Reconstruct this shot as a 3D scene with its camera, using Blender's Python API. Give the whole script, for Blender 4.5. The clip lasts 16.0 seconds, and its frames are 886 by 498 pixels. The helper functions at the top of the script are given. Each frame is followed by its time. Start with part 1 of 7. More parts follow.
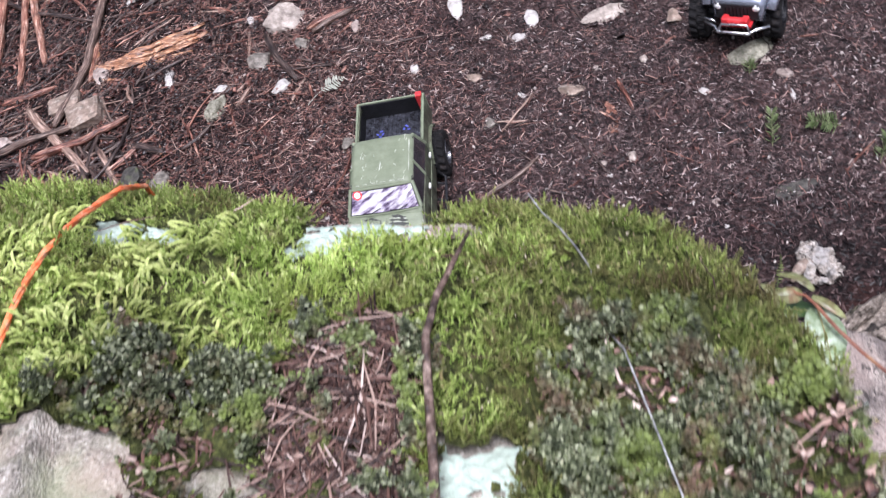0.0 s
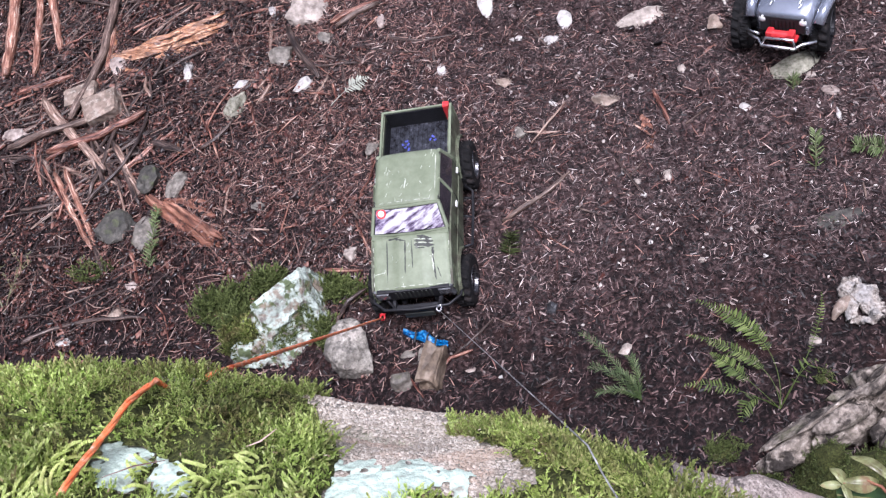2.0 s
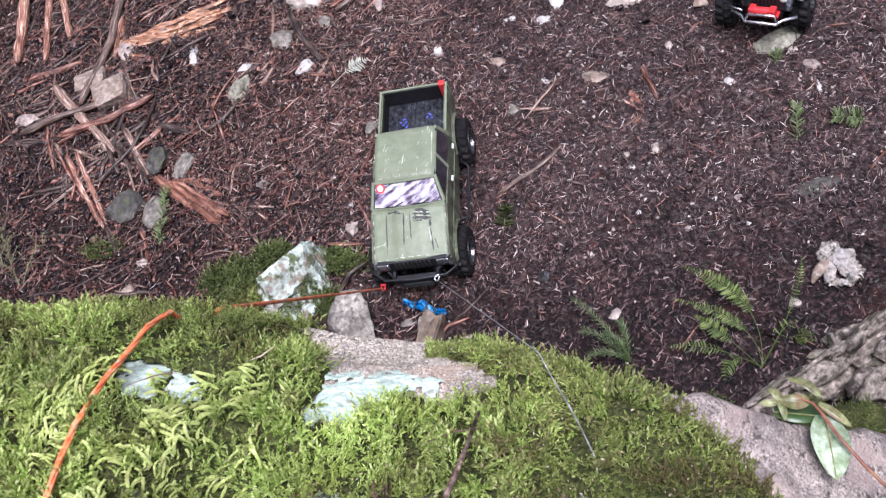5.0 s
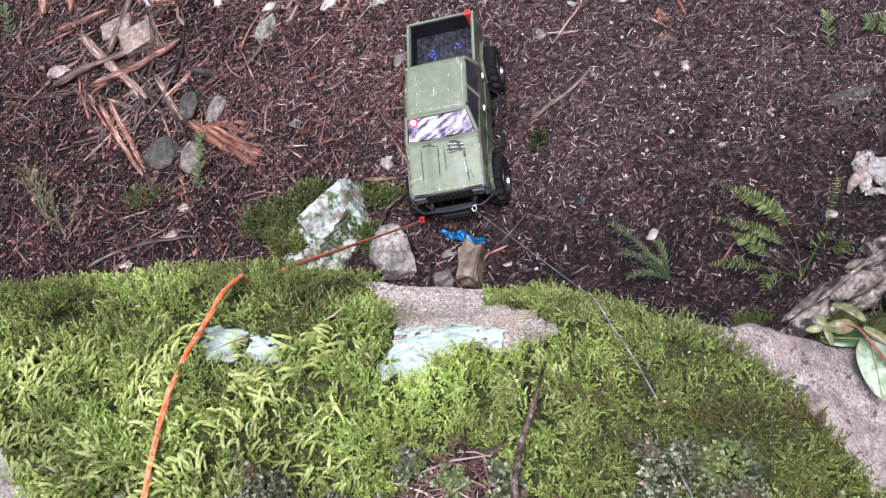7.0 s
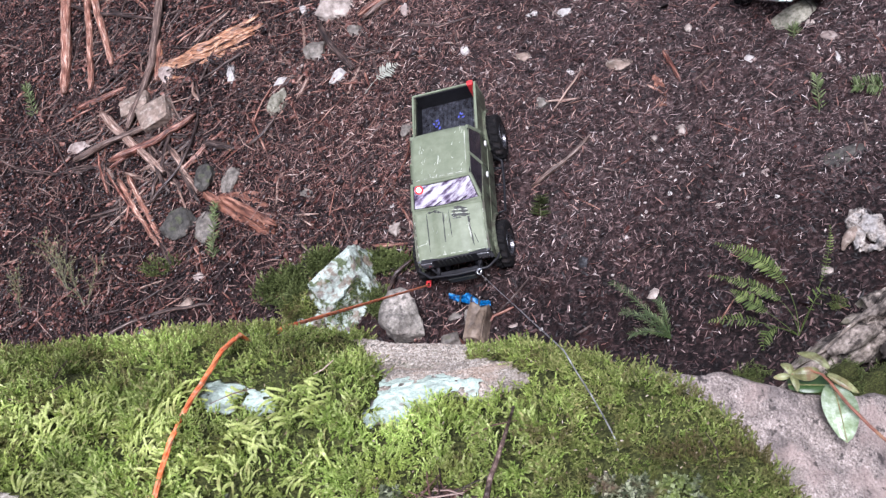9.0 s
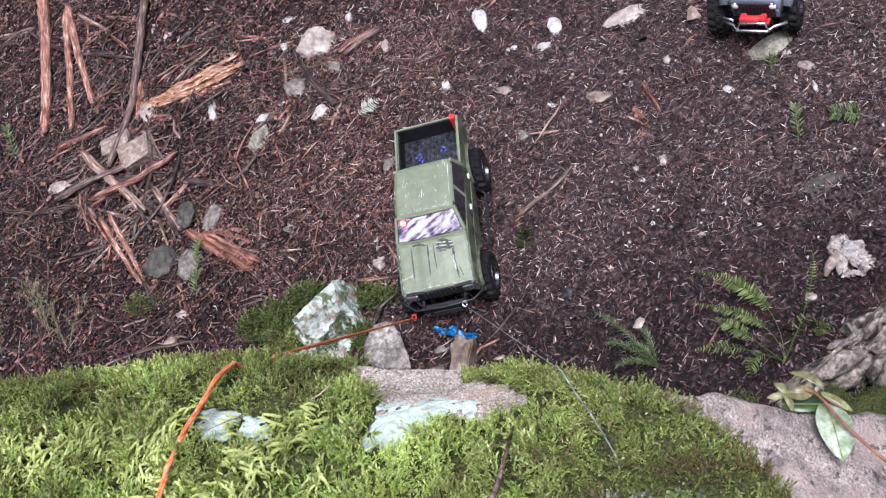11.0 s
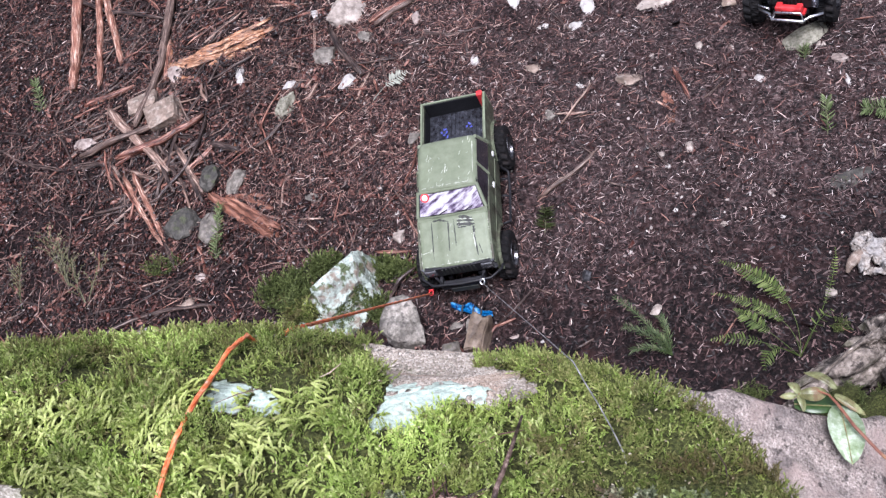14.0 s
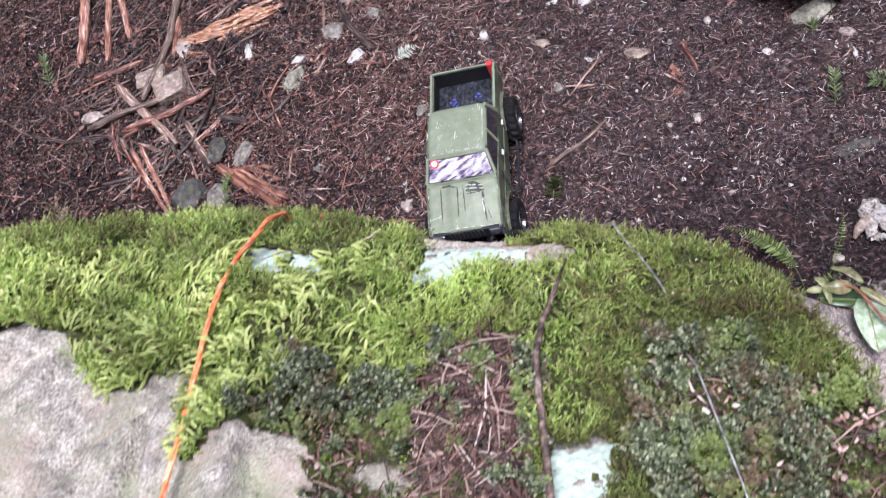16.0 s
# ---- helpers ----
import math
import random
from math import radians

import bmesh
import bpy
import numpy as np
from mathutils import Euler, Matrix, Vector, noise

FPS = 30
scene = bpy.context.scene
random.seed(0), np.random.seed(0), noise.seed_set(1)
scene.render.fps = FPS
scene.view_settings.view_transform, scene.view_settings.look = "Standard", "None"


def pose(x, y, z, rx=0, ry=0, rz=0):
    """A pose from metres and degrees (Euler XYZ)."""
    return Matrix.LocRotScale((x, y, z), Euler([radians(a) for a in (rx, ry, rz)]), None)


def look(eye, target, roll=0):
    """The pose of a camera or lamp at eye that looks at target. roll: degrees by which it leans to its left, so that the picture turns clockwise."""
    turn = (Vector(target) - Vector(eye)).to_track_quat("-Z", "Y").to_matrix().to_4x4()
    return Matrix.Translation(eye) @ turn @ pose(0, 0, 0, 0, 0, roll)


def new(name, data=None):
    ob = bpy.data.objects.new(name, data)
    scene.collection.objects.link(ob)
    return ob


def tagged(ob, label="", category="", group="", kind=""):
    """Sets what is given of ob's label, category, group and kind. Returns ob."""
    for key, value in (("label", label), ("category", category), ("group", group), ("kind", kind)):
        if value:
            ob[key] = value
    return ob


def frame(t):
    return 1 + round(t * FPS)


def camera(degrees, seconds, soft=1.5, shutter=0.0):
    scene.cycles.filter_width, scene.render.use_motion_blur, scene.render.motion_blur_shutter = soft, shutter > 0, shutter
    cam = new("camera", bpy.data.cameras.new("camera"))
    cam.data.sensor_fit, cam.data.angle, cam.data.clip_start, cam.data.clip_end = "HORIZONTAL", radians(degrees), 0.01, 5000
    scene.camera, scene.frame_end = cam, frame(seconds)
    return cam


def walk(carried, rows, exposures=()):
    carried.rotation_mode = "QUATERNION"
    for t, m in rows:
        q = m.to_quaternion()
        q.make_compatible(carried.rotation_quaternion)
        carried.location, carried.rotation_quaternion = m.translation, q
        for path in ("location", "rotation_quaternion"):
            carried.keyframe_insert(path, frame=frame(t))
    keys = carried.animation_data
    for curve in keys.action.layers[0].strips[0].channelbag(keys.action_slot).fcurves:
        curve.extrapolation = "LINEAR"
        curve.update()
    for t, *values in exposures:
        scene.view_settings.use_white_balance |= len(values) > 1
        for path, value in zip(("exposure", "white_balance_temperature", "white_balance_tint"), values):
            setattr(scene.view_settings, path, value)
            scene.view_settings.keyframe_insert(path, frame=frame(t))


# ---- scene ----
cam = camera(44.9, 16.0, soft=1.32, shutter=0.4)
PATH = [
    (0, (0.0945, 0.0093, 1.8534), (0.0510, 1.3308, 0.3528), -3.35),
    (0.5, (0.0958, 0.0786, 1.8768), (0.0375, 1.3785, 0.3580), -0.82),
    (1, (0.0927, 0.1343, 1.8945), (0.0111, 1.3992, 0.3474), -2.43),
    (1.5, (0.0871, 0.1708, 1.9053), (-0.0054, 1.4314, 0.3554), -3.36),
    (2, (0.0812, 0.1848, 1.9012), (0.0009, 1.4214, 0.3313), -3.73),
    (2.5, (0.0814, 0.1862, 1.8952), (-0.0016, 1.4260, 0.3280), -4.81),
    (3, (0.0785, 0.1833, 1.8931), (-0.0028, 1.4219, 0.3248), -5.07),
    (3.5, (0.0839, 0.1650, 1.8956), (0.0055, 1.4089, 0.3314), -4.28),
    (4, (0.0992, 0.1334, 1.9105), (0.0001, 1.3877, 0.3558), -5.74),
    (4.2, (0.1049, 0.1235, 1.9150), (0.0124, 1.3841, 0.3651), -4.76),
    (6.3, (0.1073, 0.0963, 2.0215), (-0.0270, 1.2173, 0.3707), -8.17),
    (6.5, (0.1061, 0.0972, 2.0172), (-0.0316, 1.2253, 0.3715), -9.47),
    (7, (0.0907, 0.1038, 2.0005), (-0.0657, 1.1971, 0.3331), -11.24),
    (7.5, (0.0905, 0.0804, 2.0125), (-0.0576, 1.2006, 0.3622), -9.24),
    (8, (0.1038, 0.0589, 2.0207), (-0.0813, 1.1843, 0.3778), -11.71),
    (8.5, (0.1177, 0.0600, 2.0430), (-0.0900, 1.2117, 0.4211), -14.45),
    (9, (0.1236, 0.0637, 2.0449), (-0.0578, 1.2587, 0.4514), -12.70),
    (9.5, (0.1188, 0.0574, 2.0378), (-0.0434, 1.2579, 0.4464), -11.32),
    (9.7, (0.1140, 0.0477, 2.0376), (-0.0566, 1.2629, 0.4583), -12.07),
    (11.8, (0.1091, 0.0657, 2.0487), (0.0008, 1.3166, 0.4920), -10.49),
    (12, (0.1061, 0.0687, 2.0566), (-0.0021, 1.3064, 0.4893), -10.11),
    (12.5, (0.1152, 0.0711, 2.0602), (-0.0149, 1.2936, 0.4826), -10.35),
    (13, (0.1193, 0.0632, 2.0531), (-0.0205, 1.2766, 0.4694), -9.90),
    (13.5, (0.1162, 0.0553, 2.0452), (-0.0515, 1.2650, 0.4614), -10.14),
    (14, (0.1147, 0.0633, 2.0426), (-0.0653, 1.2730, 0.4601), -10.60),
    (14.5, (0.1205, 0.0713, 2.0408), (-0.0619, 1.2881, 0.4641), -11.36),
    (15, (0.1275, 0.0643, 2.0304), (-0.0546, 1.2825, 0.4546), -10.38),
    (15.5, (0.1173, 0.0350, 2.0112), (-0.0735, 1.2529, 0.4362), -10.62),
    (15.6, (0.1092, 0.0216, 2.0035), (-0.0800, 1.2474, 0.4346), -10.87),
    (16, (0.0758, -0.0291, 1.9886), (-0.0903, 1.2031, 0.4220), -9.19),
]
walk(cam, [(t, look(eye, target, roll)) for t, eye, target, roll in PATH], exposures=[(0.0, 1.64, 5800, 20), (2.0, 1.70, 5740, 22), (4.2, 1.70, 5740, 22), (8.5, 1.64, 5740, 21), (12.0, 1.60, 5740, 21), (14.5, 1.67, 5740, 21), (16.0, 1.70, 5720, 21)])

# ---- world and light ----
world = bpy.data.worlds.new("forest_sky")
scene.world = world
world.use_nodes = True
wn = world.node_tree
sky = wn.nodes.new("ShaderNodeTexSky")
sky.sky_type = "NISHITA"
sky.sun_disc = False
sky.sun_elevation = radians(70)
sky.sun_rotation = radians(192)
sky.air_density, sky.dust_density, sky.ozone_density = 1.0, 4.0, 1.0
wn.nodes["Background"].inputs["Strength"].default_value = 0.045
pale = wn.nodes.new("ShaderNodeHueSaturation")
pale.inputs["Saturation"].default_value = 0.35
wn.links.new(sky.outputs["Color"], pale.inputs["Color"])
wn.links.new(pale.outputs["Color"], wn.nodes["Background"].inputs["Color"])
sun = new("sun", bpy.data.lights.new("sun", "SUN"))
sun.data.energy, sun.data.angle, sun.data.color = 1.75, radians(24), (1.0, 0.97, 0.92)
sun.matrix_world = look((-0.8, -1.9, 10), (0, 1.6, 0))


# ---- materials ----
def mat(name, stops, scale=25.0, rough=0.7, bump=0.4, bscale=120.0, island=0.0, second=0.35, metal=0.0, coat=0.0, spec=0.5, rvar=0.12, dist=0.002, patches=(), grain=False, thin=0.0, toned=0.0):
    """Noise-driven colour over stops [(pos, rgb)], a second larger mottling, and a fine relief."""
    m = bpy.data.materials.new(name)
    m.use_nodes = True
    n, l = m.node_tree.nodes, m.node_tree.links
    b = n["Principled BSDF"]
    co = n.new("ShaderNodeTexCoord")
    place = co.outputs["Object"]
    if grain:
        at = n.new("ShaderNodeAttribute")
        at.attribute_name = "grain"
        place = at.outputs["Vector"]
    nz = n.new("ShaderNodeTexNoise")
    nz.inputs["Scale"].default_value, nz.inputs["Detail"].default_value = scale, 7
    nz.inputs["Roughness"].default_value = 0.65
    l.new(place, nz.inputs["Vector"])
    fac = nz.outputs["Fac"]
    if island > 0:
        ge = n.new("ShaderNodeNewGeometry")
        mi = n.new("ShaderNodeMix")
        mi.inputs[0].default_value = island
        l.new(nz.outputs["Fac"], mi.inputs[2])
        l.new(ge.outputs["Random Per Island"], mi.inputs[3])
        fac = mi.outputs[0]
    if toned > 0:
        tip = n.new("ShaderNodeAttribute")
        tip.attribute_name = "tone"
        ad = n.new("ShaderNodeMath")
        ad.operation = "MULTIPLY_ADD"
        ad.inputs[1].default_value = toned
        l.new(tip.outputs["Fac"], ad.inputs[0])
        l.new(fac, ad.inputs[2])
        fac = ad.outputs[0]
    ramp = n.new("ShaderNodeValToRGB")
    el = ramp.color_ramp.elements
    while len(el) < len(stops):
        el.new(0.5)
    for e, (p, c) in zip(el, stops):
        e.position, e.color = p, (*c, 1)
    l.new(fac, ramp.inputs["Fac"])
    n2 = n.new("ShaderNodeTexNoise")
    n2.inputs["Scale"].default_value, n2.inputs["Detail"].default_value = scale * 0.17, 3
    l.new(co.outputs["Object"], n2.inputs["Vector"])
    mr = n.new("ShaderNodeMapRange")
    mr.inputs["From Min"].default_value, mr.inputs["From Max"].default_value = 0.3, 0.7
    mr.inputs["To Min"].default_value, mr.inputs["To Max"].default_value = 1 - second, 1 + second * 0.6
    l.new(n2.outputs["Fac"], mr.inputs["Value"])
    mul = n.new("ShaderNodeMix")
    mul.data_type, mul.blend_type = "RGBA", "MULTIPLY"
    mul.inputs[0].default_value = 1
    l.new(ramp.outputs["Color"], mul.inputs[6])
    l.new(mr.outputs["Result"], mul.inputs[7])
    col = mul.outputs[2]
    for k, (rgb, psc, lo, hi, most) in enumerate(patches):
        pz = n.new("ShaderNodeTexNoise")
        pz.inputs["Scale"].default_value, pz.inputs["Detail"].default_value = psc, 6
        pz.inputs["Roughness"].default_value = 0.6
        sh = n.new("ShaderNodeVectorMath")
        sh.inputs[1].default_value = (3.1 + 5 * k, 1.7, 4.3)
        l.new(co.outputs["Object"], sh.inputs[0])
        l.new(sh.outputs[0], pz.inputs["Vector"])
        pm = n.new("ShaderNodeMapRange")
        pm.inputs["From Min"].default_value, pm.inputs["From Max"].default_value = lo, hi
        pm.inputs["To Max"].default_value = most
        l.new(pz.outputs["Fac"], pm.inputs["Value"])
        px = n.new("ShaderNodeMix")
        px.data_type = "RGBA"
        l.new(pm.outputs["Result"], px.inputs[0])
        l.new(col, px.inputs[6])
        px.inputs[7].default_value = (*rgb, 1)
        col = px.outputs[2]
    l.new(col, b.inputs["Base Color"])
    rr = n.new("ShaderNodeMapRange")
    rr.inputs["To Min"].default_value, rr.inputs["To Max"].default_value = max(0.03, rough - rvar), min(1, rough + rvar)
    l.new(nz.outputs["Fac"], rr.inputs["Value"])
    l.new(rr.outputs["Result"], b.inputs["Roughness"])
    b.inputs["Metallic"].default_value = metal
    b.inputs["Coat Weight"].default_value = coat
    b.inputs["Specular IOR Level"].default_value = spec
    if bump > 0:
        n3 = n.new("ShaderNodeTexNoise")
        n3.inputs["Scale"].default_value, n3.inputs["Detail"].default_value = bscale, 6
        l.new(place, n3.inputs["Vector"])
        bu = n.new("ShaderNodeBump")
        bu.inputs["Strength"].default_value, bu.inputs["Distance"].default_value = bump, dist
        l.new(n3.outputs["Fac"], bu.inputs["Height"])
        l.new(bu.outputs["Normal"], b.inputs["Normal"])
    if thin > 0:
        tr = n.new("ShaderNodeBsdfTranslucent")
        l.new(col, tr.inputs["Color"])
        ms = n.new("ShaderNodeMixShader")
        ms.inputs[0].default_value = thin
        l.new(b.outputs[0], ms.inputs[1])
        l.new(tr.outputs[0], ms.inputs[2])
        l.new(ms.outputs[0], n["Material Output"].inputs["Surface"])
    return m


# In soil, needles and chips the darkest stops hold gap shade, the palest glints.
SOIL = mat("wet_soil", [(0.30, (0.0016, 0.0010, 0.0011)), (0.45, (0.0058, 0.0037, 0.0038)), (0.57, (0.023, 0.0134, 0.0130)), (0.70, (0.080, 0.052, 0.050)), (0.86, (0.22, 0.17, 0.16))], 95, 0.75, 1.0, 210, second=0.55, spec=0.15, dist=0.004, patches=[((0.046, 0.018, 0.014), 9, 0.54, 0.70, 0.55), ((0.005, 0.0036, 0.004), 26, 0.53, 0.66, 0.7)], toned=0.15)
NEEDLE = mat("needle_litter", [(0.0, (0.0036, 0.0020, 0.0022)), (0.50, (0.0225, 0.0106, 0.0100)), (0.78, (0.096, 0.038, 0.030)), (0.92, (0.31, 0.175, 0.14)), (1.0, (0.92, 0.84, 0.78))], 6, 0.5, 0.0, island=0.9, spec=0.25)
FINE = mat("fine_needle_litter", [(0.0, (0.0045, 0.0032, 0.0042)), (0.4, (0.0315, 0.0205, 0.0205)), (0.74, (0.130, 0.085, 0.080)), (0.9, (0.36, 0.275, 0.255)), (1.0, (0.90, 0.87, 0.84))], 6, 0.45, 0.0, island=0.9, spec=0.35)
CHIP = mat("bark_chips", [(0.0, (0.0022, 0.0011, 0.0011)), (0.45, (0.0120, 0.0042, 0.0034)), (0.70, (0.072, 0.0235, 0.0172)), (0.88, (0.27, 0.135, 0.103)), (1.0, (0.82, 0.73, 0.66))], 60, 0.30, 0.0, island=0.72, spec=0.4)
REDNEEDLE = mat("red_needle_litter", [(0.0, (0.012, 0.006, 0.006)), (0.40, (0.085, 0.038, 0.032)), (0.72, (0.24, 0.120, 0.095)), (0.90, (0.46, 0.32, 0.26)), (1.0, (0.90, 0.82, 0.76))], 6, 0.42, 0.0, island=0.9, spec=0.35)
CHIPRED = mat("dead_red_needles", [(0.0, (0.012, 0.007, 0.006)), (0.42, (0.062, 0.032, 0.026)), (0.74, (0.17, 0.094, 0.073)), (0.91, (0.38, 0.27, 0.22)), (1.0, (0.78, 0.68, 0.62))], 30, 0.45, 0.0, island=0.9, second=0.55, spec=0.35)
CRUMB = mat("soil_crumbs", [(0.0, (0.0030, 0.0019, 0.0020)), (0.45, (0.0150, 0.0080, 0.0078)), (0.76, (0.058, 0.0300, 0.0280)), (0.92, (0.165, 0.108, 0.098)), (1.0, (0.50, 0.44, 0.40))], 30, 0.5, 0.0, island=0.9, second=0.5, spec=0.3)
STRAW = mat("dead_straw", [(0.0, (0.12, 0.08, 0.05)), (0.5, (0.28, 0.215, 0.145)), (1.0, (0.52, 0.46, 0.36))], 30, 0.6, 0.0, island=0.9, spec=0.2)
TWIG = mat("broken_twigs", [(0.0, (0.008, 0.006, 0.006)), (0.45, (0.045, 0.030, 0.027)), (0.72, (0.15, 0.085, 0.068)), (0.90, (0.33, 0.22, 0.18)), (1.0, (0.62, 0.50, 0.43))], 40, 0.5, 0.0, island=0.85, spec=0.3)
PEBBLE = mat("pale_pebbles", [(0.0, (0.16, 0.12, 0.11)), (0.5, (0.36, 0.31, 0.28)), (1.0, (0.62, 0.57, 0.52))], 90, 0.65, 0.2, island=0.7)
GRANITE = mat("granite", [(0.30, (0.085, 0.073, 0.060)), (0.40, (0.235, 0.206, 0.172)), (0.52, (0.385, 0.350, 0.302)), (0.66, (0.62, 0.58, 0.52))], 520, 0.85, 0.9, 420, second=0.45, spec=0.25, dist=0.003, patches=[((0.16, 0.14, 0.118), 34, 0.50, 0.64, 0.6), ((0.27, 0.295, 0.175), 14, 0.48, 0.62, 0.6), ((0.43, 0.335, 0.275), 18, 0.52, 0.64, 0.5), ((0.06, 0.052, 0.045), 150, 0.60, 0.67, 0.6)])
CRYSTAL = mat("granite_crystals", [(0.0, (0.075, 0.062, 0.050)), (0.22, (0.24, 0.20, 0.160)), (0.55, (0.40, 0.352, 0.295)), (0.85, (0.57, 0.52, 0.455)), (1.0, (0.80, 0.77, 0.72))], 40, 0.6, 0.0, island=0.62, second=0.5, spec=0.35, patches=[((0.42, 0.30, 0.22), 22, 0.52, 0.62, 0.5)])
SLABROCK = mat("pink_granite", [(0.32, (0.102, 0.084, 0.074)), (0.42, (0.245, 0.204, 0.180)), (0.54, (0.385, 0.327, 0.290)), (0.70, (0.61, 0.545, 0.497))], 480, 0.85, 0.9, 300, second=0.35, spec=0.25, dist=0.004, patches=[((0.12, 0.102, 0.096), 34, 0.48, 0.62, 0.7), ((0.20, 0.195, 0.14), 9, 0.52, 0.68, 0.5), ((0.37, 0.285, 0.25), 24, 0.50, 0.64, 0.6), ((0.03, 0.026, 0.025), 110, 0.58, 0.66, 0.8)])
LICHEN = mat("mint_lichen", [(0.28, (0.22, 0.27, 0.23)), (0.40, (0.43, 0.53, 0.45)), (0.66, (0.62, 0.74, 0.64))], 260, 0.85, 0.6, 420, second=0.25, dist=0.002, patches=[((0.30, 0.27, 0.22), 70, 0.60, 0.68, 0.8), ((0.36, 0.42, 0.34), 45, 0.50, 0.64, 0.6)])
MOSS = mat("green_moss", [(0.16, (0.070, 0.116, 0.019)), (0.36, (0.166, 0.254, 0.044)), (0.54, (0.285, 0.393, 0.086)), (0.76, (0.47, 0.565, 0.185)), (0.95, (0.70, 0.73, 0.38))], 60, 0.6, 0.0, island=0.36, second=0.75, spec=0.2, patches=[((0.125, 0.115, 0.030), 30, 0.51, 0.65, 0.65), ((0.46, 0.53, 0.13), 20, 0.53, 0.66, 0.5)], thin=0.25, toned=0.2)
OLIVEMOSS = mat("olive_moss", [(0.14, (0.032, 0.048, 0.009)), (0.36, (0.100, 0.146, 0.026)), (0.60, (0.200, 0.254, 0.062)), (0.82, (0.37, 0.395, 0.145)), (0.97, (0.46, 0.34, 0.19))], 60, 0.6, 0.0, island=0.40, second=0.75, spec=0.22, patches=[((0.105, 0.076, 0.038), 30, 0.48, 0.61, 0.76)], thin=0.15, toned=0.2)
# The shade among the stones is put into this moss's darker green.
SHADEMOSS = mat("shade_toned_moss", [(0.1, (0.015, 0.022, 0.008)), (0.45, (0.058, 0.078, 0.023)), (0.80, (0.145, 0.180, 0.058)), (1.0, (0.26, 0.29, 0.12))], 24, 0.6, 0.0, island=0.5, second=0.5, spec=0.3, thin=0.2, toned=0.2)
LICHENSTONE = mat("lichen_crusted_stone", [(0.30, (0.06, 0.05, 0.040)), (0.40, (0.24, 0.22, 0.19)), (0.47, (0.40, 0.46, 0.40)), (0.60, (0.53, 0.61, 0.54)), (0.78, (0.68, 0.76, 0.70))], 45, 0.85, 0.8, 130, second=0.35, dist=0.005, patches=[((0.070, 0.095, 0.026), 36, 0.52, 0.58, 0.92), ((0.24, 0.18, 0.135), 30, 0.54, 0.62, 0.85)])
DARKMOSS = mat("dark_leafy_moss", [(0.0, (0.009, 0.011, 0.006)), (0.36, (0.052, 0.064, 0.033)), (0.68, (0.142, 0.162, 0.088)), (0.88, (0.34, 0.365, 0.24)), (1.0, (0.30, 0.17, 0.10))], 20, 0.42, 0.0, island=0.8, second=0.6, spec=0.35, patches=[((0.15, 0.092, 0.060), 30, 0.50, 0.62, 0.78), ((0.20, 0.26, 0.065), 24, 0.50, 0.62, 0.78)])
STRAND = mat("pale_moss_strand", [(0.1, (0.125, 0.175, 0.036)), (0.36, (0.29, 0.378, 0.085)), (0.60, (0.50, 0.575, 0.19)), (0.82, (0.66, 0.70, 0.31)), (1.0, (0.84, 0.83, 0.54))], 60, 0.5, 0.0, island=0.3, second=0.5, spec=0.3, patches=[((0.28, 0.25, 0.09), 40, 0.56, 0.67, 0.6)], thin=0.25, toned=0.15)
MOSSBED = mat("moss_bed", [(0.34, (0.018, 0.020, 0.007)), (0.5, (0.050, 0.058, 0.018)), (0.62, (0.105, 0.115, 0.034)), (0.75, (0.10, 0.065, 0.032))], 320, 0.9, 1.0, 350, spec=0.2, dist=0.004)
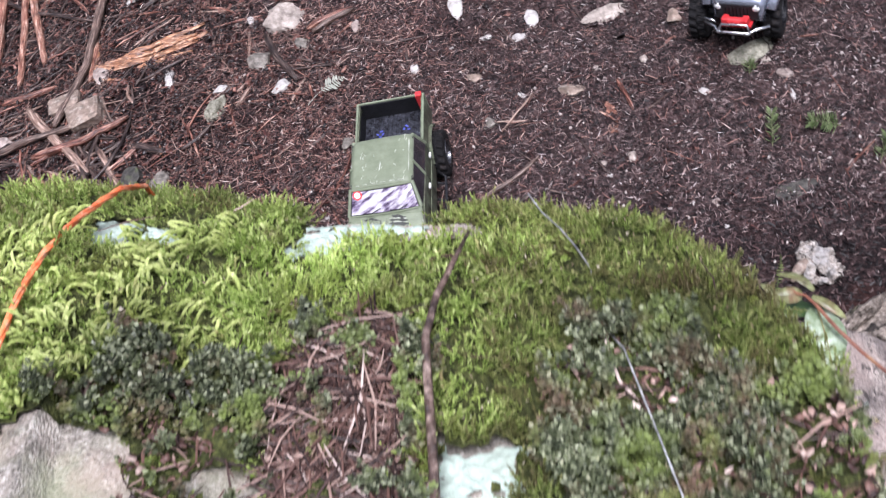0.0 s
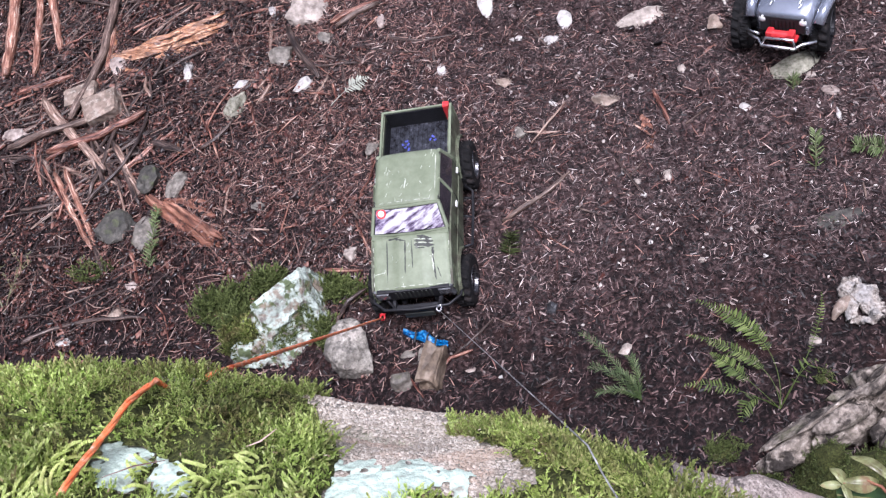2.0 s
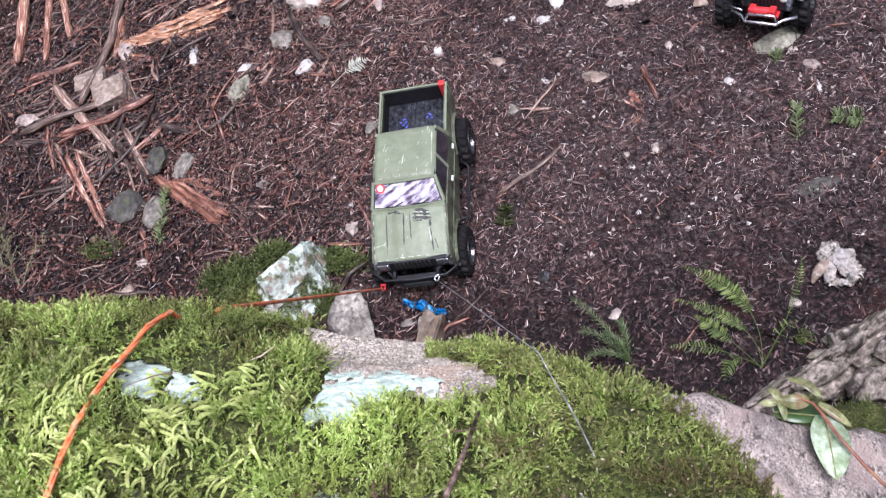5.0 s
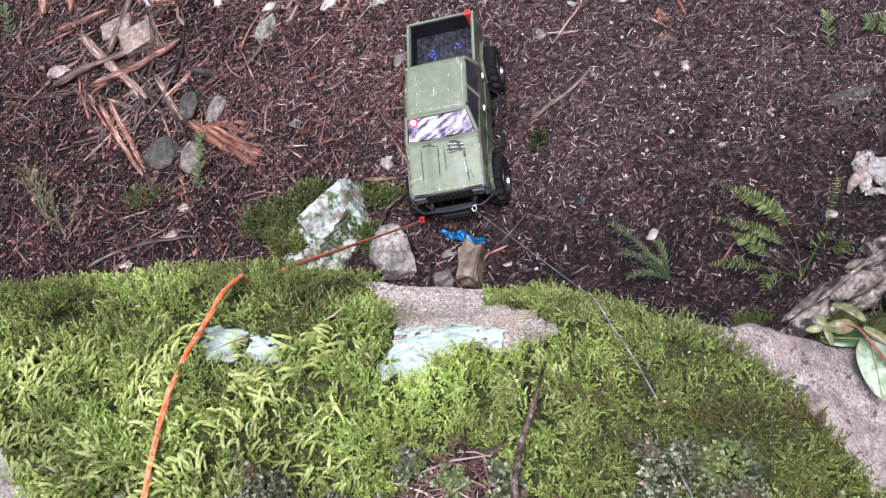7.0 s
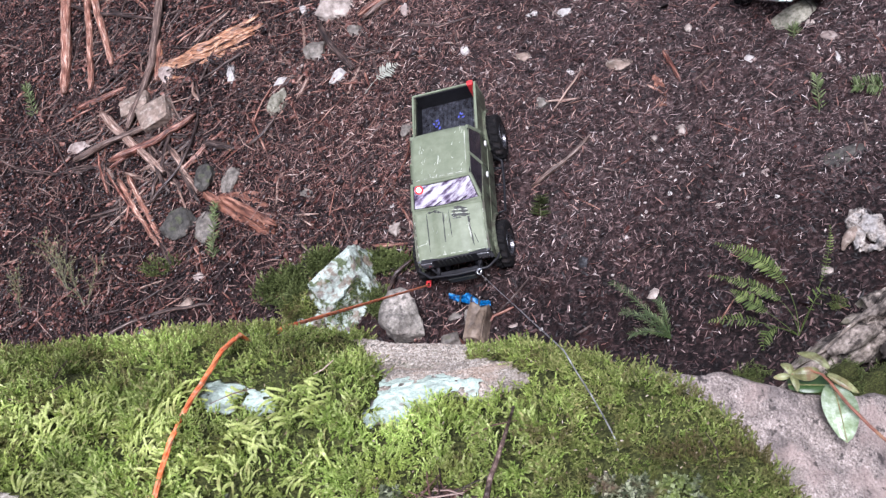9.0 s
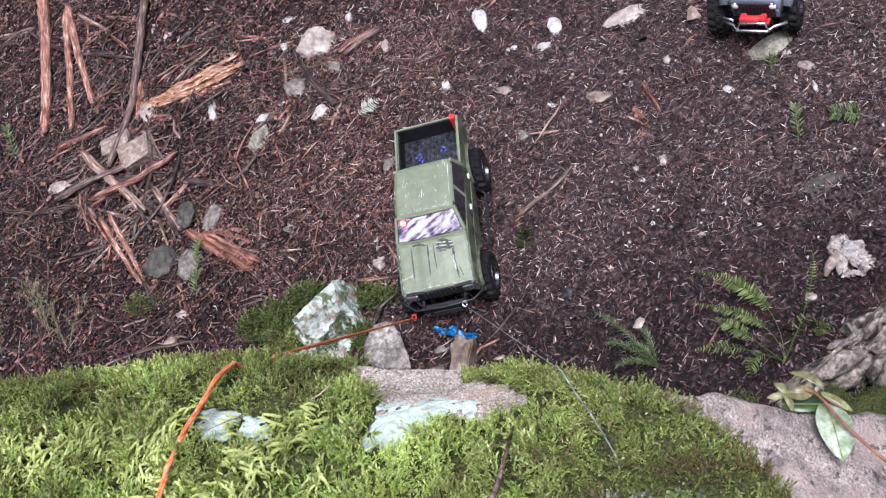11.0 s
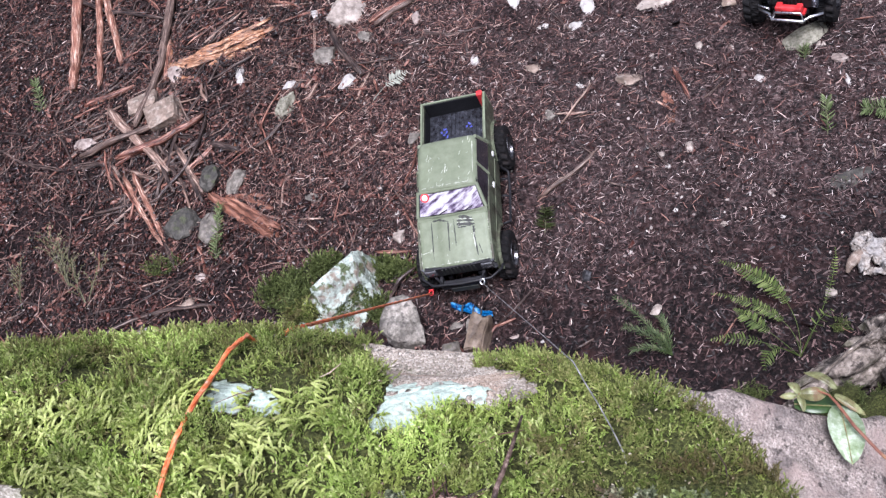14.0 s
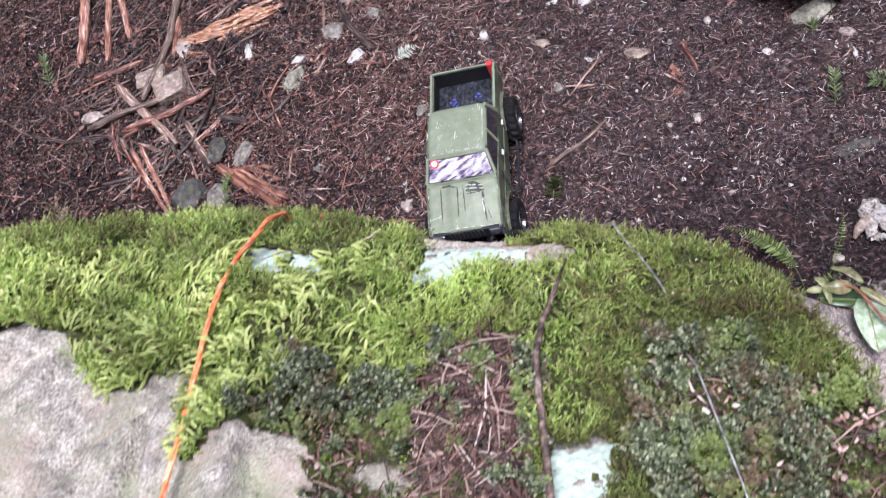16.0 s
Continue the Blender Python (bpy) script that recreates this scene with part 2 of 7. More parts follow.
STONES = {
    "banded": mat("banded_grey_stone", [(0.32, (0.10, 0.09, 0.074)), (0.46, (0.22, 0.20, 0.168)), (0.60, (0.34, 0.312, 0.27)), (0.74, (0.50, 0.47, 0.42))], 120, 0.7, 0.8, 160, dist=0.004, patches=[((0.07, 0.062, 0.055), 24, 0.54, 0.64, 0.75), ((0.44, 0.39, 0.34), 30, 0.56, 0.66, 0.6), ((0.055, 0.048, 0.042), 60, 0.57, 0.65, 0.8)]),
    "white": mat("white_stone", [(0.3, (0.28, 0.255, 0.235)), (0.5, (0.47, 0.445, 0.415)), (0.75, (0.64, 0.61, 0.575))], 60, 0.65, 0.6, 120, spec=0.3),
    "cream": mat("cream_stone", [(0.3, (0.16, 0.13, 0.108)), (0.5, (0.37, 0.315, 0.272)), (0.75, (0.58, 0.52, 0.46))], 60, 0.7, 0.7, 120, spec=0.3),
    "grey": mat("grey_stone", [(0.3, (0.065, 0.056, 0.046)), (0.5, (0.165, 0.146, 0.122)), (0.72, (0.34, 0.305, 0.262))], 70, 0.65, 0.6, 150, patches=[((0.07, 0.062, 0.055), 40, 0.54, 0.64, 0.7), ((0.12, 0.13, 0.06), 22, 0.58, 0.68, 0.6)]),
    "tan": mat("tan_stone", [(0.3, (0.13, 0.096, 0.073)), (0.5, (0.26, 0.193, 0.150)), (0.75, (0.44, 0.345, 0.285))], 60, 0.7, 0.5, 150, patches=[((0.11, 0.085, 0.065), 40, 0.52, 0.64, 0.7), ((0.45, 0.40, 0.34), 60, 0.55, 0.65, 0.6)]),
    "pink": mat("pink_stone", [(0.3, (0.17, 0.125, 0.105)), (0.5, (0.32, 0.255, 0.222)), (0.75, (0.52, 0.455, 0.41))], 60, 0.7, 0.5, 150),
    "mossy": mat("mossy_tan_stone", [(0.32, (0.085, 0.09, 0.05)), (0.48, (0.21, 0.20, 0.15)), (0.70, (0.38, 0.36, 0.29))], 120, 0.75, 0.6, 150),
    "mossgrey": mat("green_grey_stone", [(0.3, (0.016, 0.015, 0.012)), (0.5, (0.052, 0.048, 0.040)), (0.75, (0.135, 0.122, 0.106))], 60, 0.75, 0.8, 110, dist=0.004, patches=[((0.07, 0.085, 0.03), 25, 0.54, 0.64, 0.7), ((0.03, 0.028, 0.025), 40, 0.55, 0.65, 0.7)]),
    "brown": mat("brown_stone", [(0.3, (0.06, 0.042, 0.030)), (0.5, (0.17, 0.125, 0.088)), (0.75, (0.32, 0.255, 0.19))], 45, 0.6, 0.6, 150),
    "dark": mat("dark_stone", [(0.3, (0.02, 0.02, 0.022)), (0.7, (0.06, 0.06, 0.065))], 45, 0.5, 0.5, 150),
}
WOODS = {
    "rot": mat("rotten_red_bark", [(0.34, (0.026, 0.010, 0.007)), (0.44, (0.115, 0.043, 0.027)), (0.54, (0.215, 0.090, 0.056)), (0.70, (0.42, 0.225, 0.155))], 110, 0.5, 0.9, 200, second=0.4, grain=True, dist=0.003),
    "brown": mat("weathered_branch", [(0.34, (0.024, 0.0145, 0.0115)), (0.45, (0.080, 0.050, 0.039)), (0.55, (0.155, 0.103, 0.081)), (0.68, (0.37, 0.28, 0.23))], 190, 0.45, 1.0, 260, second=0.45, grain=True, dist=0.003),
    # The palest grain paints the wet wood's highlights, the darkest its shaded sides.
    "peeled": mat("peeled_wood", [(0.33, (0.055, 0.019, 0.012)), (0.40, (0.150, 0.057, 0.037)), (0.49, (0.27, 0.120, 0.080)), (0.56, (0.44, 0.245, 0.175)), (0.66, (0.80, 0.62, 0.51))], 190, 0.36, 1.0, 260, second=0.45, grain=True, dist=0.003),
    "red": mat("red_brown_wood", [(0.34, (0.014, 0.005, 0.004)), (0.43, (0.084, 0.028, 0.019)), (0.52, (0.2, 0.078, 0.053)), (0.64, (0.522, 0.312, 0.234))], 190, 0.36, 1.0, 260, second=0.45, grain=True, dist=0.003),
    "tan": mat("tan_wood", [(0.34, (0.045, 0.026, 0.020)), (0.44, (0.17, 0.100, 0.073)), (0.53, (0.31, 0.205, 0.158)), (0.65, (0.58, 0.45, 0.37))], 190, 0.36, 1.0, 260, second=0.45, grain=True, dist=0.003),
    "bark": mat("wet_dark_bark", [(0.36, (0.009, 0.0056, 0.0052)), (0.48, (0.042, 0.027, 0.023)), (0.58, (0.108, 0.073, 0.060)), (0.70, (0.27, 0.20, 0.165))], 190, 0.36, 1.0, 260, second=0.45, grain=True, dist=0.003),
    "orange": mat("fresh_split_wood", [(0.36, (0.05, 0.018, 0.010)), (0.44, (0.21, 0.088, 0.044)), (0.54, (0.38, 0.180, 0.092)), (0.68, (0.72, 0.50, 0.34))], 190, 0.36, 1.0, 260, second=0.45, grain=True, dist=0.003),
}
OLIVE = mat("olive_paint", [(0.3, (0.150, 0.175, 0.112)), (0.5, (0.185, 0.215, 0.142)), (0.72, (0.23, 0.26, 0.178))], 45, 0.5, 0.12, 400, second=0.15, rvar=0.1, spec=0.35)
# Darker than the olive of hood and roof, with brown patches.
DARKOLIVE = mat("brown_patched_dark_olive_paint", [(0.3, (0.085, 0.098, 0.060)), (0.5, (0.130, 0.150, 0.096)), (0.72, (0.19, 0.21, 0.142))], 60, 0.55, 0.15, 400, second=0.25, rvar=0.1, spec=0.3, patches=[((0.045, 0.036, 0.027), 30, 0.47, 0.62, 0.75), ((0.028, 0.022, 0.018), 110, 0.56, 0.64, 0.7)])
SCRATCH = mat("scratched_paint", [(0.3, (0.32, 0.34, 0.26)), (0.7, (0.55, 0.57, 0.50))], 90, 0.6, 0.2, 300)
BLACKPL = mat("black_plastic", [(0.3, (0.006, 0.006, 0.007)), (0.7, (0.022, 0.022, 0.026))], 80, 0.5, 0.3, 300, spec=0.35)
CHIPGROOVE = mat("black_chips_and_grooves", [(0.3, (0.012, 0.013, 0.012)), (0.7, (0.05, 0.055, 0.045))], 120, 0.6, 0.3, 300)
TYRE = mat("tyre_rubber", [(0.3, (0.003, 0.003, 0.0034)), (0.55, (0.008, 0.0074, 0.008)), (0.75, (0.034, 0.026, 0.023))], 60, 0.85, 0.4, 300, spec=0.25)
STEEL = mat("brushed_steel", [(0.3, (0.58, 0.58, 0.59)), (0.7, (0.82, 0.82, 0.83))], 80, 0.28, 0.1, 300, metal=1.0)
DARKRIM = mat("dull_black_rim", [(0.3, (0.06, 0.06, 0.062)), (0.7, (0.20, 0.20, 0.21))], 80, 0.28, 0.1, 300, metal=0.9)
RED = mat("red_plastic", [(0.3, (0.50, 0.02, 0.025)), (0.7, (0.68, 0.05, 0.05))], 60, 0.4, 0.1, 300)
WHITE = mat("white_plastic", [(0.3, (0.70, 0.70, 0.68)), (0.7, (0.82, 0.82, 0.80))], 60, 0.4, 0.1, 300, second=0.1)
BEDFLOOR = mat("wet_bed_liner", [(0.34, (0.010, 0.010, 0.012)), (0.50, (0.024, 0.025, 0.031)), (0.62, (0.050, 0.053, 0.064)), (0.76, (0.17, 0.175, 0.20))], 90, 0.18, 0.5, 130)
BLUEPAINT = mat("blue_marks", [(0.3, (0.02, 0.03, 0.25)), (0.7, (0.08, 0.10, 0.45))], 90, 0.5, 0.1, 300)
# Pale and violet streaks paint the reflected sky and trees into the colour.
SCREEN = mat("painted_reflection_glass", [(0.38, (0.05, 0.036, 0.07)), (0.45, (0.26, 0.20, 0.31)), (0.51, (0.66, 0.60, 0.70)), (0.58, (0.96, 0.95, 0.97))], 75, 0.12, 0.5, 60, metal=0.5, second=0.10, rvar=0.05, dist=0.004, patches=[((0.34, 0.25, 0.40), 16, 0.58, 0.66, 0.45)], grain=True)
TINT = mat("dark_tinted_glass", [(0.3, (0.012, 0.012, 0.016)), (0.7, (0.04, 0.035, 0.045))], 50, 0.12, 0.15, 40, coat=0.5)
LENS = mat("headlight_lens", [(0.3, (0.05, 0.053, 0.058)), (0.7, (0.17, 0.175, 0.185))], 120, 0.12, 0.3, 200, coat=1.0)
# Lighter and bluer than dark grey: the sky's reflection is in the colour.
GUNMETAL = mat("glossy_dark_grey_paint", [(0.3, (0.30, 0.33, 0.40)), (0.7, (0.42, 0.45, 0.53))], 30, 0.22, 0.05, 200, coat=0.8, rvar=0.05, metal=0.7)
ORANGE = mat("orange_rope", [(0.3, (1.0, 0.13, 0.035)), (0.48, (1.0, 0.26, 0.09)), (0.60, (1.0, 0.42, 0.23)), (0.70, (1.0, 0.80, 0.68))], 160, 0.5, 0.25, 500)
GREYLINE = mat("grey_winch_line", [(0.36, (0.12, 0.12, 0.12)), (0.5, (0.28, 0.28, 0.28)), (0.66, (0.62, 0.62, 0.63))], 120, 0.45, 0.6, 500)
# The palest stop paints highlights of the crumpled plastic into its blue.
BLUE = mat("blue_plastic", [(0.36, (0.0, 0.012, 0.045)), (0.46, (0.0, 0.07, 0.22)), (0.56, (0.01, 0.19, 0.46)), (0.72, (0.28, 0.56, 0.82))], 110, 0.3, 0.6, 120)
FERN = mat("fern_green", [(0.0, (0.026, 0.042, 0.011)), (0.5, (0.080, 0.118, 0.027)), (1.0, (0.23, 0.28, 0.09))], 30, 0.6, 0.2, island=0.75, spec=0.25, thin=0.2)
ROUGHROCK = mat("rough_beige_rock", [(0.32, (0.050, 0.040, 0.033)), (0.44, (0.165, 0.138, 0.115)), (0.55, (0.29, 0.245, 0.205)), (0.70, (0.50, 0.445, 0.39))], 80, 0.85, 1.0, 60, spec=0.25, dist=0.012, patches=[((0.075, 0.080, 0.040), 14, 0.55, 0.64, 0.6), ((0.024, 0.020, 0.018), 22, 0.55, 0.61, 0.9), ((0.50, 0.57, 0.52), 16, 0.66, 0.69, 0.9)])
# The dark patches put the shade of hollows and cracks into the colour.
BLEACHED = mat("bleached_root", [(0.30, (0.07, 0.055, 0.045)), (0.42, (0.24, 0.205, 0.175)), (0.54, (0.42, 0.375, 0.33)), (0.70, (0.62, 0.58, 0.53))], 95, 0.75, 1.0, 130, spec=0.3, dist=0.006, patches=[((0.055, 0.043, 0.036), 42, 0.55, 0.63, 0.85), ((0.33, 0.325, 0.32), 22, 0.48, 0.60, 0.6)])
DRYFERN = mat("dead_pale_fern", [(0.0, (0.30, 0.31, 0.25)), (1.0, (0.58, 0.60, 0.50))], 30, 0.7, 0.2, island=0.6)
CONIFER = mat("conifer_green", [(0.0, (0.018, 0.034, 0.012)), (0.5, (0.055, 0.085, 0.028)), (1.0, (0.19, 0.23, 0.10))], 30, 0.55, 0.0, island=0.7, spec=0.3)
# The palest blotches put the leaf's wet gloss into its colour.
LEAF = mat("waxy_leaf", [(0.34, (0.20, 0.27, 0.14)), (0.46, (0.31, 0.40, 0.24)), (0.55, (0.43, 0.52, 0.36)), (0.68, (0.66, 0.74, 0.61))], 110, 0.22, 0.35, 120)
OLDLEAF = mat("yellowing_leaf", [(0.32, (0.10, 0.085, 0.035)), (0.46, (0.20, 0.205, 0.085)), (0.58, (0.33, 0.36, 0.17)), (0.72, (0.34, 0.22, 0.12))], 90, 0.4, 0.3, 90, patches=[((0.17, 0.085, 0.050), 60, 0.52, 0.62, 0.75)])
SEEDLING = mat("pale_seedling_green", [(0.0, (0.070, 0.105, 0.036)), (0.5, (0.165, 0.225, 0.088)), (1.0, (0.40, 0.46, 0.25))], 30, 0.55, 0.0, island=0.7, spec=0.3, thin=0.2)
# Leaf green with the shade under the curled leaves put into it.
SHADELEAF = mat("shaded_dark_leaf", [(0.3, (0.02, 0.05, 0.012)), (0.7, (0.06, 0.115, 0.03))], 60, 0.35, 0.25, 90)
WEED = mat("olive_weed", [(0.0, (0.055, 0.055, 0.026)), (0.6, (0.145, 0.145, 0.068)), (1.0, (0.30, 0.29, 0.16))], 40, 0.6, 0.0, island=0.6)
REDSTEM = mat("red_brown_stem", [(0.3, (0.10, 0.03, 0.02)), (0.5, (0.26, 0.10, 0.06)), (0.72, (0.44, 0.27, 0.13))], 45, 0.5, 0.2, 150)


# ---- mesh helpers ----
def part(name, bm, material, parent=None, label="", smooth=False):
    me = bpy.data.meshes.new(name)
    bmesh.ops.recalc_face_normals(bm, faces=bm.faces)
    if material in WOODS.values() and "grain" not in bm.verts.layers.float_vector:
        lay_ = bm.verts.layers.float_vector.new("grain")
        for v in bm.verts:
            v[lay_] = v.co
    bm.to_mesh(me)
    bm.free()
    me.materials.append(material)
    if smooth:
        me.polygons.foreach_set("use_smooth", [True] * len(me.polygons))
    ob = new(name, me)
    if parent is not None:
        ob.parent = parent
    if label:
        ob["label"] = label
    return ob


def pydata(name, verts, faces, material, parent=None, smooth=False):
    me = bpy.data.meshes.new(name)
    me.from_pydata([tuple(v) for v in verts], [], [tuple(f) for f in faces])
    me.materials.append(material)
    if smooth:
        me.polygons.foreach_set("use_smooth", [True] * len(me.polygons))
    ob = new(name, me)
    if parent is not None:
        ob.parent = parent
    return ob


def box(bm, c, s, bevel=0.0, m=None):
    before = set(bm.verts)
    v = bmesh.ops.create_cube(bm, size=1.0)["verts"]
    bmesh.ops.scale(bm, vec=s, verts=v)
    if bevel > 0:
        e = list({e for q in v for e in q.link_edges})
        bmesh.ops.bevel(bm, geom=e, offset=bevel, segments=2, affect="EDGES", profile=0.6)
    v = [q for q in bm.verts if q not in before]
    if m is not None:
        bmesh.ops.transform(bm, matrix=m, verts=v)
    bmesh.ops.translate(bm, vec=c, verts=v)


def tube(bm, pts, radii, seg=8, cap=True):
    """A round bar along points; radii one number or one per point."""
    pts = [Vector(p) for p in pts]
    if not hasattr(radii, "__len__"):
        radii = [radii] * len(pts)
    rings = []
    side = None
    for i, p in enumerate(pts):
        d = (pts[min(i + 1, len(pts) - 1)] - pts[max(i - 1, 0)]).normalized()
        if side is None:
            side = d.orthogonal().normalized()
        side = (side - d * side.dot(d)).normalized()
        up = d.cross(side)
        rings.append([bm.verts.new(p + (side * math.cos(a) + up * math.sin(a)) * radii[i]) for a in [2 * math.pi * k / seg for k in range(seg)]])
    for a, b in zip(rings, rings[1:]):
        for k in range(seg):
            bm.faces.new((a[k], a[(k + 1) % seg], b[(k + 1) % seg], b[k]))
    if cap:
        bm.faces.new(rings[0][::-1])
        bm.faces.new(rings[-1])


def loft(bm, loops, close=True, caps=True):
    rings = [[bm.verts.new(p) for p in lp] for lp in loops]
    n = len(rings[0])
    for a, b in zip(rings, rings[1:]):
        for k in range(n if close else n - 1):
            bm.faces.new((a[k], a[(k + 1) % n], b[(k + 1) % n], b[k]))
    if caps and close:
        bm.faces.new(rings[0][::-1])
        bm.faces.new(rings[-1])


def plate(bm, outline, thick):
    """A plate over a closed outline of 3D points, given depth along the vector thick."""
    t = Vector(thick)
    a = [bm.verts.new(Vector(p)) for p in outline]
    b = [bm.verts.new(Vector(p) + t) for p in outline]
    n = len(a)
    f = [bm.faces.new(a), bm.faces.new(b[::-1])]
    for k in range(n):
        bm.faces.new((a[k], b[k], b[(k + 1) % n], a[(k + 1) % n]))
    bmesh.ops.triangulate(bm, faces=f)


def thing(name, m, label, category, group=""):
    ob = new(name)
    ob.empty_display_size = 0.05
    ob.matrix_world = m
    return tagged(ob, label, category, group)


def scatter(name, protos, pos, rots, scales, which, material, label, category, toned=False):
    """One mesh of very many small copies: protos are (verts, tris); rots (n,3,3)."""
    vs, fs, ys, off = [], [], [], 0
    for k, (pv, pf) in enumerate(protos):
        idx = np.nonzero(which == k)[0]
        if len(idx) == 0:
            continue
        v = np.einsum("nij,vj->nvi", rots[idx], pv) * scales[idx][:, None, None] + pos[idx][:, None, :]
        f = pf[None] + (np.arange(len(idx)) * len(pv))[:, None, None] + off
        vs.append(v.reshape(-1, 3))
        # Tone rises with height, so tips come out paler than bases.
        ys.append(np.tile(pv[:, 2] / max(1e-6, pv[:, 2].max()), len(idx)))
        fs.append(f.reshape(-1, 3))
        off += len(idx) * len(pv)
    v, f = np.concatenate(vs), np.concatenate(fs)
    me = bpy.data.meshes.new(name)
    me.vertices.add(len(v))
    me.vertices.foreach_set("co", v.astype(np.float32).ravel())
    me.loops.add(f.size)
    me.loops.foreach_set("vertex_index", f.astype(np.int32).ravel())
    me.polygons.add(len(f))
    me.polygons.foreach_set("loop_start", np.arange(0, f.size, 3, dtype=np.int32))
    me.update(calc_edges=True)
    me.materials.append(material)
    if toned:
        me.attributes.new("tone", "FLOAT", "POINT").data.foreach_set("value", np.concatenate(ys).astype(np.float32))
    ob = new(name, me)
    return tagged(ob, label, category, "", "stuff")


def turns(normals, spin, lean, azim):
    """Rotation matrices that stand the z axis on each normal, leaned by an angle towards an azimuth."""
    n = normals / np.linalg.norm(normals, axis=1)[:, None]
    ref = np.where(np.abs(n[:, 2:3]) < 0.95, np.array([[0, 0, 1.0]]), np.array([[1.0, 0, 0]]))
    a = np.cross(ref, n)
    a /= np.linalg.norm(a, axis=1)[:, None]
    b = np.cross(n, a)
    z = n * np.cos(lean)[:, None] + (a * np.cos(azim)[:, None] + b * np.sin(azim)[:, None]) * np.sin(lean)[:, None]
    x = a * np.cos(spin)[:, None] + b * np.sin(spin)[:, None]
    x -= z * np.sum(x * z, axis=1)[:, None]
    x /= np.linalg.norm(x, axis=1)[:, None]
    y = np.cross(z, x)
    return np.stack([x, y, z], axis=2)


def smooth01(t):
    t = min(1.0, max(0.0, t))
    return t * t * (3 - 2 * t)


# ---- the ground: a forest slope that falls to the west ----
def ground(x, y):
    z = 0.085 + 0.2508 * 6 * math.tanh((x + 0.05) / 6) + 0.1082 * 6 * math.tanh((y - 1.6) / 6)
    near = math.exp(-((x / 4) ** 2 + ((y - 1.5) / 4) ** 2))
    z += near * 0.010 * noise.noise((x * 3.1, y * 3.1, 0.3)) + near * 0.006 * noise.noise((x * 9, y * 9, 2.3)) + near * 0.004 * noise.noise((x * 24, y * 24, 4.1)) + (1 - near) * 0.5 * noise.noise((x * 0.15, y * 0.15, 5.0))
    return z


GN = Vector((-0.2508, -0.1082, 1.0)).normalized()


def spread(lo, hi, step, far, grow=1.35):
    mid = list(np.arange(lo, hi + 1e-6, step))
    a, s = [], step
    x = hi
    while x < far:
        s *= grow
        x += s
        a.append(x)
    b, s = [], step
    x = lo
    while x > -far:
        s *= grow
        x -= s
        b.append(x)
    return b[::-1] + mid + a


def soil_tone(x, y):
    """Paler, less damp soil in the north-east of the clearing; towards the boulder's foot damp and its shade are put
    into the colour; further off wet and dry stretches alternate.
    """
    here = smooth01((x + 0.65 + 0.25 * noise.noise((x * 2, y * 2, 0))) / 0.8) * smooth01((y - 1.2) / 0.45)
    far = smooth01((math.hypot(x - 0.2, y - 1.9) - 1.5) / 1.5)
    return here * (1 - far) + far * (0.45 + 0.45 * noise.noise((x * 0.7, y * 0.7, 6)))


gx, gy = spread(-1.9, 1.3, 0.016, 60), spread(0.3, 3.3, 0.016, 60)
gv = [(x, y, ground(x, y) + (0.0025 * noise.noise((x * 40, y * 40, 7)) if -2 < x < 1.4 and 0.2 < y < 3.4 else 0)) for y in gy for x in gx]
gw = len(gx)
gf = [(j * gw + i, j * gw + i + 1, (j + 1) * gw + i + 1, (j + 1) * gw + i) for j in range(len(gy) - 1) for i in range(gw - 1)]
floor_ = pydata("ground", gv, gf, SOIL, smooth=True)
floor_.data.attributes.new("tone", "FLOAT", "POINT").data.foreach_set("value", [soil_tone(x, y) for x, y, z in gv])
tagged(floor_, "dark wet forest soil of rotted needles and bark", "ground", kind="structure")


# ---- the mossy boulder that the camera looks down from ----
def top(x, y):
    h = 1.44 - 1.9 * max(0.0, y - 0.30) ** 2
    h -= 0.05 * math.exp(-((x - 0.03) / 0.085) ** 2) * smooth01((y - 0.44) / 0.08)
    h -= 3.0 * max(0.0, x - 0.262)
    return h - 0.16 * smooth01((-x - 0.45) / 0.6) - 0.35 * smooth01((-x - 0.95) / 0.4) ** 2


EDGE_X = [-1.3, -0.8, -0.6, -0.35, -0.13, 0.02, 0.07, 0.11, 0.16, 0.185, 0.21, 0.23, 0.25, 0.262, 0.28, 0.30, 0.36]
EDGE_Y = [-0.05, 0.40, 0.50, 0.542, 0.540, 0.545, 0.52, 0.475, 0.436, 0.424, 0.401, 0.371, 0.334, 0.305, 0.258, 0.10, -0.3]


def edge(x):
    return float(np.interp(x, EDGE_X, EDGE_Y)) + 0.006 * noise.noise((x * 14, 3.0, 0))


def rough(x, y, z):
    return 0.010 * noise.noise((x * 9, y * 9, z * 9)) + 0.0034 * noise.noise((x * 28, y * 28, z * 28)) + 0.0012 * noise.noise((x * 80, y * 80, z * 80))


CRACKS = [((-0.174, 0.10), (-0.172, 0.243), (-0.170, 0.289), (-0.167, 0.303), (-0.158, 0.322)), ((-0.30, 0.19), (-0.234, 0.251), (-0.218, 0.269), (-0.201, 0.291), (-0.181, 0.307), (-0.160, 0.322)), ((-0.42, 0.25), (-0.33, 0.262), (-0.27, 0.30)), ((0.030, 0.50), (-0.01, 0.515), (-0.05, 0.535))]


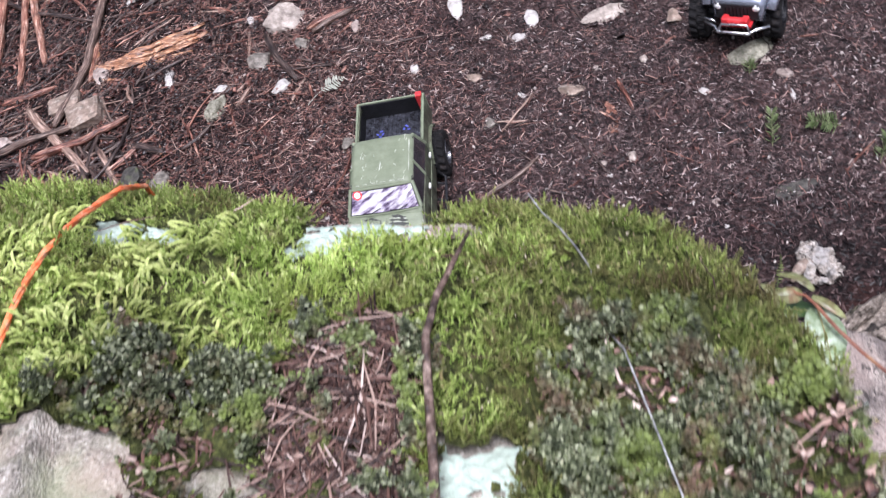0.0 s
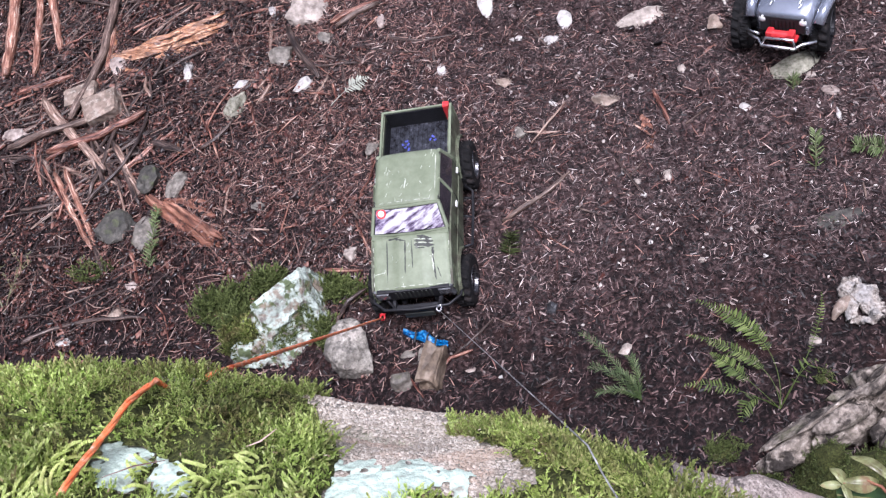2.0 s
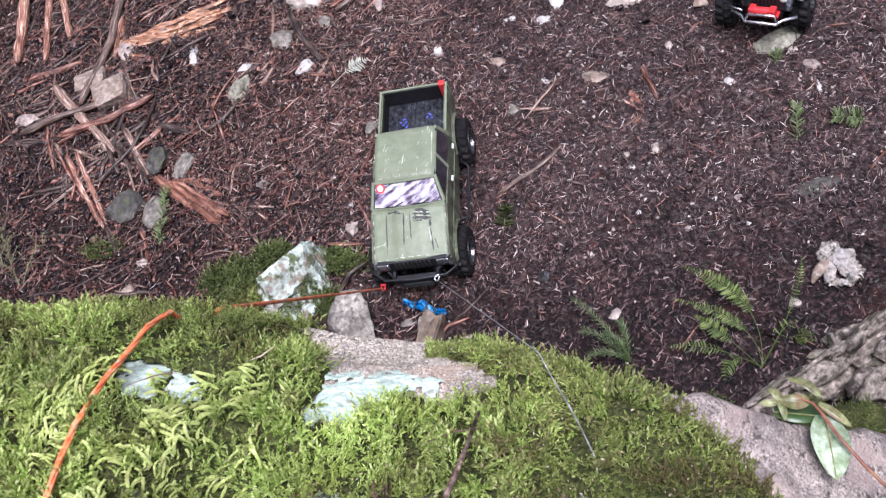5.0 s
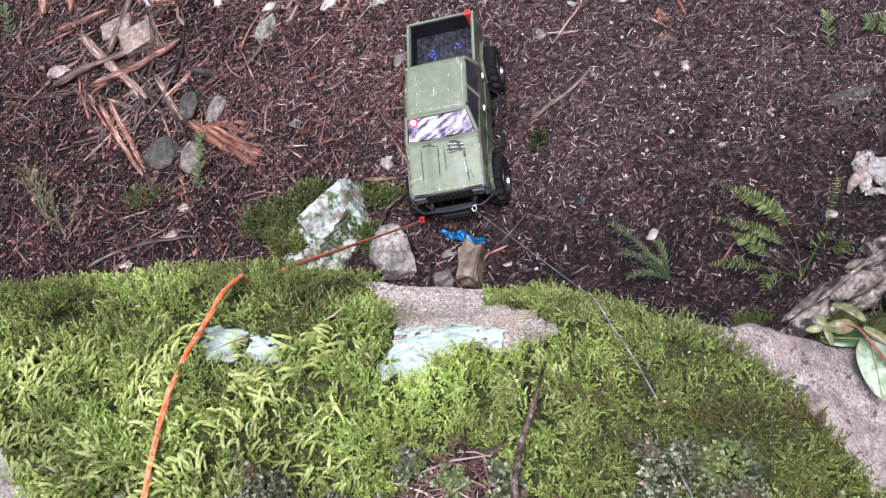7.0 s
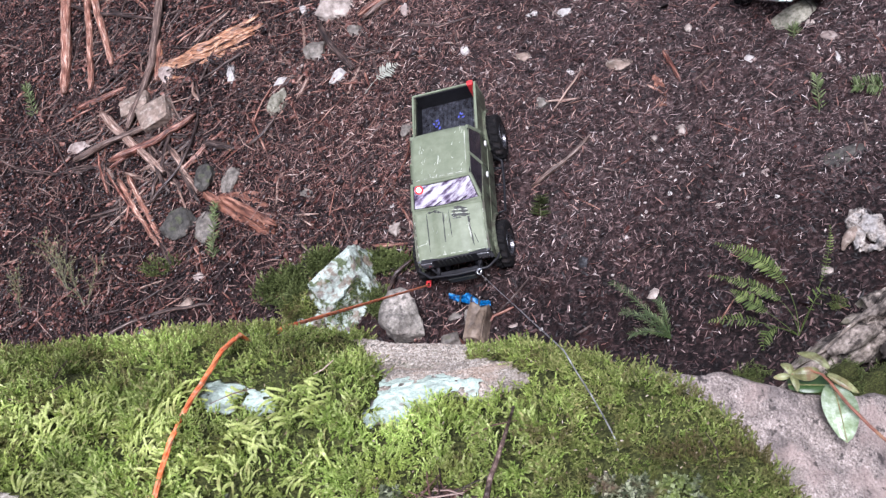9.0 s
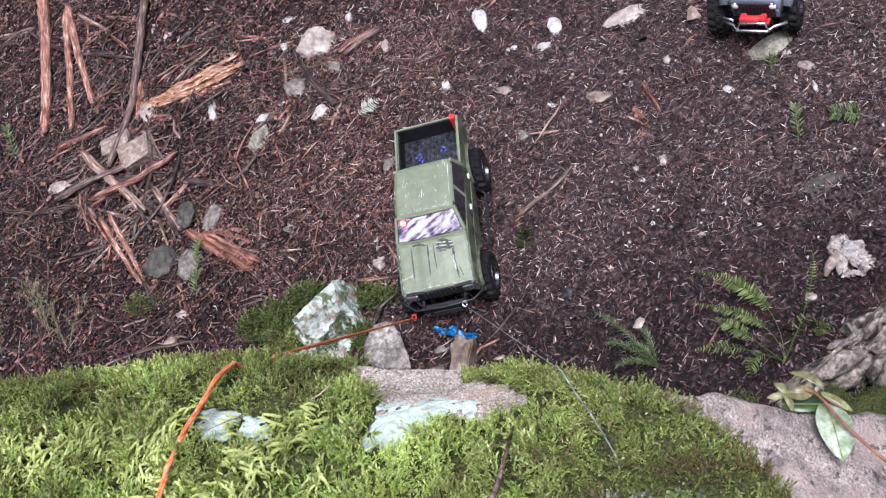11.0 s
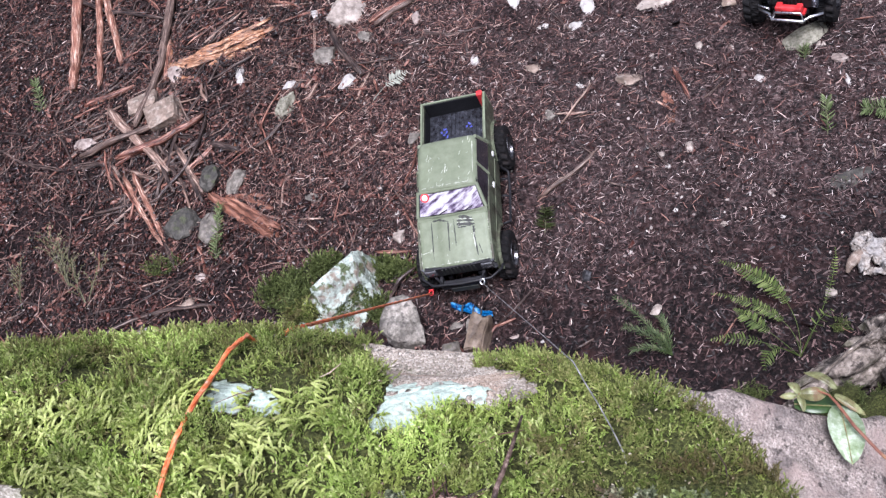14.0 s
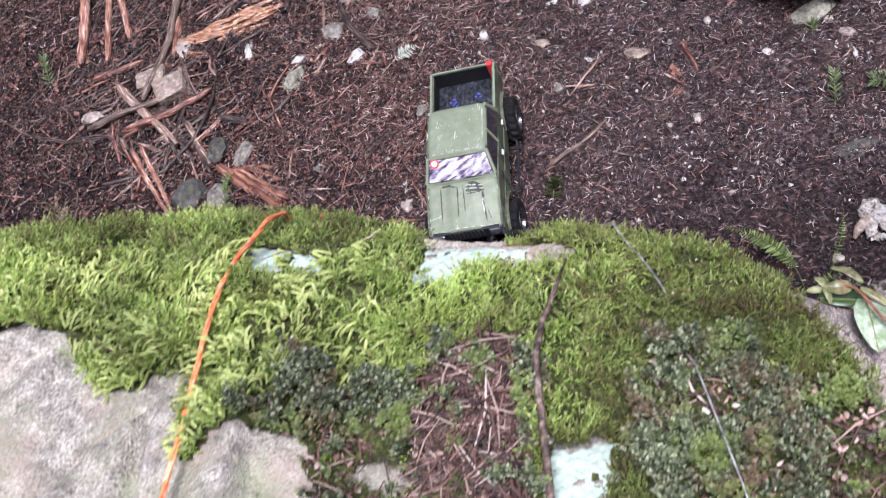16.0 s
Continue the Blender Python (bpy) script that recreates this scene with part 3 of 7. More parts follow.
def crack(x, y):
    d = 1.0
    for line in CRACKS:
        for (x0, y0), (x1, y1) in zip(line, line[1:]):
            dx, dy = x1 - x0, y1 - y0
            f = min(1, max(0, ((x - x0) * dx + (y - y0) * dy) / (dx * dx + dy * dy)))
            d = min(d, math.hypot(x - x0 - f * dx, y - y0 - f * dy))
    return math.exp(-((d / 0.0060) ** 2))


def rock_z(x, y):
    z = top(x, y) - 0.016 + rough(x, y, 1.4) + 0.012 * abs(noise.noise((x * 7 + y * 3, y * 2.5, 6.0))) - 0.004
    if y > 0.36 and -0.06 < x < 0.13:
        z += (0.0022 * noise.noise((x * 42, y * 42, 3)) + 0.0012 * noise.noise((x * 150, y * 150, 5))) * smooth01((y - 0.36) / 0.05)
    if y < 0.36 and x < -0.10:
        z += 0.016 * smooth01((x + 0.172) / 0.010) * smooth01((0.33 - y) / 0.06) - 0.012 * smooth01((y - 0.19 - 0.86 * (x + 0.30)) / 0.014) * smooth01((-0.165 - x) / 0.02)
        z += 0.011 * noise.noise(((x - 0.5 * y) * 26, (0.5 * x + y) * 8, 3)) + 0.004 * noise.noise(((x - 0.5 * y) * 60, (0.5 * x + y) * 20, 8)) + 0.0015 * noise.noise((x * 110, y * 110, 5))
    if -0.5 < x < 0.1 and y > 0.05:
        z -= 0.014 * crack(x + 0.006 * noise.noise((x * 40, y * 40, 2)), y)
    return z


def back_edge(x):
    return -0.15 - 0.95 * math.sqrt(max(0.0, 1 - ((x + 0.46) / 0.87) ** 2)) + 0.05 * noise.noise((x * 3, 8.0, 0))


bx = list(np.arange(-1.3, -0.5, 0.03)) + list(np.arange(-0.5, 0.37, 0.004))
bv, cols = [], 0
for x in bx:
    e, yb = edge(x), back_edge(x)
    prof = []
    zb, gb = rock_z(x, yb) - 0.10, ground(x, yb) - 0.25
    for k in range(14, 0, -1):
        v = (zb - gb) * (k / 14) ** 1.6
        prof.append((yb - 0.10 * (1 - math.exp(-v / 0.12)) + 4 * rough(x, 5.0, v), zb - v))
    for k in range(0, 13):
        y = yb + (-0.1 - yb) * k / 12
        prof.append((y, rock_z(x, y) - 0.10 * (1 - k / 12) ** 3))
    for k in range(1, 116):
        y = -0.1 + (e + 0.1) * k / 115
        prof.append((y, rock_z(x, y)))
    ze = prof[-1][1]
    g = ground(x, e) - 0.25
    for k in range(1, 31):
        v = (ze - g) * (k / 30) ** 1.8
        prof.append((e + 0.035 * (1 - math.exp(-v / 0.03)) + 1.2 * rough(x, 2.0, v) * smooth01(v / 0.05) + 0.05 * noise.noise((x * 2.5, v * 2.5, 9)) * smooth01(v / 0.3), ze - v))
    cols = len(prof)
    bv += [(x, y, z) for y, z in prof]
bf = [(i * cols + j, i * cols + j + 1, (i + 1) * cols + j + 1, (i + 1) * cols + j) for i in range(len(bx) - 1) for j in range(cols - 1)]
bf += [tuple(range(cols)), tuple((len(bx) - 1) * cols + j for j in range(cols))[::-1]]
boulder = pydata("boulder", bv, bf, GRANITE, smooth=True)
tagged(boulder, "large pinkish grey granite boulder with a mossy top", "boulder")


def inside(poly, x, y):
    c, n = False, len(poly)
    for i in range(n):
        (x0, y0), (x1, y1) = poly[i], poly[(i + 1) % n]
        if (y0 > y) != (y1 > y) and x < (x1 - x0) * (y - y0) / (y1 - y0) + x0:
            c = not c
    return c


BARE_LEFT = [(-0.9, 0.38), (-0.29, 0.372), (-0.262, 0.374), (-0.232, 0.356), (-0.20, 0.322), (-0.171, 0.325), (-0.142, 0.326), (-0.137, 0.293), (-0.132, 0.20), (-0.06, 0.262), (-0.085, 0.268), (-0.105, 0.262), (-0.115, 0.20), (-0.10, 0.0), (-0.9, 0.0)]
BARE_FRONT = [(-0.040, 0.56), (-0.024, 0.50), (-0.002, 0.445), (0.074, 0.417), (0.093, 0.424), (0.107, 0.436), (0.102, 0.459), (0.075, 0.497), (0.06, 0.56)]
LICHEN_BIG = [(-0.003, 0.448), (0.046, 0.453), (0.076, 0.440), (0.072, 0.415), (0.052, 0.430), (0.040, 0.410), (0.017, 0.395), (-0.004, 0.402)]
LICHEN_SMALL = [(-0.131, 0.462), (-0.115, 0.464), (-0.097, 0.450), (-0.096, 0.424), (-0.119, 0.428)]
LICHEN_SMALLER = [(-0.092, 0.450), (-0.077, 0.448), (-0.072, 0.424), (-0.088, 0.422)]
LICHEN_NEAR = [(0.074, 0.264), (0.118, 0.262), (0.112, 0.240), (0.106, 0.215), (0.072, 0.215)]
BARE_NEAR = [(-0.138, 0.258), (-0.124, 0.270), (-0.10, 0.281), (-0.066, 0.273), (-0.056, 0.230), (-0.06, 0.10), (-0.15, 0.10)]
BARE_STONES = [(-0.042, 0.253), (-0.017, 0.259), (0.006, 0.246), (-0.013, 0.234), (-0.036, 0.240)]
LICHENS = [[(x - 0.003, y + 0.003) for x, y in LICHEN_BIG], [(x - 0.008, y + 0.005) for x, y in LICHEN_SMALL], [(x - 0.008, y + 0.005) for x, y in LICHEN_SMALLER], LICHEN_NEAR]


def wobble(x, y, a=0.006):
    return x + a * (noise.noise((x * 60, y * 60, 1)) + 0.5 * noise.noise((x * 170, y * 170, 1))), y + a * (noise.noise((x * 60, y * 60, 9)) + 0.5 * noise.noise((x * 170, y * 170, 9)))


def lichen_patch(poly, name):
    xs, ys = [p[0] for p in poly], [p[1] for p in poly]
    s = 0.0006
    nx, ny = int((max(xs) - min(xs) + 0.02) / s), int((max(ys) - min(ys) + 0.02) / s)
    idx, vv, ff = {}, [], []
    for i in range(nx):
        for j in range(ny):
            x, y = min(xs) - 0.01 + i * s, min(ys) - 0.01 + j * s
            if not inside(poly, *wobble(x, y, 0.012)) or noise.noise((x * 120, y * 120, 4)) > 0.52:
                continue
            q = []
            for a, b in ((0, 0), (1, 0), (1, 1), (0, 1)):
                k = (i + a, j + b)
                if k not in idx:
                    idx[k] = len(vv)
                    u, w = x + a * s, y + b * s
                    vv.append((u, w, rock_z(u, w) + 0.0022 + 0.0012 * noise.noise((u * 220, w * 220, 0))))
                q.append(idx[k])
            ff.append(q)
    ob = pydata(name, vv, ff, LICHEN, boulder, smooth=True)
    ob["label"] = "pale mint crust lichen"


for poly in LICHENS:
    lichen_patch(poly, "lichen")


# the lower granite slab beside it
def slab_crack(x, y):
    return math.exp(-(((x - 0.300 - 0.35 * (0.47 - y) + 0.010 * noise.noise((y * 30, 0, 2))) / 0.0035) ** 2)) * smooth01((0.485 - y) / 0.02)


def slab_z(x, y):
    return 1.216 - 0.5 * (x - 0.3) + 0.22 * (y - 0.508) - 0.006 * slab_crack(x, y) + 0.8 * rough(x, y, 4.0) - 0.012 * smooth01((0.03 - abs(x - 0.36 - 0.25 * (0.5 - y))) / 0.03 - 0.8)


sx = list(np.arange(0.20, 0.80, 0.008))
sv, scol = [], 0
for x in sx:
    e = 0.508 + 0.012 * noise.noise((x * 11, 0, 4)) - 0.5 * max(0, x - 0.5)
    prof = [(-0.6, ground(x, -0.6) - 0.2)] + [(-0.6 + (e + 0.6) * k / 110, None) for k in range(0, 111)]
    prof = [(y, slab_z(x, y) if z is None else z) for y, z in prof]
    ze, g = prof[-1][1], ground(x, e) - 0.2
    for k in range(1, 26):
        v = (ze - g) * (k / 25) ** 1.8
        prof.append((e + 0.02 * (1 - math.exp(-v / 0.02)) + 2 * rough(x, 3.0, v), ze - v))
    scol = len(prof)
    sv += [(x, y, z) for y, z in prof]
sf = [(i * scol + j, i * scol + j + 1, (i + 1) * scol + j + 1, (i + 1) * scol + j) for i in range(len(sx) - 1) for j in range(scol - 1)]
sf += [tuple(range(scol)), tuple((len(sx) - 1) * scol + j for j in range(scol))[::-1]]
tagged(pydata("boulder", sv, sf, SLABROCK, smooth=True), "bare pinkish grey granite slab beside the mossy boulder", "boulder")


# ---- the pickup: local x across, y towards its tail, z up ----
def wheel_meshes(r, w, hub):
    bm = bmesh.new()
    n = 72
    loops = []
    for x, q, lug, shift in ((-0.50, 0.56, 0, 0), (-0.50, 0.80, 0, 0), (-0.46, 0.90, 0.03, 0), (-0.40, 0.93, 0.07, 0), (-0.06, 0.93, 0.07, 1), (-0.04, 0.93, 0.0, 1), (0.04, 0.93, 0.0, 3), (0.06, 0.93, 0.07, 3), (0.40, 0.93, 0.07, 2), (0.46, 0.90, 0.03, 2), (0.50, 0.80, 0, 0), (0.50, 0.56, 0, 0)):
        loops.append([(x * w, r * (q + (lug if (k + shift) % 4 < 2 else 0)) * math.cos(2 * math.pi * k / n), r * (q + (lug if (k + shift) % 4 < 2 else 0)) * math.sin(2 * math.pi * k / n)) for k in range(n)])
    loft(bm, loops, True, False)
    n = 36
    tyre = bpy.data.meshes.new("tyre")
    bmesh.ops.recalc_face_normals(bm, faces=bm.faces)
    bm.to_mesh(tyre)
    bm.free()
    tyre.materials.append(TYRE)
    bm = bmesh.new()
    prof = [(-w * 0.49, r * 0.58), (-w * 0.49, r * 0.50), (-w * 0.2, r * 0.46), (w * 0.25, r * 0.46), (w * 0.49, r * 0.50), (w * 0.53, r * 0.58), (w * 0.45, r * 0.60), (-w * 0.45, r * 0.60)]
    loft(bm, [[(x, q * math.cos(2 * math.pi * k / n), q * math.sin(2 * math.pi * k / n)) for k in range(n)] for x, q in prof + prof[:1]], True, False)
    tube(bm, [(-w * 0.2, 0, 0), (w * 0.42, 0, 0)], r * 0.16, 10)
    for k in range(6):
        a = 2 * math.pi * k / 6
        box(bm, (w * 0.22, r * 0.3 * math.cos(a), r * 0.3 * math.sin(a)), (w * 0.14, r * 0.40, r * 0.12), 0.0, Matrix.Rotation(a, 4, "X"))
    rim = bpy.data.meshes.new("rim")
    bmesh.ops.recalc_face_normals(bm, faces=bm.faces)
    bm.to_mesh(rim)
    bm.free()
    rim.materials.append(hub)
    return tyre, rim


def add_wheels(parent, meshes, places):
    for x, y, z, steer in places:
        t = new("tyre", meshes[0])
        t.parent = parent
        t.matrix_basis = pose(x, y, z, 0, 0, (180 if x < 0 else 0) + steer)
        rm = new("rim", meshes[1])
        rm.parent = t
        rm["label"] = "dull steel rim"


def arch(cy, cz, r, a0, a1, n=10):
    return [(cy + r * math.cos(radians(a0 + (a1 - a0) * k / n)), cz + r * math.sin(radians(a0 + (a1 - a0) * k / n))) for k in range(n + 1)]


def pickup(m):
    car = thing("toy_pickup_truck", m, "scuffed olive green radio-controlled pickup truck on wet soil", "toy truck")
    # flanks with wheel arches
    side = [(-0.212, 0.088)] + arch(-0.158, 0.056, 0.060, 150, 30) + [(-0.098, 0.070), (0.062, 0.070)] + arch(0.123, 0.056, 0.060, 150, 30) + [(0.215, 0.090), (0.215, 0.153), (0.100, 0.155), (0.0, 0.157), (-0.105, 0.160), (-0.160, 0.152), (-0.212, 0.136)]
    for sgn in (-1, 1):
        bm = bmesh.new()
        loops = [(sgn * (0.0875 - (0.004 if z > 0.14 else 0.0) - (0.003 if y < -0.19 else 0.0) - 0.0075 * smooth01((y - 0.04) / 0.05)), y, z) for y, z in side]
        plate(bm, loops, (-sgn * 0.005, 0, 0))
        # body line and door gaps
        box(bm, (sgn * 0.0880, -0.07, 0.122), (0.0016, 0.24, 0.004))
        part("body_side", bm, DARKOLIVE, car, "darker olive flank with brown patches")
        for y0 in (-0.085, -0.012, 0.068):
            bm = bmesh.new()
            box(bm, (sgn * (0.0879 - (0.0042 if y0 > 0.05 else 0)), y0, 0.114), (0.0010, 0.0016, 0.080))
            part("door_gap", bm, CHIPGROOVE, car)
        for y0 in (-0.030, 0.052):
            bm = bmesh.new()
            box(bm, (sgn * 0.0888, y0, 0.139), (0.004, 0.013, 0.006), 0.0012)
            part("door_handle", bm, WHITE, car, "small white door handle")
        for cy in (-0.158, 0.123):
            bm = bmesh.new()
            tube(bm, [(sgn * (0.0895 if cy < 0 else 0.0825), y, z) for y, z in arch(cy, 0.056, 0.062, 152, 28, 14)], 0.0042, 6)
            part("wheel_flare", bm, DARKOLIVE, car)
        bm = bmesh.new()
        tube(bm, [(sgn * 0.088, -0.090, 0.066), (sgn * 0.103, -0.082, 0.058), (sgn * 0.104, 0.0, 0.057), (sgn * 0.103, 0.050, 0.058), (sgn * 0.088, 0.060, 0.066)], 0.0032, 8)
        tube(bm, [(sgn * 0.103, -0.015, 0.058), (sgn * 0.085, -0.015, 0.066)], 0.0028, 6)
        tube(bm, [(sgn * 0.103, 0.03, 0.058), (sgn * 0.085, 0.03, 0.066)], 0.0028, 6)
        part("rock_slider", bm, BLACKPL, car, "black tubular side step", True)
    # hood with crown, bulge and rolled sides
    bm = bmesh.new()
    nx, ny = 25, 19
    grid = []
    for j in range(ny):
        f = j / (ny - 1)
        y = -0.107 - 0.107 * f
        hw = 0.0820 + 0.003 * f
        row = []
        for i in range(nx):
            u = -1 + 2 * i / (nx - 1)
            z = 0.1665 - 0.0285 * f - 0.004 * max(0, f - 0.8) * 5 * 0.8
            z -= 0.0030 * abs(u) ** 2 + 0.006 * max(0, abs(u) - 0.95) / 0.05
            z += 0.0026 * smooth01((0.42 - abs(u)) / 0.06)
            row.append(bm.verts.new((u * hw, y, z)))
        grid.append(row)
    for j in range(ny - 1):
        for i in range(nx - 1):
            bm.faces.new((grid[j][i], grid[j][i + 1], grid[j + 1][i + 1], grid[j + 1][i]))
    ex = bmesh.ops.extrude_face_region(bm, geom=list(bm.faces))
    bmesh.ops.translate(bm, vec=(0, 0, -0.005), verts=[v for v in ex["geom"] if isinstance(v, bmesh.types.BMVert)])
    hood = part("hood", bm, OLIVE, car, "", True)

    def hood_z(x, y):
        f = (-0.107 - y) / 0.107
        hw = 0.0820 + 0.003 * f
        u = x / hw
        return 0.1665 - 0.0285 * f - 0.0030 * u * u + 0.0026 * smooth01((0.42 - abs(u)) / 0.06) - 0.0032 * max(0, f - 0.8) * 5

    def flake(pts, name, material, parent, zf, lift=0.0004):
        b = bmesh.new()
        plate(b, [(x, y, zf(x, y) + lift) for x, y in pts], (0, 0, -0.0012))
        part(name, b, material, parent)

    rnd = random.Random(5)

    def streak(x0, y0, x1, y1, w, name, material, parent, zf):
        a, b = [], []
        n = 7
        dx, dy = x1 - x0, y1 - y0
        ln = math.hypot(dx, dy)
        for k in range(n + 1):
            f = k / n
            ww = w * (0.35 + rnd.random() * 0.9) * (0.3 if k in (0, n) else 1)
            x, y = x0 + dx * f, y0 + dy * f
            a.append((x - dy / ln * ww, y + dx / ln * ww))
            b.append((x + dy / ln * ww, y - dx / ln * ww))
        flake(a + b[::-1], name, material, parent, zf)

    # the hood's long grooves as dark strips, their shade put into the colour
    streak(-0.049, -0.114, -0.050, -0.198, 0.0011, "chip_groove", CHIPGROOVE, hood, hood_z)
    streak(-0.010, -0.118, -0.012, -0.184, 0.0017, "chip_groove", CHIPGROOVE, hood, hood_z)
    streak(0.003, -0.116, 0.004, -0.176, 0.0011, "chip_groove", CHIPGROOVE, hood, hood_z)
    streak(-0.012, -0.119, -0.030, -0.114, 0.0022, "chip_groove", CHIPGROOVE, hood, hood_z)
    streak(0.044, -0.135, 0.050, -0.200, 0.0016, "chip_groove", CHIPGROOVE, hood, hood_z)
    streak(0.054, -0.176, 0.060, -0.197, 0.0015, "chip_groove", CHIPGROOVE, hood, hood_z)
    for k, (x0, y0, x1, y1, w) in enumerate(((0.014, -0.1125, 0.034, -0.1135, 0.0016), (0.016, -0.1155, 0.044, -0.1180, 0.0030), (0.010, -0.1215, 0.047, -0.1245, 0.0034), (0.009, -0.1295, 0.049, -0.1325, 0.0040), (0.011, -0.1360, 0.030, -0.1370, 0.0018), (-0.046, -0.113, -0.022, -0.112, 0.0020), (0.046, -0.136, 0.047, -0.150, 0.0022))):
        streak(x0, y0, x1, y1, w, "chip_groove", CHIPGROOVE, hood, hood_z)
    for k in range(12):
        x, y = rnd.uniform(-0.07, 0.07), rnd.uniform(-0.205, -0.115)
        streak(x, y, x + rnd.uniform(-0.008, 0.008), y + rnd.uniform(-0.012, 0.012), 0.0005, "scratch", SCRATCH, hood, hood_z)
    streak(-0.080, -0.181, -0.052, -0.176, 0.0006, "scratch", SCRATCH, hood, hood_z)
    streak(0.008, -0.1175, 0.046, -0.1205, 0.0007, "scratch", SCRATCH, hood, hood_z)
    streak(0.006, -0.1260, 0.048, -0.1280, 0.0007, "scratch", SCRATCH, hood, hood_z)
    streak(0.045, -0.150, 0.046, -0.182, 0.0024, "scratch", SCRATCH, hood, hood_z)
    # worn pale edges of the hood, their highlights put into the colour too
    for k in range(9):
        x = -0.074 + 0.0175 * k + rnd.uniform(-0.003, 0.003)
        streak(x, -0.2085, x + rnd.uniform(0.006, 0.013), -0.2090, 0.0006, "scratch", SCRATCH, hood, hood_z)
    for k in range(5):
        y = -0.125 - 0.017 * k
        streak(-0.0785, y, -0.0788, y - rnd.uniform(0.005, 0.014), 0.0006, "scratch", SCRATCH, hood, hood_z)
        streak(0.0785, y, 0.0790, y - rnd.uniform(0.005, 0.012), 0.0007, "scratch", SCRATCH, hood, hood_z)
    # cowl below the screen
    bm = bmesh.new()
    loft(bm, [[(-0.080, -0.110, 0.150), (-0.080, -0.110, 0.1635), (-0.079, -0.1025, 0.1690), (-0.079, -0.098, 0.150)], [(0.080, -0.110, 0.150), (0.080, -0.110, 0.1635), (0.079, -0.1025, 0.1690), (0.079, -0.098, 0.150)]])
    part("cowl", bm, OLIVE, car)
    # roof with a crown and rolled edges
    bm = bmesh.new()
    loops = []
    for y, s, dz in ((-0.057, 0.95, -0.004), (-0.053, 0.99, -0.001), (-0.04, 1.0, 0.0006), (0.01, 1.0, 0.0012), (0.055, 1.0, 0.0006), (0.067, 0.99, -0.001), (0.071, 0.95, -0.004)):
        lp = []
        for k in range(13):
            u = -1 + k / 6
            lp.append((u * 0.0685 * s, y, 0.2050 + dz - 0.0022 * u * u - 0.004 * max(0, abs(u) - 0.93) / 0.07))
        lp += [(x, y, z - 0.006) for x, y, z in lp[::-1]]
        loops.append(lp)
    loft(bm, loops)
    roof = part("roof", bm, OLIVE, car, "", True)

    def roof_z(x, y):
        return 0.2055 - 0.0022 * (x / 0.0685) ** 2 + 0.0002

    for k in range(30):
        x, y = rnd.uniform(-0.05, 0.058), rnd.uniform(-0.046, 0.06)
        streak(x, y, x + rnd.uniform(-0.006, 0.006), y + rnd.uniform(-0.012, 0.014), 0.0006, "scratch", SCRATCH, roof, roof_z)
    streak(-0.004, -0.02, -0.001, 0.004, 0.0013, "scratch", SCRATCH, roof, roof_z)
    streak(0.060, -0.03, 0.060, 0.055, 0.0009, "scratch", SCRATCH, roof, roof_z)
    # pale streaks for wear and the painted highlight on the roof's front edge
    for k in range(6):
        x = -0.056 + 0.0185 * k
        streak(x, -0.0505, x + rnd.uniform(0.006, 0.014), -0.0508, 0.0006, "scratch", SCRATCH, roof, roof_z)
    # pillars
    for sgn in (-1, 1):
        for (a, b, w) in (((0.0785, -0.101, 0.167), (0.0665, -0.056, 0.202), 0.0042), ((0.083, -0.010, 0.156), (0.0672, -0.004, 0.202), 0.0034), ((0.081, 0.075, 0.155), (0.0650, 0.066, 0.200), 0.0048)):
            bm = bmesh.new()
            tube(bm, [(sgn * a[0], a[1], a[2]), (sgn * b[0], b[1], b[2])], w, 6)
            part("pillar", bm, OLIVE, car)
        for name, pts in (("side_window", ((0.0805, -0.098, 0.158), (0.0825, -0.013, 0.157), (0.0676, -0.006, 0.200), (0.0670, -0.052, 0.200))), ("side_window", ((0.0825, -0.006, 0.157), (0.0822, 0.070, 0.156), (0.0674, 0.062, 0.200), (0.0676, -0.001, 0.200)))):
            bm = bmesh.new()
            plate(bm, [(sgn * x, y, z) for x, y, z in pts], (-sgn * 0.0015, 0, 0))
            part(name, bm, TINT, car, "dark tinted side glass")
    # windscreen, its frame, wipers and the round sticker
    bm = bmesh.new()
    n = 10
    loops = []
    for j in range(n + 1):
        f = j / n
        hw = 0.0735 - 0.0095 * f
        loops.append([(hw * (-1 + 2 * k / 12), -0.1005 + 0.041 * f - 0.0035 * (1 - (-1 + 2 * k / 12) ** 2), 0.1690 + 0.0305 * f) for k in range(13)])
    loft(bm, loops, False)
    # stretched coordinates draw the painted reflections out into slanting streaks
    flow = bm.verts.layers.float_vector.new("grain")
    for v in bm.verts:
        sx, sy = v.co.x, v.co.z * 1.5
        v[flow] = (0.30 * (sx * 0.90 + sy * 0.43), sy * 0.90 - sx * 0.43, 0.0)
    screen = part("windscreen", bm, SCREEN, car, "windscreen with streaky sky reflections painted into its colour", True)
    bm = bmesh.new()
    tube(bm, [(-0.077, -0.1015, 0.1685), (-0.04, -0.1042, 0.1690), (0, -0.105, 0.1692), (0.04, -0.1042, 0.1690), (0.077, -0.1015, 0.1685)], 0.0026, 6)
    tube(bm, [(-0.0655, -0.0590, 0.2010), (0, -0.0618, 0.2030), (0.0655, -0.0590, 0.2010)], 0.0030, 6)
    part("screen_frame", bm, OLIVE, car)
    bm = bmesh.new()
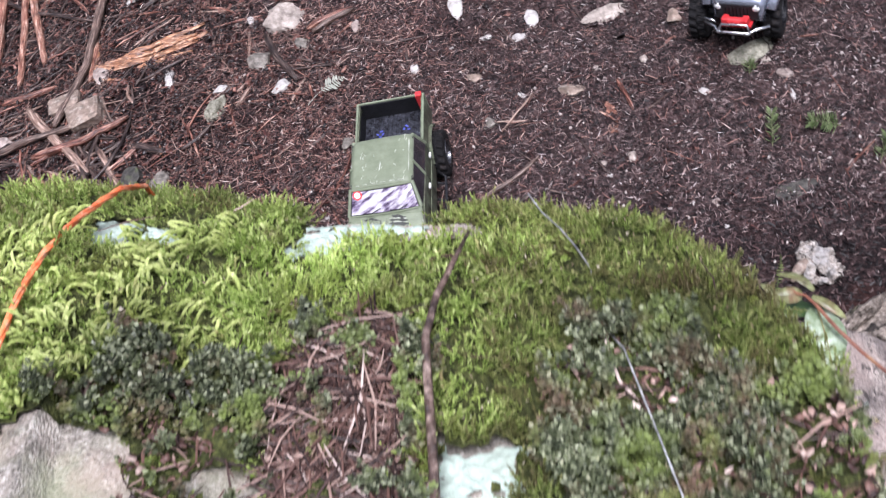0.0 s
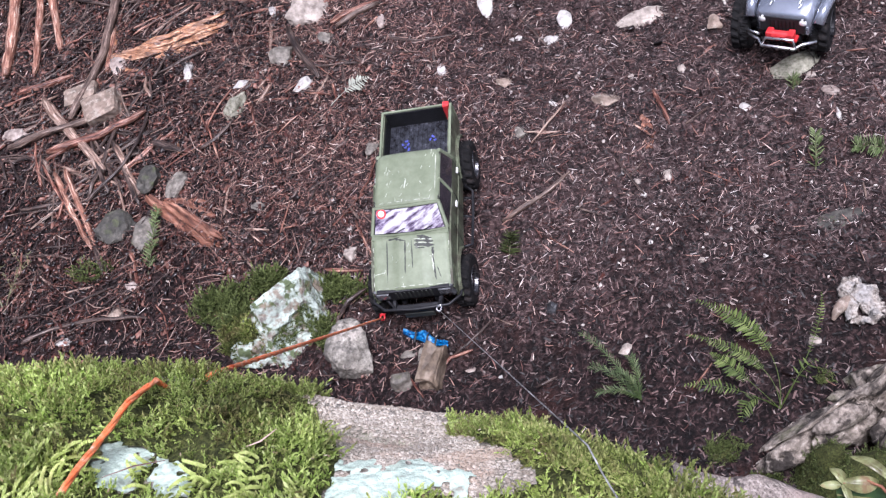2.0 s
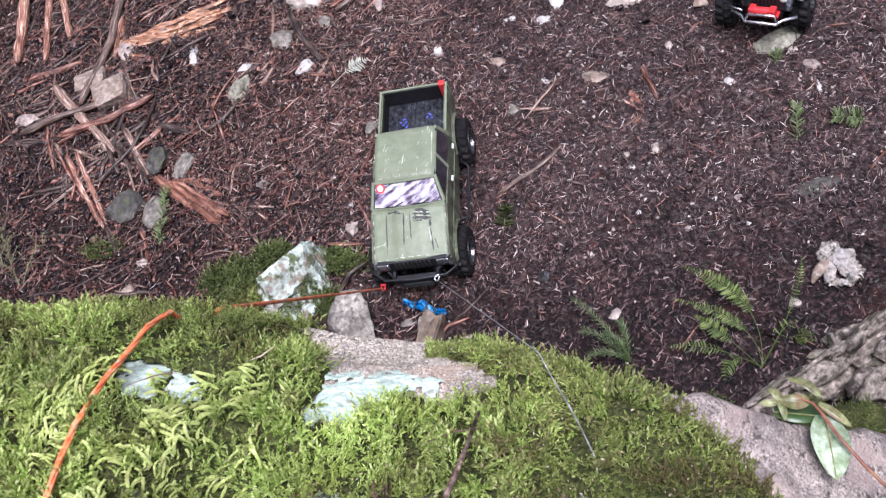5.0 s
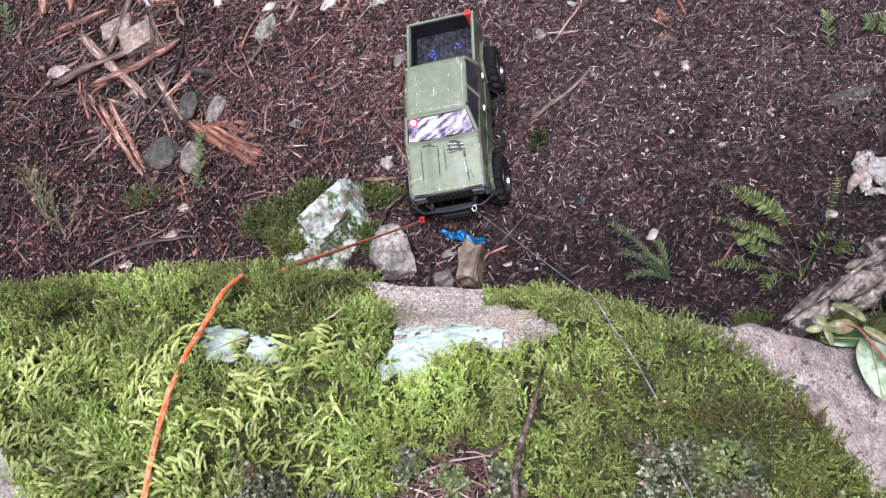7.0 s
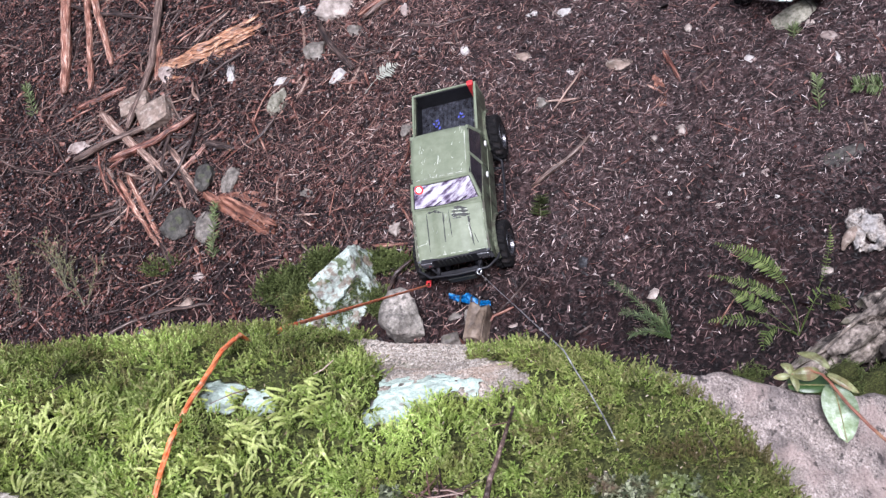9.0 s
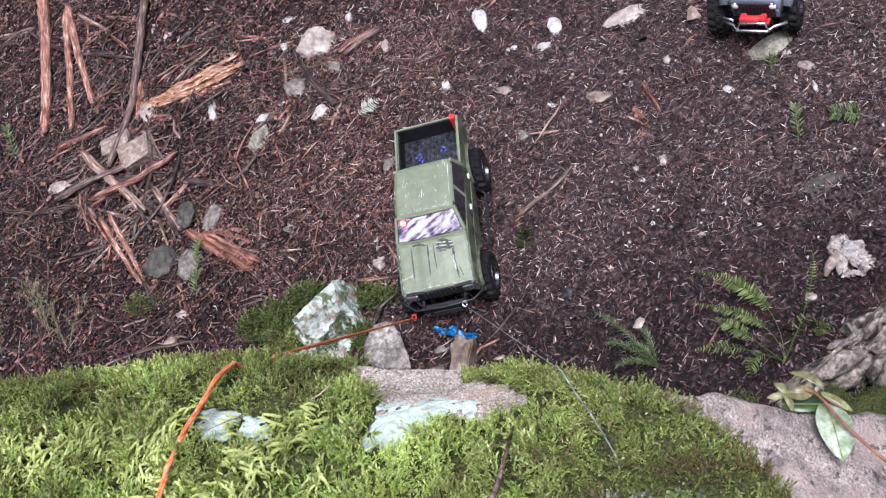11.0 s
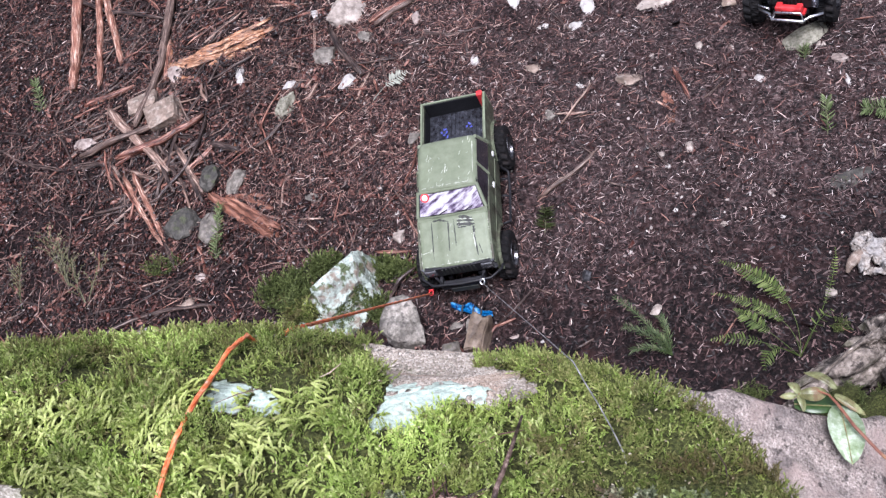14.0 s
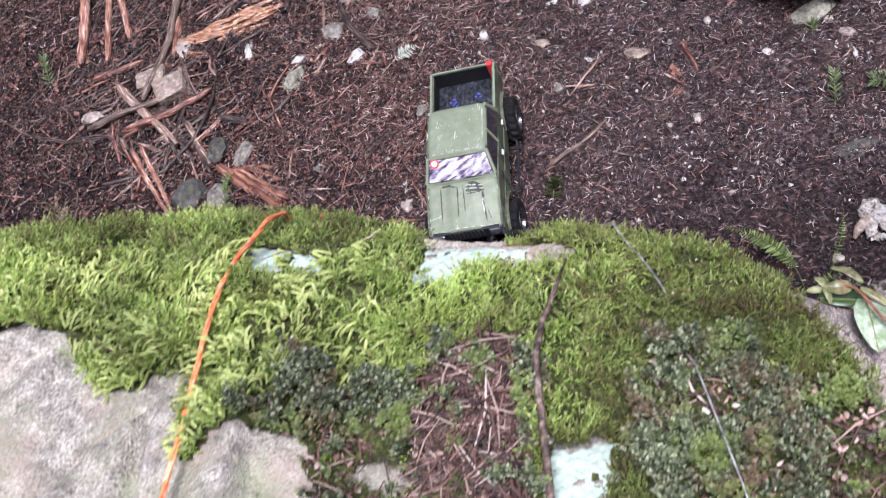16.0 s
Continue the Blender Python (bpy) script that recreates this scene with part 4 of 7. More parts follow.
    tube(bm, [(-0.0735, -0.1000, 0.1705), (-0.04, -0.1030, 0.1712), (0, -0.1038, 0.1714), (0.04, -0.1030, 0.1712), (0.0735, -0.1000, 0.1705), (0.0640, -0.0605, 0.2000), (0.03, -0.0632, 0.2004), (-0.03, -0.0632, 0.2004), (-0.0640, -0.0605, 0.2000), (-0.0735, -0.1000, 0.1705)], 0.0008, 6)
    part("screen_rim", bm, BLACKPL, car, "thin black rim round the windscreen")
    for x0, x1 in ((-0.048, -0.008), (0.012, 0.050)):
        bm = bmesh.new()
        tube(bm, [(x0, -0.1015, 0.1720), ((x0 + x1) / 2, -0.1030, 0.1725), (x1, -0.0960, 0.1755)], 0.0011, 5)
        part("wiper", bm, BLACKPL, car)
    bm = bmesh.new()
    mm = Matrix.Translation((-0.053, -0.0690, 0.1960)) @ Matrix.Rotation(radians(36), 4, "X")
    bmesh.ops.create_cone(bm, cap_ends=True, segments=24, radius1=0.0100, radius2=0.0100, depth=0.0012, matrix=mm)
    st = part("sticker", bm, RED, screen, "round red and white sticker")
    bm = bmesh.new()
    bmesh.ops.create_cone(bm, cap_ends=True, segments=20, radius1=0.0066, radius2=0.0066, depth=0.0018, matrix=mm)
    part("sticker_centre", bm, WHITE, st)
    # dark cabin inside
    bm = bmesh.new()
    box(bm, (0, -0.012, 0.115), (0.158, 0.17, 0.075), 0.004)
    part("interior", bm, BLACKPL, car)
    bm = bmesh.new()
    plate(bm, [(-0.064, 0.0745, 0.158), (0.064, 0.0745, 0.158), (0.060, 0.0695, 0.199), (-0.060, 0.0695, 0.199)], (0, -0.0015, 0))
    part("rear_window", bm, TINT, car)
    # load bed
    bm = bmesh.new()
    box(bm, (0, 0.150, 0.104), (0.146, 0.128, 0.004))
    floor = part("bed_floor", bm, BEDFLOOR, car, "wet black ribbed bed floor")
    for k in range(13):
        bm = bmesh.new()
        box(bm, (-0.062 + k * 0.0103, 0.150, 0.1072), (0.0045, 0.120, 0.0030), 0.0007)
        part("rib", bm, BEDFLOOR, floor)
    for k, (x, y) in enumerate(((-0.036, 0.150), (-0.030, 0.157), (-0.042, 0.158), (-0.034, 0.166), (0.020, 0.163), (0.026, 0.170), (0.031, 0.160), (-0.028, 0.144))):
        bm = bmesh.new()
        box(bm, (x, y, 0.1092), (0.006 + 0.002 * (k % 2), 0.004, 0.0008), 0.0002, Matrix.Rotation(k * 1.1, 4, "Z"))
        part("blue_mark", bm, BLUEPAINT, floor, "small blue paint smear")
    for sgn in (-1, 1):
        bm = bmesh.new()
        box(bm, (sgn * 0.0735, 0.150, 0.129), (0.003, 0.128, 0.048))
        part("bed_liner_wall", bm, BLACKPL, car)
        bm = bmesh.new()
        box(bm, (sgn * 0.0762, 0.150, 0.1555), (0.0050, 0.131, 0.005), 0.0015)
        part("bed_rail", bm, OLIVE, car)
    bm = bmesh.new()
    box(bm, (0, 0.0865, 0.128), (0.148, 0.003, 0.052))
    part("bed_front_wall", bm, BLACKPL, car)
    bm = bmesh.new()
    box(bm, (0, 0.2118, 0.128), (0.150, 0.002, 0.050))
    part("tailgate_liner", bm, BLACKPL, car)
    bm = bmesh.new()
    box(bm, (0, 0.2150, 0.124), (0.158, 0.0042, 0.066), 0.0012)
    part("tailgate", bm, OLIVE, car)
    bm = bmesh.new()
    box(bm, (0.0655, 0.2085, 0.134), (0.0125, 0.006, 0.056), 0.0015)
    box(bm, (0.0665, 0.2120, 0.1600), (0.0140, 0.011, 0.007), 0.0015)
    part("tail_lamp", bm, RED, car, "red tail lamp block in the bed corner")
    # nose: grille, lamps, bumper, recovery points
    bm = bmesh.new()
    box(bm, (0, -0.2130, 0.118), (0.150, 0.008, 0.034), 0.0015)
    grille = part("grille", bm, BLACKPL, car)
    for k in range(9):
        bm = bmesh.new()
        box(bm, (-0.036 + 0.009 * k, -0.2175, 0.120), (0.0030, 0.003, 0.022), 0.0006)
        part("grille_bar", bm, CHIPGROOVE, grille)
    for sgn in (-1, 1):
        bm = bmesh.new()
        box(bm, (sgn * 0.064, -0.2170, 0.121), (0.026, 0.006, 0.020), 0.002)
        part("headlamp", bm, LENS, car, "rectangular clear headlamp")
        bm = bmesh.new()
        plate(bm, [(sgn * 0.083, -0.213, 0.135), (sgn * 0.083, -0.213, 0.100), (sgn * 0.076, -0.218, 0.100), (sgn * 0.076, -0.218, 0.135)], (0, 0.006, 0))
        part("corner_lamp", bm, LENS, car)
        bm = bmesh.new()
        box(bm, (sgn * 0.048, -0.228, 0.092), (0.007, 0.024, 0.016), 0.0015)
        tube(bm, [(sgn * 0.050, -0.222, 0.094), (sgn * 0.056, -0.226, 0.114), (sgn * 0.047, -0.234, 0.102)], 0.0022, 6)
        part("bumper_mount", bm, BLACKPL, car)
    bm = bmesh.new()
    tube(bm, [(-0.092, -0.196, 0.094), (-0.090, -0.218, 0.098), (-0.066, -0.238, 0.100), (0, -0.242, 0.101), (0.066, -0.238, 0.100), (0.090, -0.218, 0.098), (0.092, -0.196, 0.094)], 0.0032, 8)
    part("bumper_tube", bm, BLACKPL, car, "black tubular bumper", True)
    bm = bmesh.new()
    box(bm, (0, -0.232, 0.084), (0.098, 0.016, 0.016), 0.003)
    part("bumper", bm, BLACKPL, car)
    bm = bmesh.new()
    box(bm, (0, -0.240, 0.074), (0.062, 0.004, 0.016), 0.001)
    part("skid_plate", bm, CHIPGROOVE, car)
    for x, y, z in ((0.048, -0.244, 0.106), (-0.078, -0.238, 0.080)):
        bm = bmesh.new()
        tube(bm, [(x + 0.005 * math.cos(a), y - 0.004 + 0.006 * math.sin(a), z + 0.002 * math.cos(2 * a)) for a in [k * math.pi / 5 for k in range(11)]], 0.0016, 6)
        tube(bm, [(x - 0.006, y + 0.003, z), (x + 0.006, y + 0.003, z)], 0.0018, 6)
        part("shackle", bm, STEEL if x > 0 else RED, car, "small bright steel shackle" if x > 0 else "small red hook", True)
    # frame, axles and wheels
    bm = bmesh.new()
    for sgn in (-1, 1):
        box(bm, (sgn * 0.035, 0.0, 0.074), (0.010, 0.42, 0.016), 0.002)
    for y in (-0.160, 0.122):
        tube(bm, [(-0.09, y, 0.052), (0.09, y, 0.052)], 0.009, 8)
        box(bm, (0.012, y, 0.052), (0.034, 0.030, 0.030), 0.006)
    part("chassis", bm, BLACKPL, car)
    add_wheels(car, wheel_meshes(0.054, 0.036, DARKRIM), [(-0.090, -0.162, 0.052, 0), (0.090, -0.162, 0.052, -3), (-0.090, 0.121, 0.052, 0), (0.090, 0.121, 0.052, 0)])
    return car


TRUCK = pose(-0.0343, 1.6681, 0.0866, 8.87, -12.21, -2.55)
pickup(TRUCK)


def crawler(m):
    car = thing("toy_crawler", m, "glossy dark grey radio-controlled crawler with a red winch and steel bumper", "toy truck")
    bm = bmesh.new()
    loops = []
    for y, hw, z0, z1 in ((-0.150, 0.050, 0.085, 0.126), (-0.145, 0.056, 0.080, 0.134), (-0.10, 0.060, 0.078, 0.142), (-0.03, 0.066, 0.076, 0.150)):
        lp = [(-hw, y, z0), (hw, y, z0), (hw, y, z1 - 0.008), (hw - 0.008, y, z1 - 0.001)]
        lp += [(hw * (1 - k / 4), y, z1 + 0.002 * (1 - (1 - k / 4) ** 2)) for k in range(1, 7)]
        lp += [(-hw + 0.008, y, z1 - 0.001), (-hw, y, z1 - 0.008)]
        loops.append(lp)
    loft(bm, loops)
    part("hood", bm, GUNMETAL, car, "", True)
    for sgn in (-1, 1):
        for x, y in ((sgn * 0.026, -0.105), (sgn * 0.030, -0.118)):
            bm = bmesh.new()
            tube(bm, [(x, y, 0.142), (x + 0.002, y - 0.010, 0.1435), (x, y - 0.018, 0.141)], 0.0016, 6)
            part("hood_latch", bm, STEEL, car)
        bm = bmesh.new()
        tube(bm, [(sgn * 0.070, -0.142, 0.110), (sgn * 0.074, -0.120, 0.128), (sgn * 0.076, -0.075, 0.131), (sgn * 0.074, -0.045, 0.112), (sgn * 0.072, -0.030, 0.085)], 0.012, 8)
        part("fender", bm, GUNMETAL, car, "", True)
        bm = bmesh.new()
        bmesh.ops.create_uvsphere(bm, u_segments=16, v_segments=8, radius=0.0085, matrix=Matrix.Translation((sgn * 0.041, -0.1505, 0.117)) @ Matrix.Diagonal((1, 0.5, 1, 1)))
        part("headlamp", bm, WHITE, car, "round white headlamp", True)
        bm = bmesh.new()
        box(bm, (sgn * 0.074, 0.105, 0.112), (0.014, 0.20, 0.06), 0.004)
        part("body_side", bm, GUNMETAL, car)
        bm = bmesh.new()
        tube(bm, [(sgn * 0.064, -0.026, 0.150), (sgn * 0.058, 0.006, 0.205), (sgn * 0.058, 0.120, 0.205), (sgn * 0.062, 0.195, 0.14)], 0.004, 8)
        part("cage_bar", bm, BLACKPL, car)
        bm = bmesh.new()
        plate(bm, [(sgn * 0.066, -0.015, 0.150), (sgn * 0.069, 0.12, 0.148), (sgn * 0.060, 0.11, 0.198), (sgn * 0.060, 0.008, 0.198)], (-sgn * 0.0015, 0, 0))
        part("side_window", bm, TINT, car)
    bm = bmesh.new()
    box(bm, (0, -0.150, 0.106), (0.094, 0.006, 0.038), 0.002)
    grille = part("grille", bm, BLACKPL, car)
    for k in range(7):
        bm = bmesh.new()
        box(bm, (-0.024 + 0.008 * k, -0.1535, 0.106), (0.003, 0.002, 0.026), 0.0006)
        part("grille_slot", bm, TYRE, grille)
    bm = bmesh.new()
    box(bm, (0, 0.105, 0.10), (0.136, 0.19, 0.05), 0.004)
    part("tub", bm, BLACKPL, car)
    bm = bmesh.new()
    loft(bm, [[(-0.060, -0.024, 0.150), (0.060, -0.024, 0.150), (0.060, -0.022, 0.152), (-0.060, -0.022, 0.152)], [(-0.054, 0.004, 0.203), (0.054, 0.004, 0.203), (0.054, 0.006, 0.205), (-0.054, 0.006, 0.205)]])
    part("windscreen", bm, TINT, car)
    bm = bmesh.new()
    box(bm, (0, 0.062, 0.208), (0.122, 0.118, 0.006), 0.002)
    part("roof", bm, GUNMETAL, car)
    # winch and bumper
    bm = bmesh.new()
    tube(bm, [(-0.016, -0.166, 0.092), (0.016, -0.166, 0.092)], 0.009, 12)
    box(bm, (-0.022, -0.166, 0.092), (0.014, 0.020, 0.020), 0.003)
    box(bm, (0.022, -0.166, 0.092), (0.014, 0.020, 0.020), 0.003)
    box(bm, (0, -0.160, 0.080), (0.066, 0.018, 0.006), 0.001)
    part("winch", bm, RED, car, "red winch with drum")
    bm = bmesh.new()
    tube(bm, [(-0.072, -0.160, 0.080), (-0.045, -0.172, 0.078), (-0.034, -0.186, 0.076), (0.034, -0.186, 0.076), (0.045, -0.172, 0.078), (0.072, -0.160, 0.080)], 0.0034, 8)
    tube(bm, [(-0.034, -0.184, 0.078), (-0.026, -0.182, 0.094), (0.030, -0.182, 0.096), (0.036, -0.184, 0.078)], 0.0028, 8)
    tube(bm, [(-0.072, -0.158, 0.088), (-0.044, -0.166, 0.087)], 0.0026, 8)
    part("bumper", bm, STEEL, car, "bent bright steel tube bumper", True)
    bm = bmesh.new()
    for sgn in (-1, 1):
        box(bm, (sgn * 0.03, 0.03, 0.070), (0.010, 0.36, 0.014), 0.002)
    for y in (-0.105, 0.185):
        tube(bm, [(-0.09, y, 0.058), (0.09, y, 0.058)], 0.009, 8)
    part("chassis", bm, BLACKPL, car)
    add_wheels(car, wheel_meshes(0.056, 0.040, BLACKPL), [(-0.100, -0.105, 0.057, 8), (0.060, -0.088, 0.060, 8), (-0.098, 0.185, 0.057, 0), (0.098, 0.185, 0.057, 0)])
    return car


CJ = (0.792, 2.051)
crawler(pose(CJ[0], CJ[1], ground(*CJ) - 0.002, 6.58, -12.5, -29.1))


# ---- stones ----
def rock_mesh(bm, w, d, h, seed, cuts=7, rough_amt=0.10, sub=3):
    rnd = random.Random(seed)
    bmesh.ops.create_icosphere(bm, subdivisions=sub, radius=1.0)
    planes = []
    for k in range(cuts):
        n = Vector((rnd.gauss(0, 1), rnd.gauss(0, 1), rnd.gauss(0, 0.8))).normalized()
        planes.append((n, rnd.uniform(0.30, 0.72)))
    for v in bm.verts:
        p = v.co.normalized()
        for n, c in planes:
            e = p.dot(n) - c
            if e > 0:
                p -= n * e * 0.80
        k = 1 + rough_amt * noise.noise(p * 2.1 + Vector((seed, 0, 0))) + 0.4 * rough_amt * noise.noise(p * 6 + Vector((0, seed, 0)))
        v.co = Vector((p.x * k * w * 0.56, p.y * k * d * 0.56, p.z * k * h * 0.60))


STONE_LABEL = {"white": "pale quartz stone half sunk in wet needles", "cream": "cream coloured stone lying on the litter", "grey": "rough grey granite stone on the forest floor", "tan": "tan blocky granite stone among broken sticks", "pink": "pinkish feldspar stone lying on the soil", "mossy": "tan stone with a thin film of green", "mossgrey": "dark green-grey stone sunk into the soil", "brown": "wet brown stone at the foot of the boulder", "dark": "small dark slate chip on the soil"}
stone_count = 0


def stone(x, y, w, d, h, tone, lift=0.22, spin=None):
    global stone_count
    stone_count += 1
    bm = bmesh.new()
    rock_mesh(bm, w * 1.22, d * 1.22, h * 1.3, stone_count * 1.7, 8, 0.22, 3 if max(w, d) > 0.03 else 2)
    if (tone == "tan" and w > 0.07) or (tone == "brown" and d > 0.08):
        # a squared block: a cube with uneven corners, worn edges and a rough face
        bm.clear()
        rc = random.Random(stone_count)
        bmesh.ops.create_cube(bm, size=1.0)
        for v in bm.verts:
            v.co = Vector([c * rc.uniform(0.80, 1.08) for c in v.co])
        bmesh.ops.bevel(bm, geom=list(bm.edges), offset=0.07, segments=1, affect="EDGES")
        bmesh.ops.subdivide_edges(bm, edges=list(bm.edges), cuts=3, use_grid_fill=True)
        for v in bm.verts:
            p = v.co + v.co.normalized() * ((0.05 if tone == "tan" else 0.20) * noise.noise(v.co * (4 if tone == "tan" else 2.4) + Vector((stone_count, 0, 0))) + (0.025 if tone == "tan" else 0.06) * noise.noise(v.co * 11))
            v.co = Vector((p.x * w * 1.02, p.y * d * 1.02, p.z * h * 1.35))
        bmesh.ops.triangulate(bm, faces=bm.faces)
        spin = 14 if tone == "tan" else -14
    rnd = random.Random(stone_count)
    ob = part("stone", bm, STONES[tone])
    rz = rnd.uniform(-8, 8) if spin is None else spin
    ob.matrix_world = Matrix.Translation((x, y, ground(x, y) + h * lift)) @ Vector((0, 0, 1)).rotation_difference(GN).to_matrix().to_4x4() @ pose(0, 0, 0, 0, 0, rz)
    return tagged(ob, STONE_LABEL[tone], "stone", "stones on the forest floor")


# ---- sticks ----
WOOD_LABEL = {"brown": "weathered grey-brown branch lying across the litter", "orange": "freshly split orange wood splinter on the litter", "peeled": "barkless orange-brown stick lying on the litter", "red": "wet red-brown piece of branch on the ground", "tan": "weathered tan branch lying among litter", "bark": "thin dark branch with wet bark on the ground"}
stick_count = 0


def stick(pts, r, tone, lift):
    global stick_count
    stick_count += 1
    rnd = random.Random(stick_count * 3)
    P = [Vector((x, y, 0)) for x, y in pts]
    fine = []
    for a, b in zip(P, P[1:]):
        n = max(3, int((b - a).length / 0.03))
        fine += [a.lerp(b, k / n) for k in range(n)]
    fine.append(P[-1])
    pt, rad = [], []
    for k, p in enumerate(fine):
        f = k / (len(fine) - 1)
        q = p + Vector((noise.noise((p.x * 16, p.y * 16, stick_count)), noise.noise((p.x * 16, p.y * 16, stick_count + 50)), 0)) * min(0.005, r * 1.2)
        q.z = ground(q.x, q.y) + r * 0.75 + lift
        pt.append(q)
        rad.append(r * (1.06 - 0.28 * f + 0.16 * noise.noise((k * 0.8, stick_count, 0))) * (0.55 if k in (0, len(fine) - 1) else 1))
    bm = bmesh.new()
    tube(bm, pt, rad, 8)
    bm.verts.ensure_lookup_table()
    fibre = bm.verts.layers.float_vector.new("grain")
    for k, v in enumerate(bm.verts):
        a = 0.7854 * (k % 8)
        v[fibre] = (r * 1.3 * math.cos(a) + stick_count * 0.37, r * 1.3 * math.sin(a), 0.10 * (k // 8) * (pt[1] - pt[0]).length)
    for v in bm.verts:
        v.co += Vector((noise.noise(v.co * 90), noise.noise(v.co * 90 + Vector((7, 0, 0))), noise.noise(v.co * 90 + Vector((0, 7, 0))))) * r * 0.22
    ob = part("stick", bm, WOODS[tone], None, "", True)
    return tagged(ob, WOOD_LABEL[tone], "stick", "sticks on the forest floor")


def splinters(name, strands, tone, label, seed):
    """A torn piece of wood: flat tapering strands that lie close together."""
    rnd = random.Random(seed)
    ox, oy = strands[0][0]
    o = Vector((ox, oy, ground(ox, oy)))
    wood = thing(name, Matrix.Translation(o), label, "wood")
    for s_, ((x0, y0), (x1, y1), w, lift) in enumerate(strands):
        bm = bmesh.new()
        n = 9
        loops = []
        dx, dy = x1 - x0, y1 - y0
        ln = math.hypot(dx, dy)
        px, py = -dy / ln, dx / ln
        for k in range(n + 1):
            f = k / n
            ww = w * (0.35 + 0.65 * math.sin(math.pi * min(1, max(0.0, 0.12 + f * 0.80)))) * (0.25 if k == n else 1) * rnd.uniform(0.85, 1.15)
            th = w * 0.75 * rnd.uniform(0.6, 1.3)
            x, y = x0 + dx * f + px * rnd.uniform(-1, 1) * w * 0.12, y0 + dy * f + py * rnd.uniform(-1, 1) * w * 0.12
            z = ground(x, y) + lift
            loops.append([(x + px * u * ww, y + py * u * ww, z + v * th) for u, v in ((1, 0), (0.6, 0.8), (0.1, 0.62), (-0.3, 1), (-1, 0.3), (-0.6, -0.3))])
        loft(bm, loops)
        fibre = bm.verts.layers.float_vector.new("grain")
        for k, v in enumerate(bm.verts):
            v[fibre] = (v.co.z + 0.3 * s_, w * 0.5 * (k % 6), 0.0022 * (k // 6))
        for v in bm.verts:
            v.co += Vector((noise.noise(v.co * 60), noise.noise(v.co * 60 + Vector((9, 0, 0))), noise.noise(v.co * 60 + Vector((0, 9, 0))))) * 0.004 - o
        part("splinter", bm, WOODS[tone], wood)
    return wood


splinters("split_branch", [((-0.93, 2.394), (-0.655, 2.432), 0.026, 0.001), ((-0.95, 2.388), (-0.64, 2.43), 0.014, 0.006), ((-0.90, 2.398), (-0.612, 2.462), 0.009, 0.014), ((-0.87, 2.376), (-0.625, 2.400), 0.012, 0.010), ((-0.84, 2.388), (-0.63, 2.425), 0.008, 0.016), ((-0.80, 2.365), (-0.64, 2.372), 0.010, 0.004), ((-0.93, 2.36), (-0.84, 2.33), 0.008, 0.003), ((-0.70, 2.405), (-0.600, 2.432), 0.008, 0.010)], "orange", "freshly torn orange splintered branch on the litter", 3)
splinters("bark_slab", [((-0.740, 1.893), (-0.545, 1.715), 0.022, 0.004), ((-0.69, 1.862), (-0.525, 1.728), 0.016, 0.010), ((-0.66, 1.870), (-0.555, 1.800), 0.010, 0.005), ((-0.65, 1.83), (-0.53, 1.705), 0.014, 0.006), ((-0.70, 1.88), (-0.58, 1.845), 0.007, 0.003)], "rot", "torn red-brown slab of rotten bark on the soil", 8)
splinters("bark_slab", [((0.419, 1.854), (0.440, 1.817), 0.007, 0.004), ((0.420, 1.829), (0.439, 1.839), 0.006, 0.003), ((0.422, 1.790), (0.441, 1.764), 0.004, 0.002), ((0.424, 1.770), (0.442, 1.786), 0.004, 0.002)], "rot", "small orange splinter of bark on the soil", 11)


stone(-0.374, 2.387, 0.104, 0.089, 0.048, "cream")
stone(0.083, 2.287, 0.032, 0.077, 0.019, "white")
stone(0.160, 2.161, 0.026, 0.019, 0.010, "white")
stone(0.270, 2.189, 0.031, 0.045, 0.019, "white")
stone(0.238, 2.133, 0.033, 0.026, 0.014, "white")
stone(-0.363, 2.145, 0.052, 0.047, 0.025, "white")
stone(-0.017, 2.117, 0.021, 0.034, 0.013, "white")
stone(-0.474, 2.435, 0.032, 0.030, 0.016, "white")
stone(-0.514, 2.433, 0.030, 0.021, 0.011, "cream")
stone(-0.693, 2.282, 0.029, 0.054, 0.018, "white")
stone(-0.540, 2.201, 0.036, 0.026, 0.014, "white")
stone(-0.540, 2.112, 0.042, 0.080, 0.030, "mossy", 0.22, -30)
stone(-0.911, 2.363, 0.043, 0.055, 0.026, "pink")
stone(-0.994, 2.276, 0.090, 0.062, 0.033, "tan")
stone(-0.919, 2.209, 0.096, 0.088, 0.048, "tan")
stone(-0.740, 1.952, 0.059, 0.081, 0.035, "mossgrey")
stone(-0.672, 1.921, 0.052, 0.067, 0.031, "grey")
stone(-0.813, 1.809, 0.079, 0.093, 0.048, "mossgrey")
stone(-0.723, 1.793, 0.064, 0.079, 0.038, "grey")
stone(-1.174, 2.175, 0.066, 0.037, 0.020, "pink")
stone(-0.215, 1.630, 0.027, 0.041, 0.016, "cream")
stone(0.345, 1.309, 0.026, 0.020, 0.012, "cream")
stone(0.632, 1.827, 0.024, 0.019, 0.010, "white")
stone(0.463, 1.696, 0.021, 0.028, 0.013, "cream")
stone(0.400, 1.688, 0.017, 0.016, 0.009, "cream")
stone(0.409, 1.658, 0.013, 0.013, 0.007, "white")
stone(0.596, 2.082, 0.035, 0.045, 0.021, "tan")
stone(0.521, 1.969, 0.020, 0.020, 0.011, "cream")
stone(0.586, 1.937, 0.013, 0.020, 0.008, "cream")
stone(-0.767, 1.580, 0.038, 0.033, 0.018, "tan")
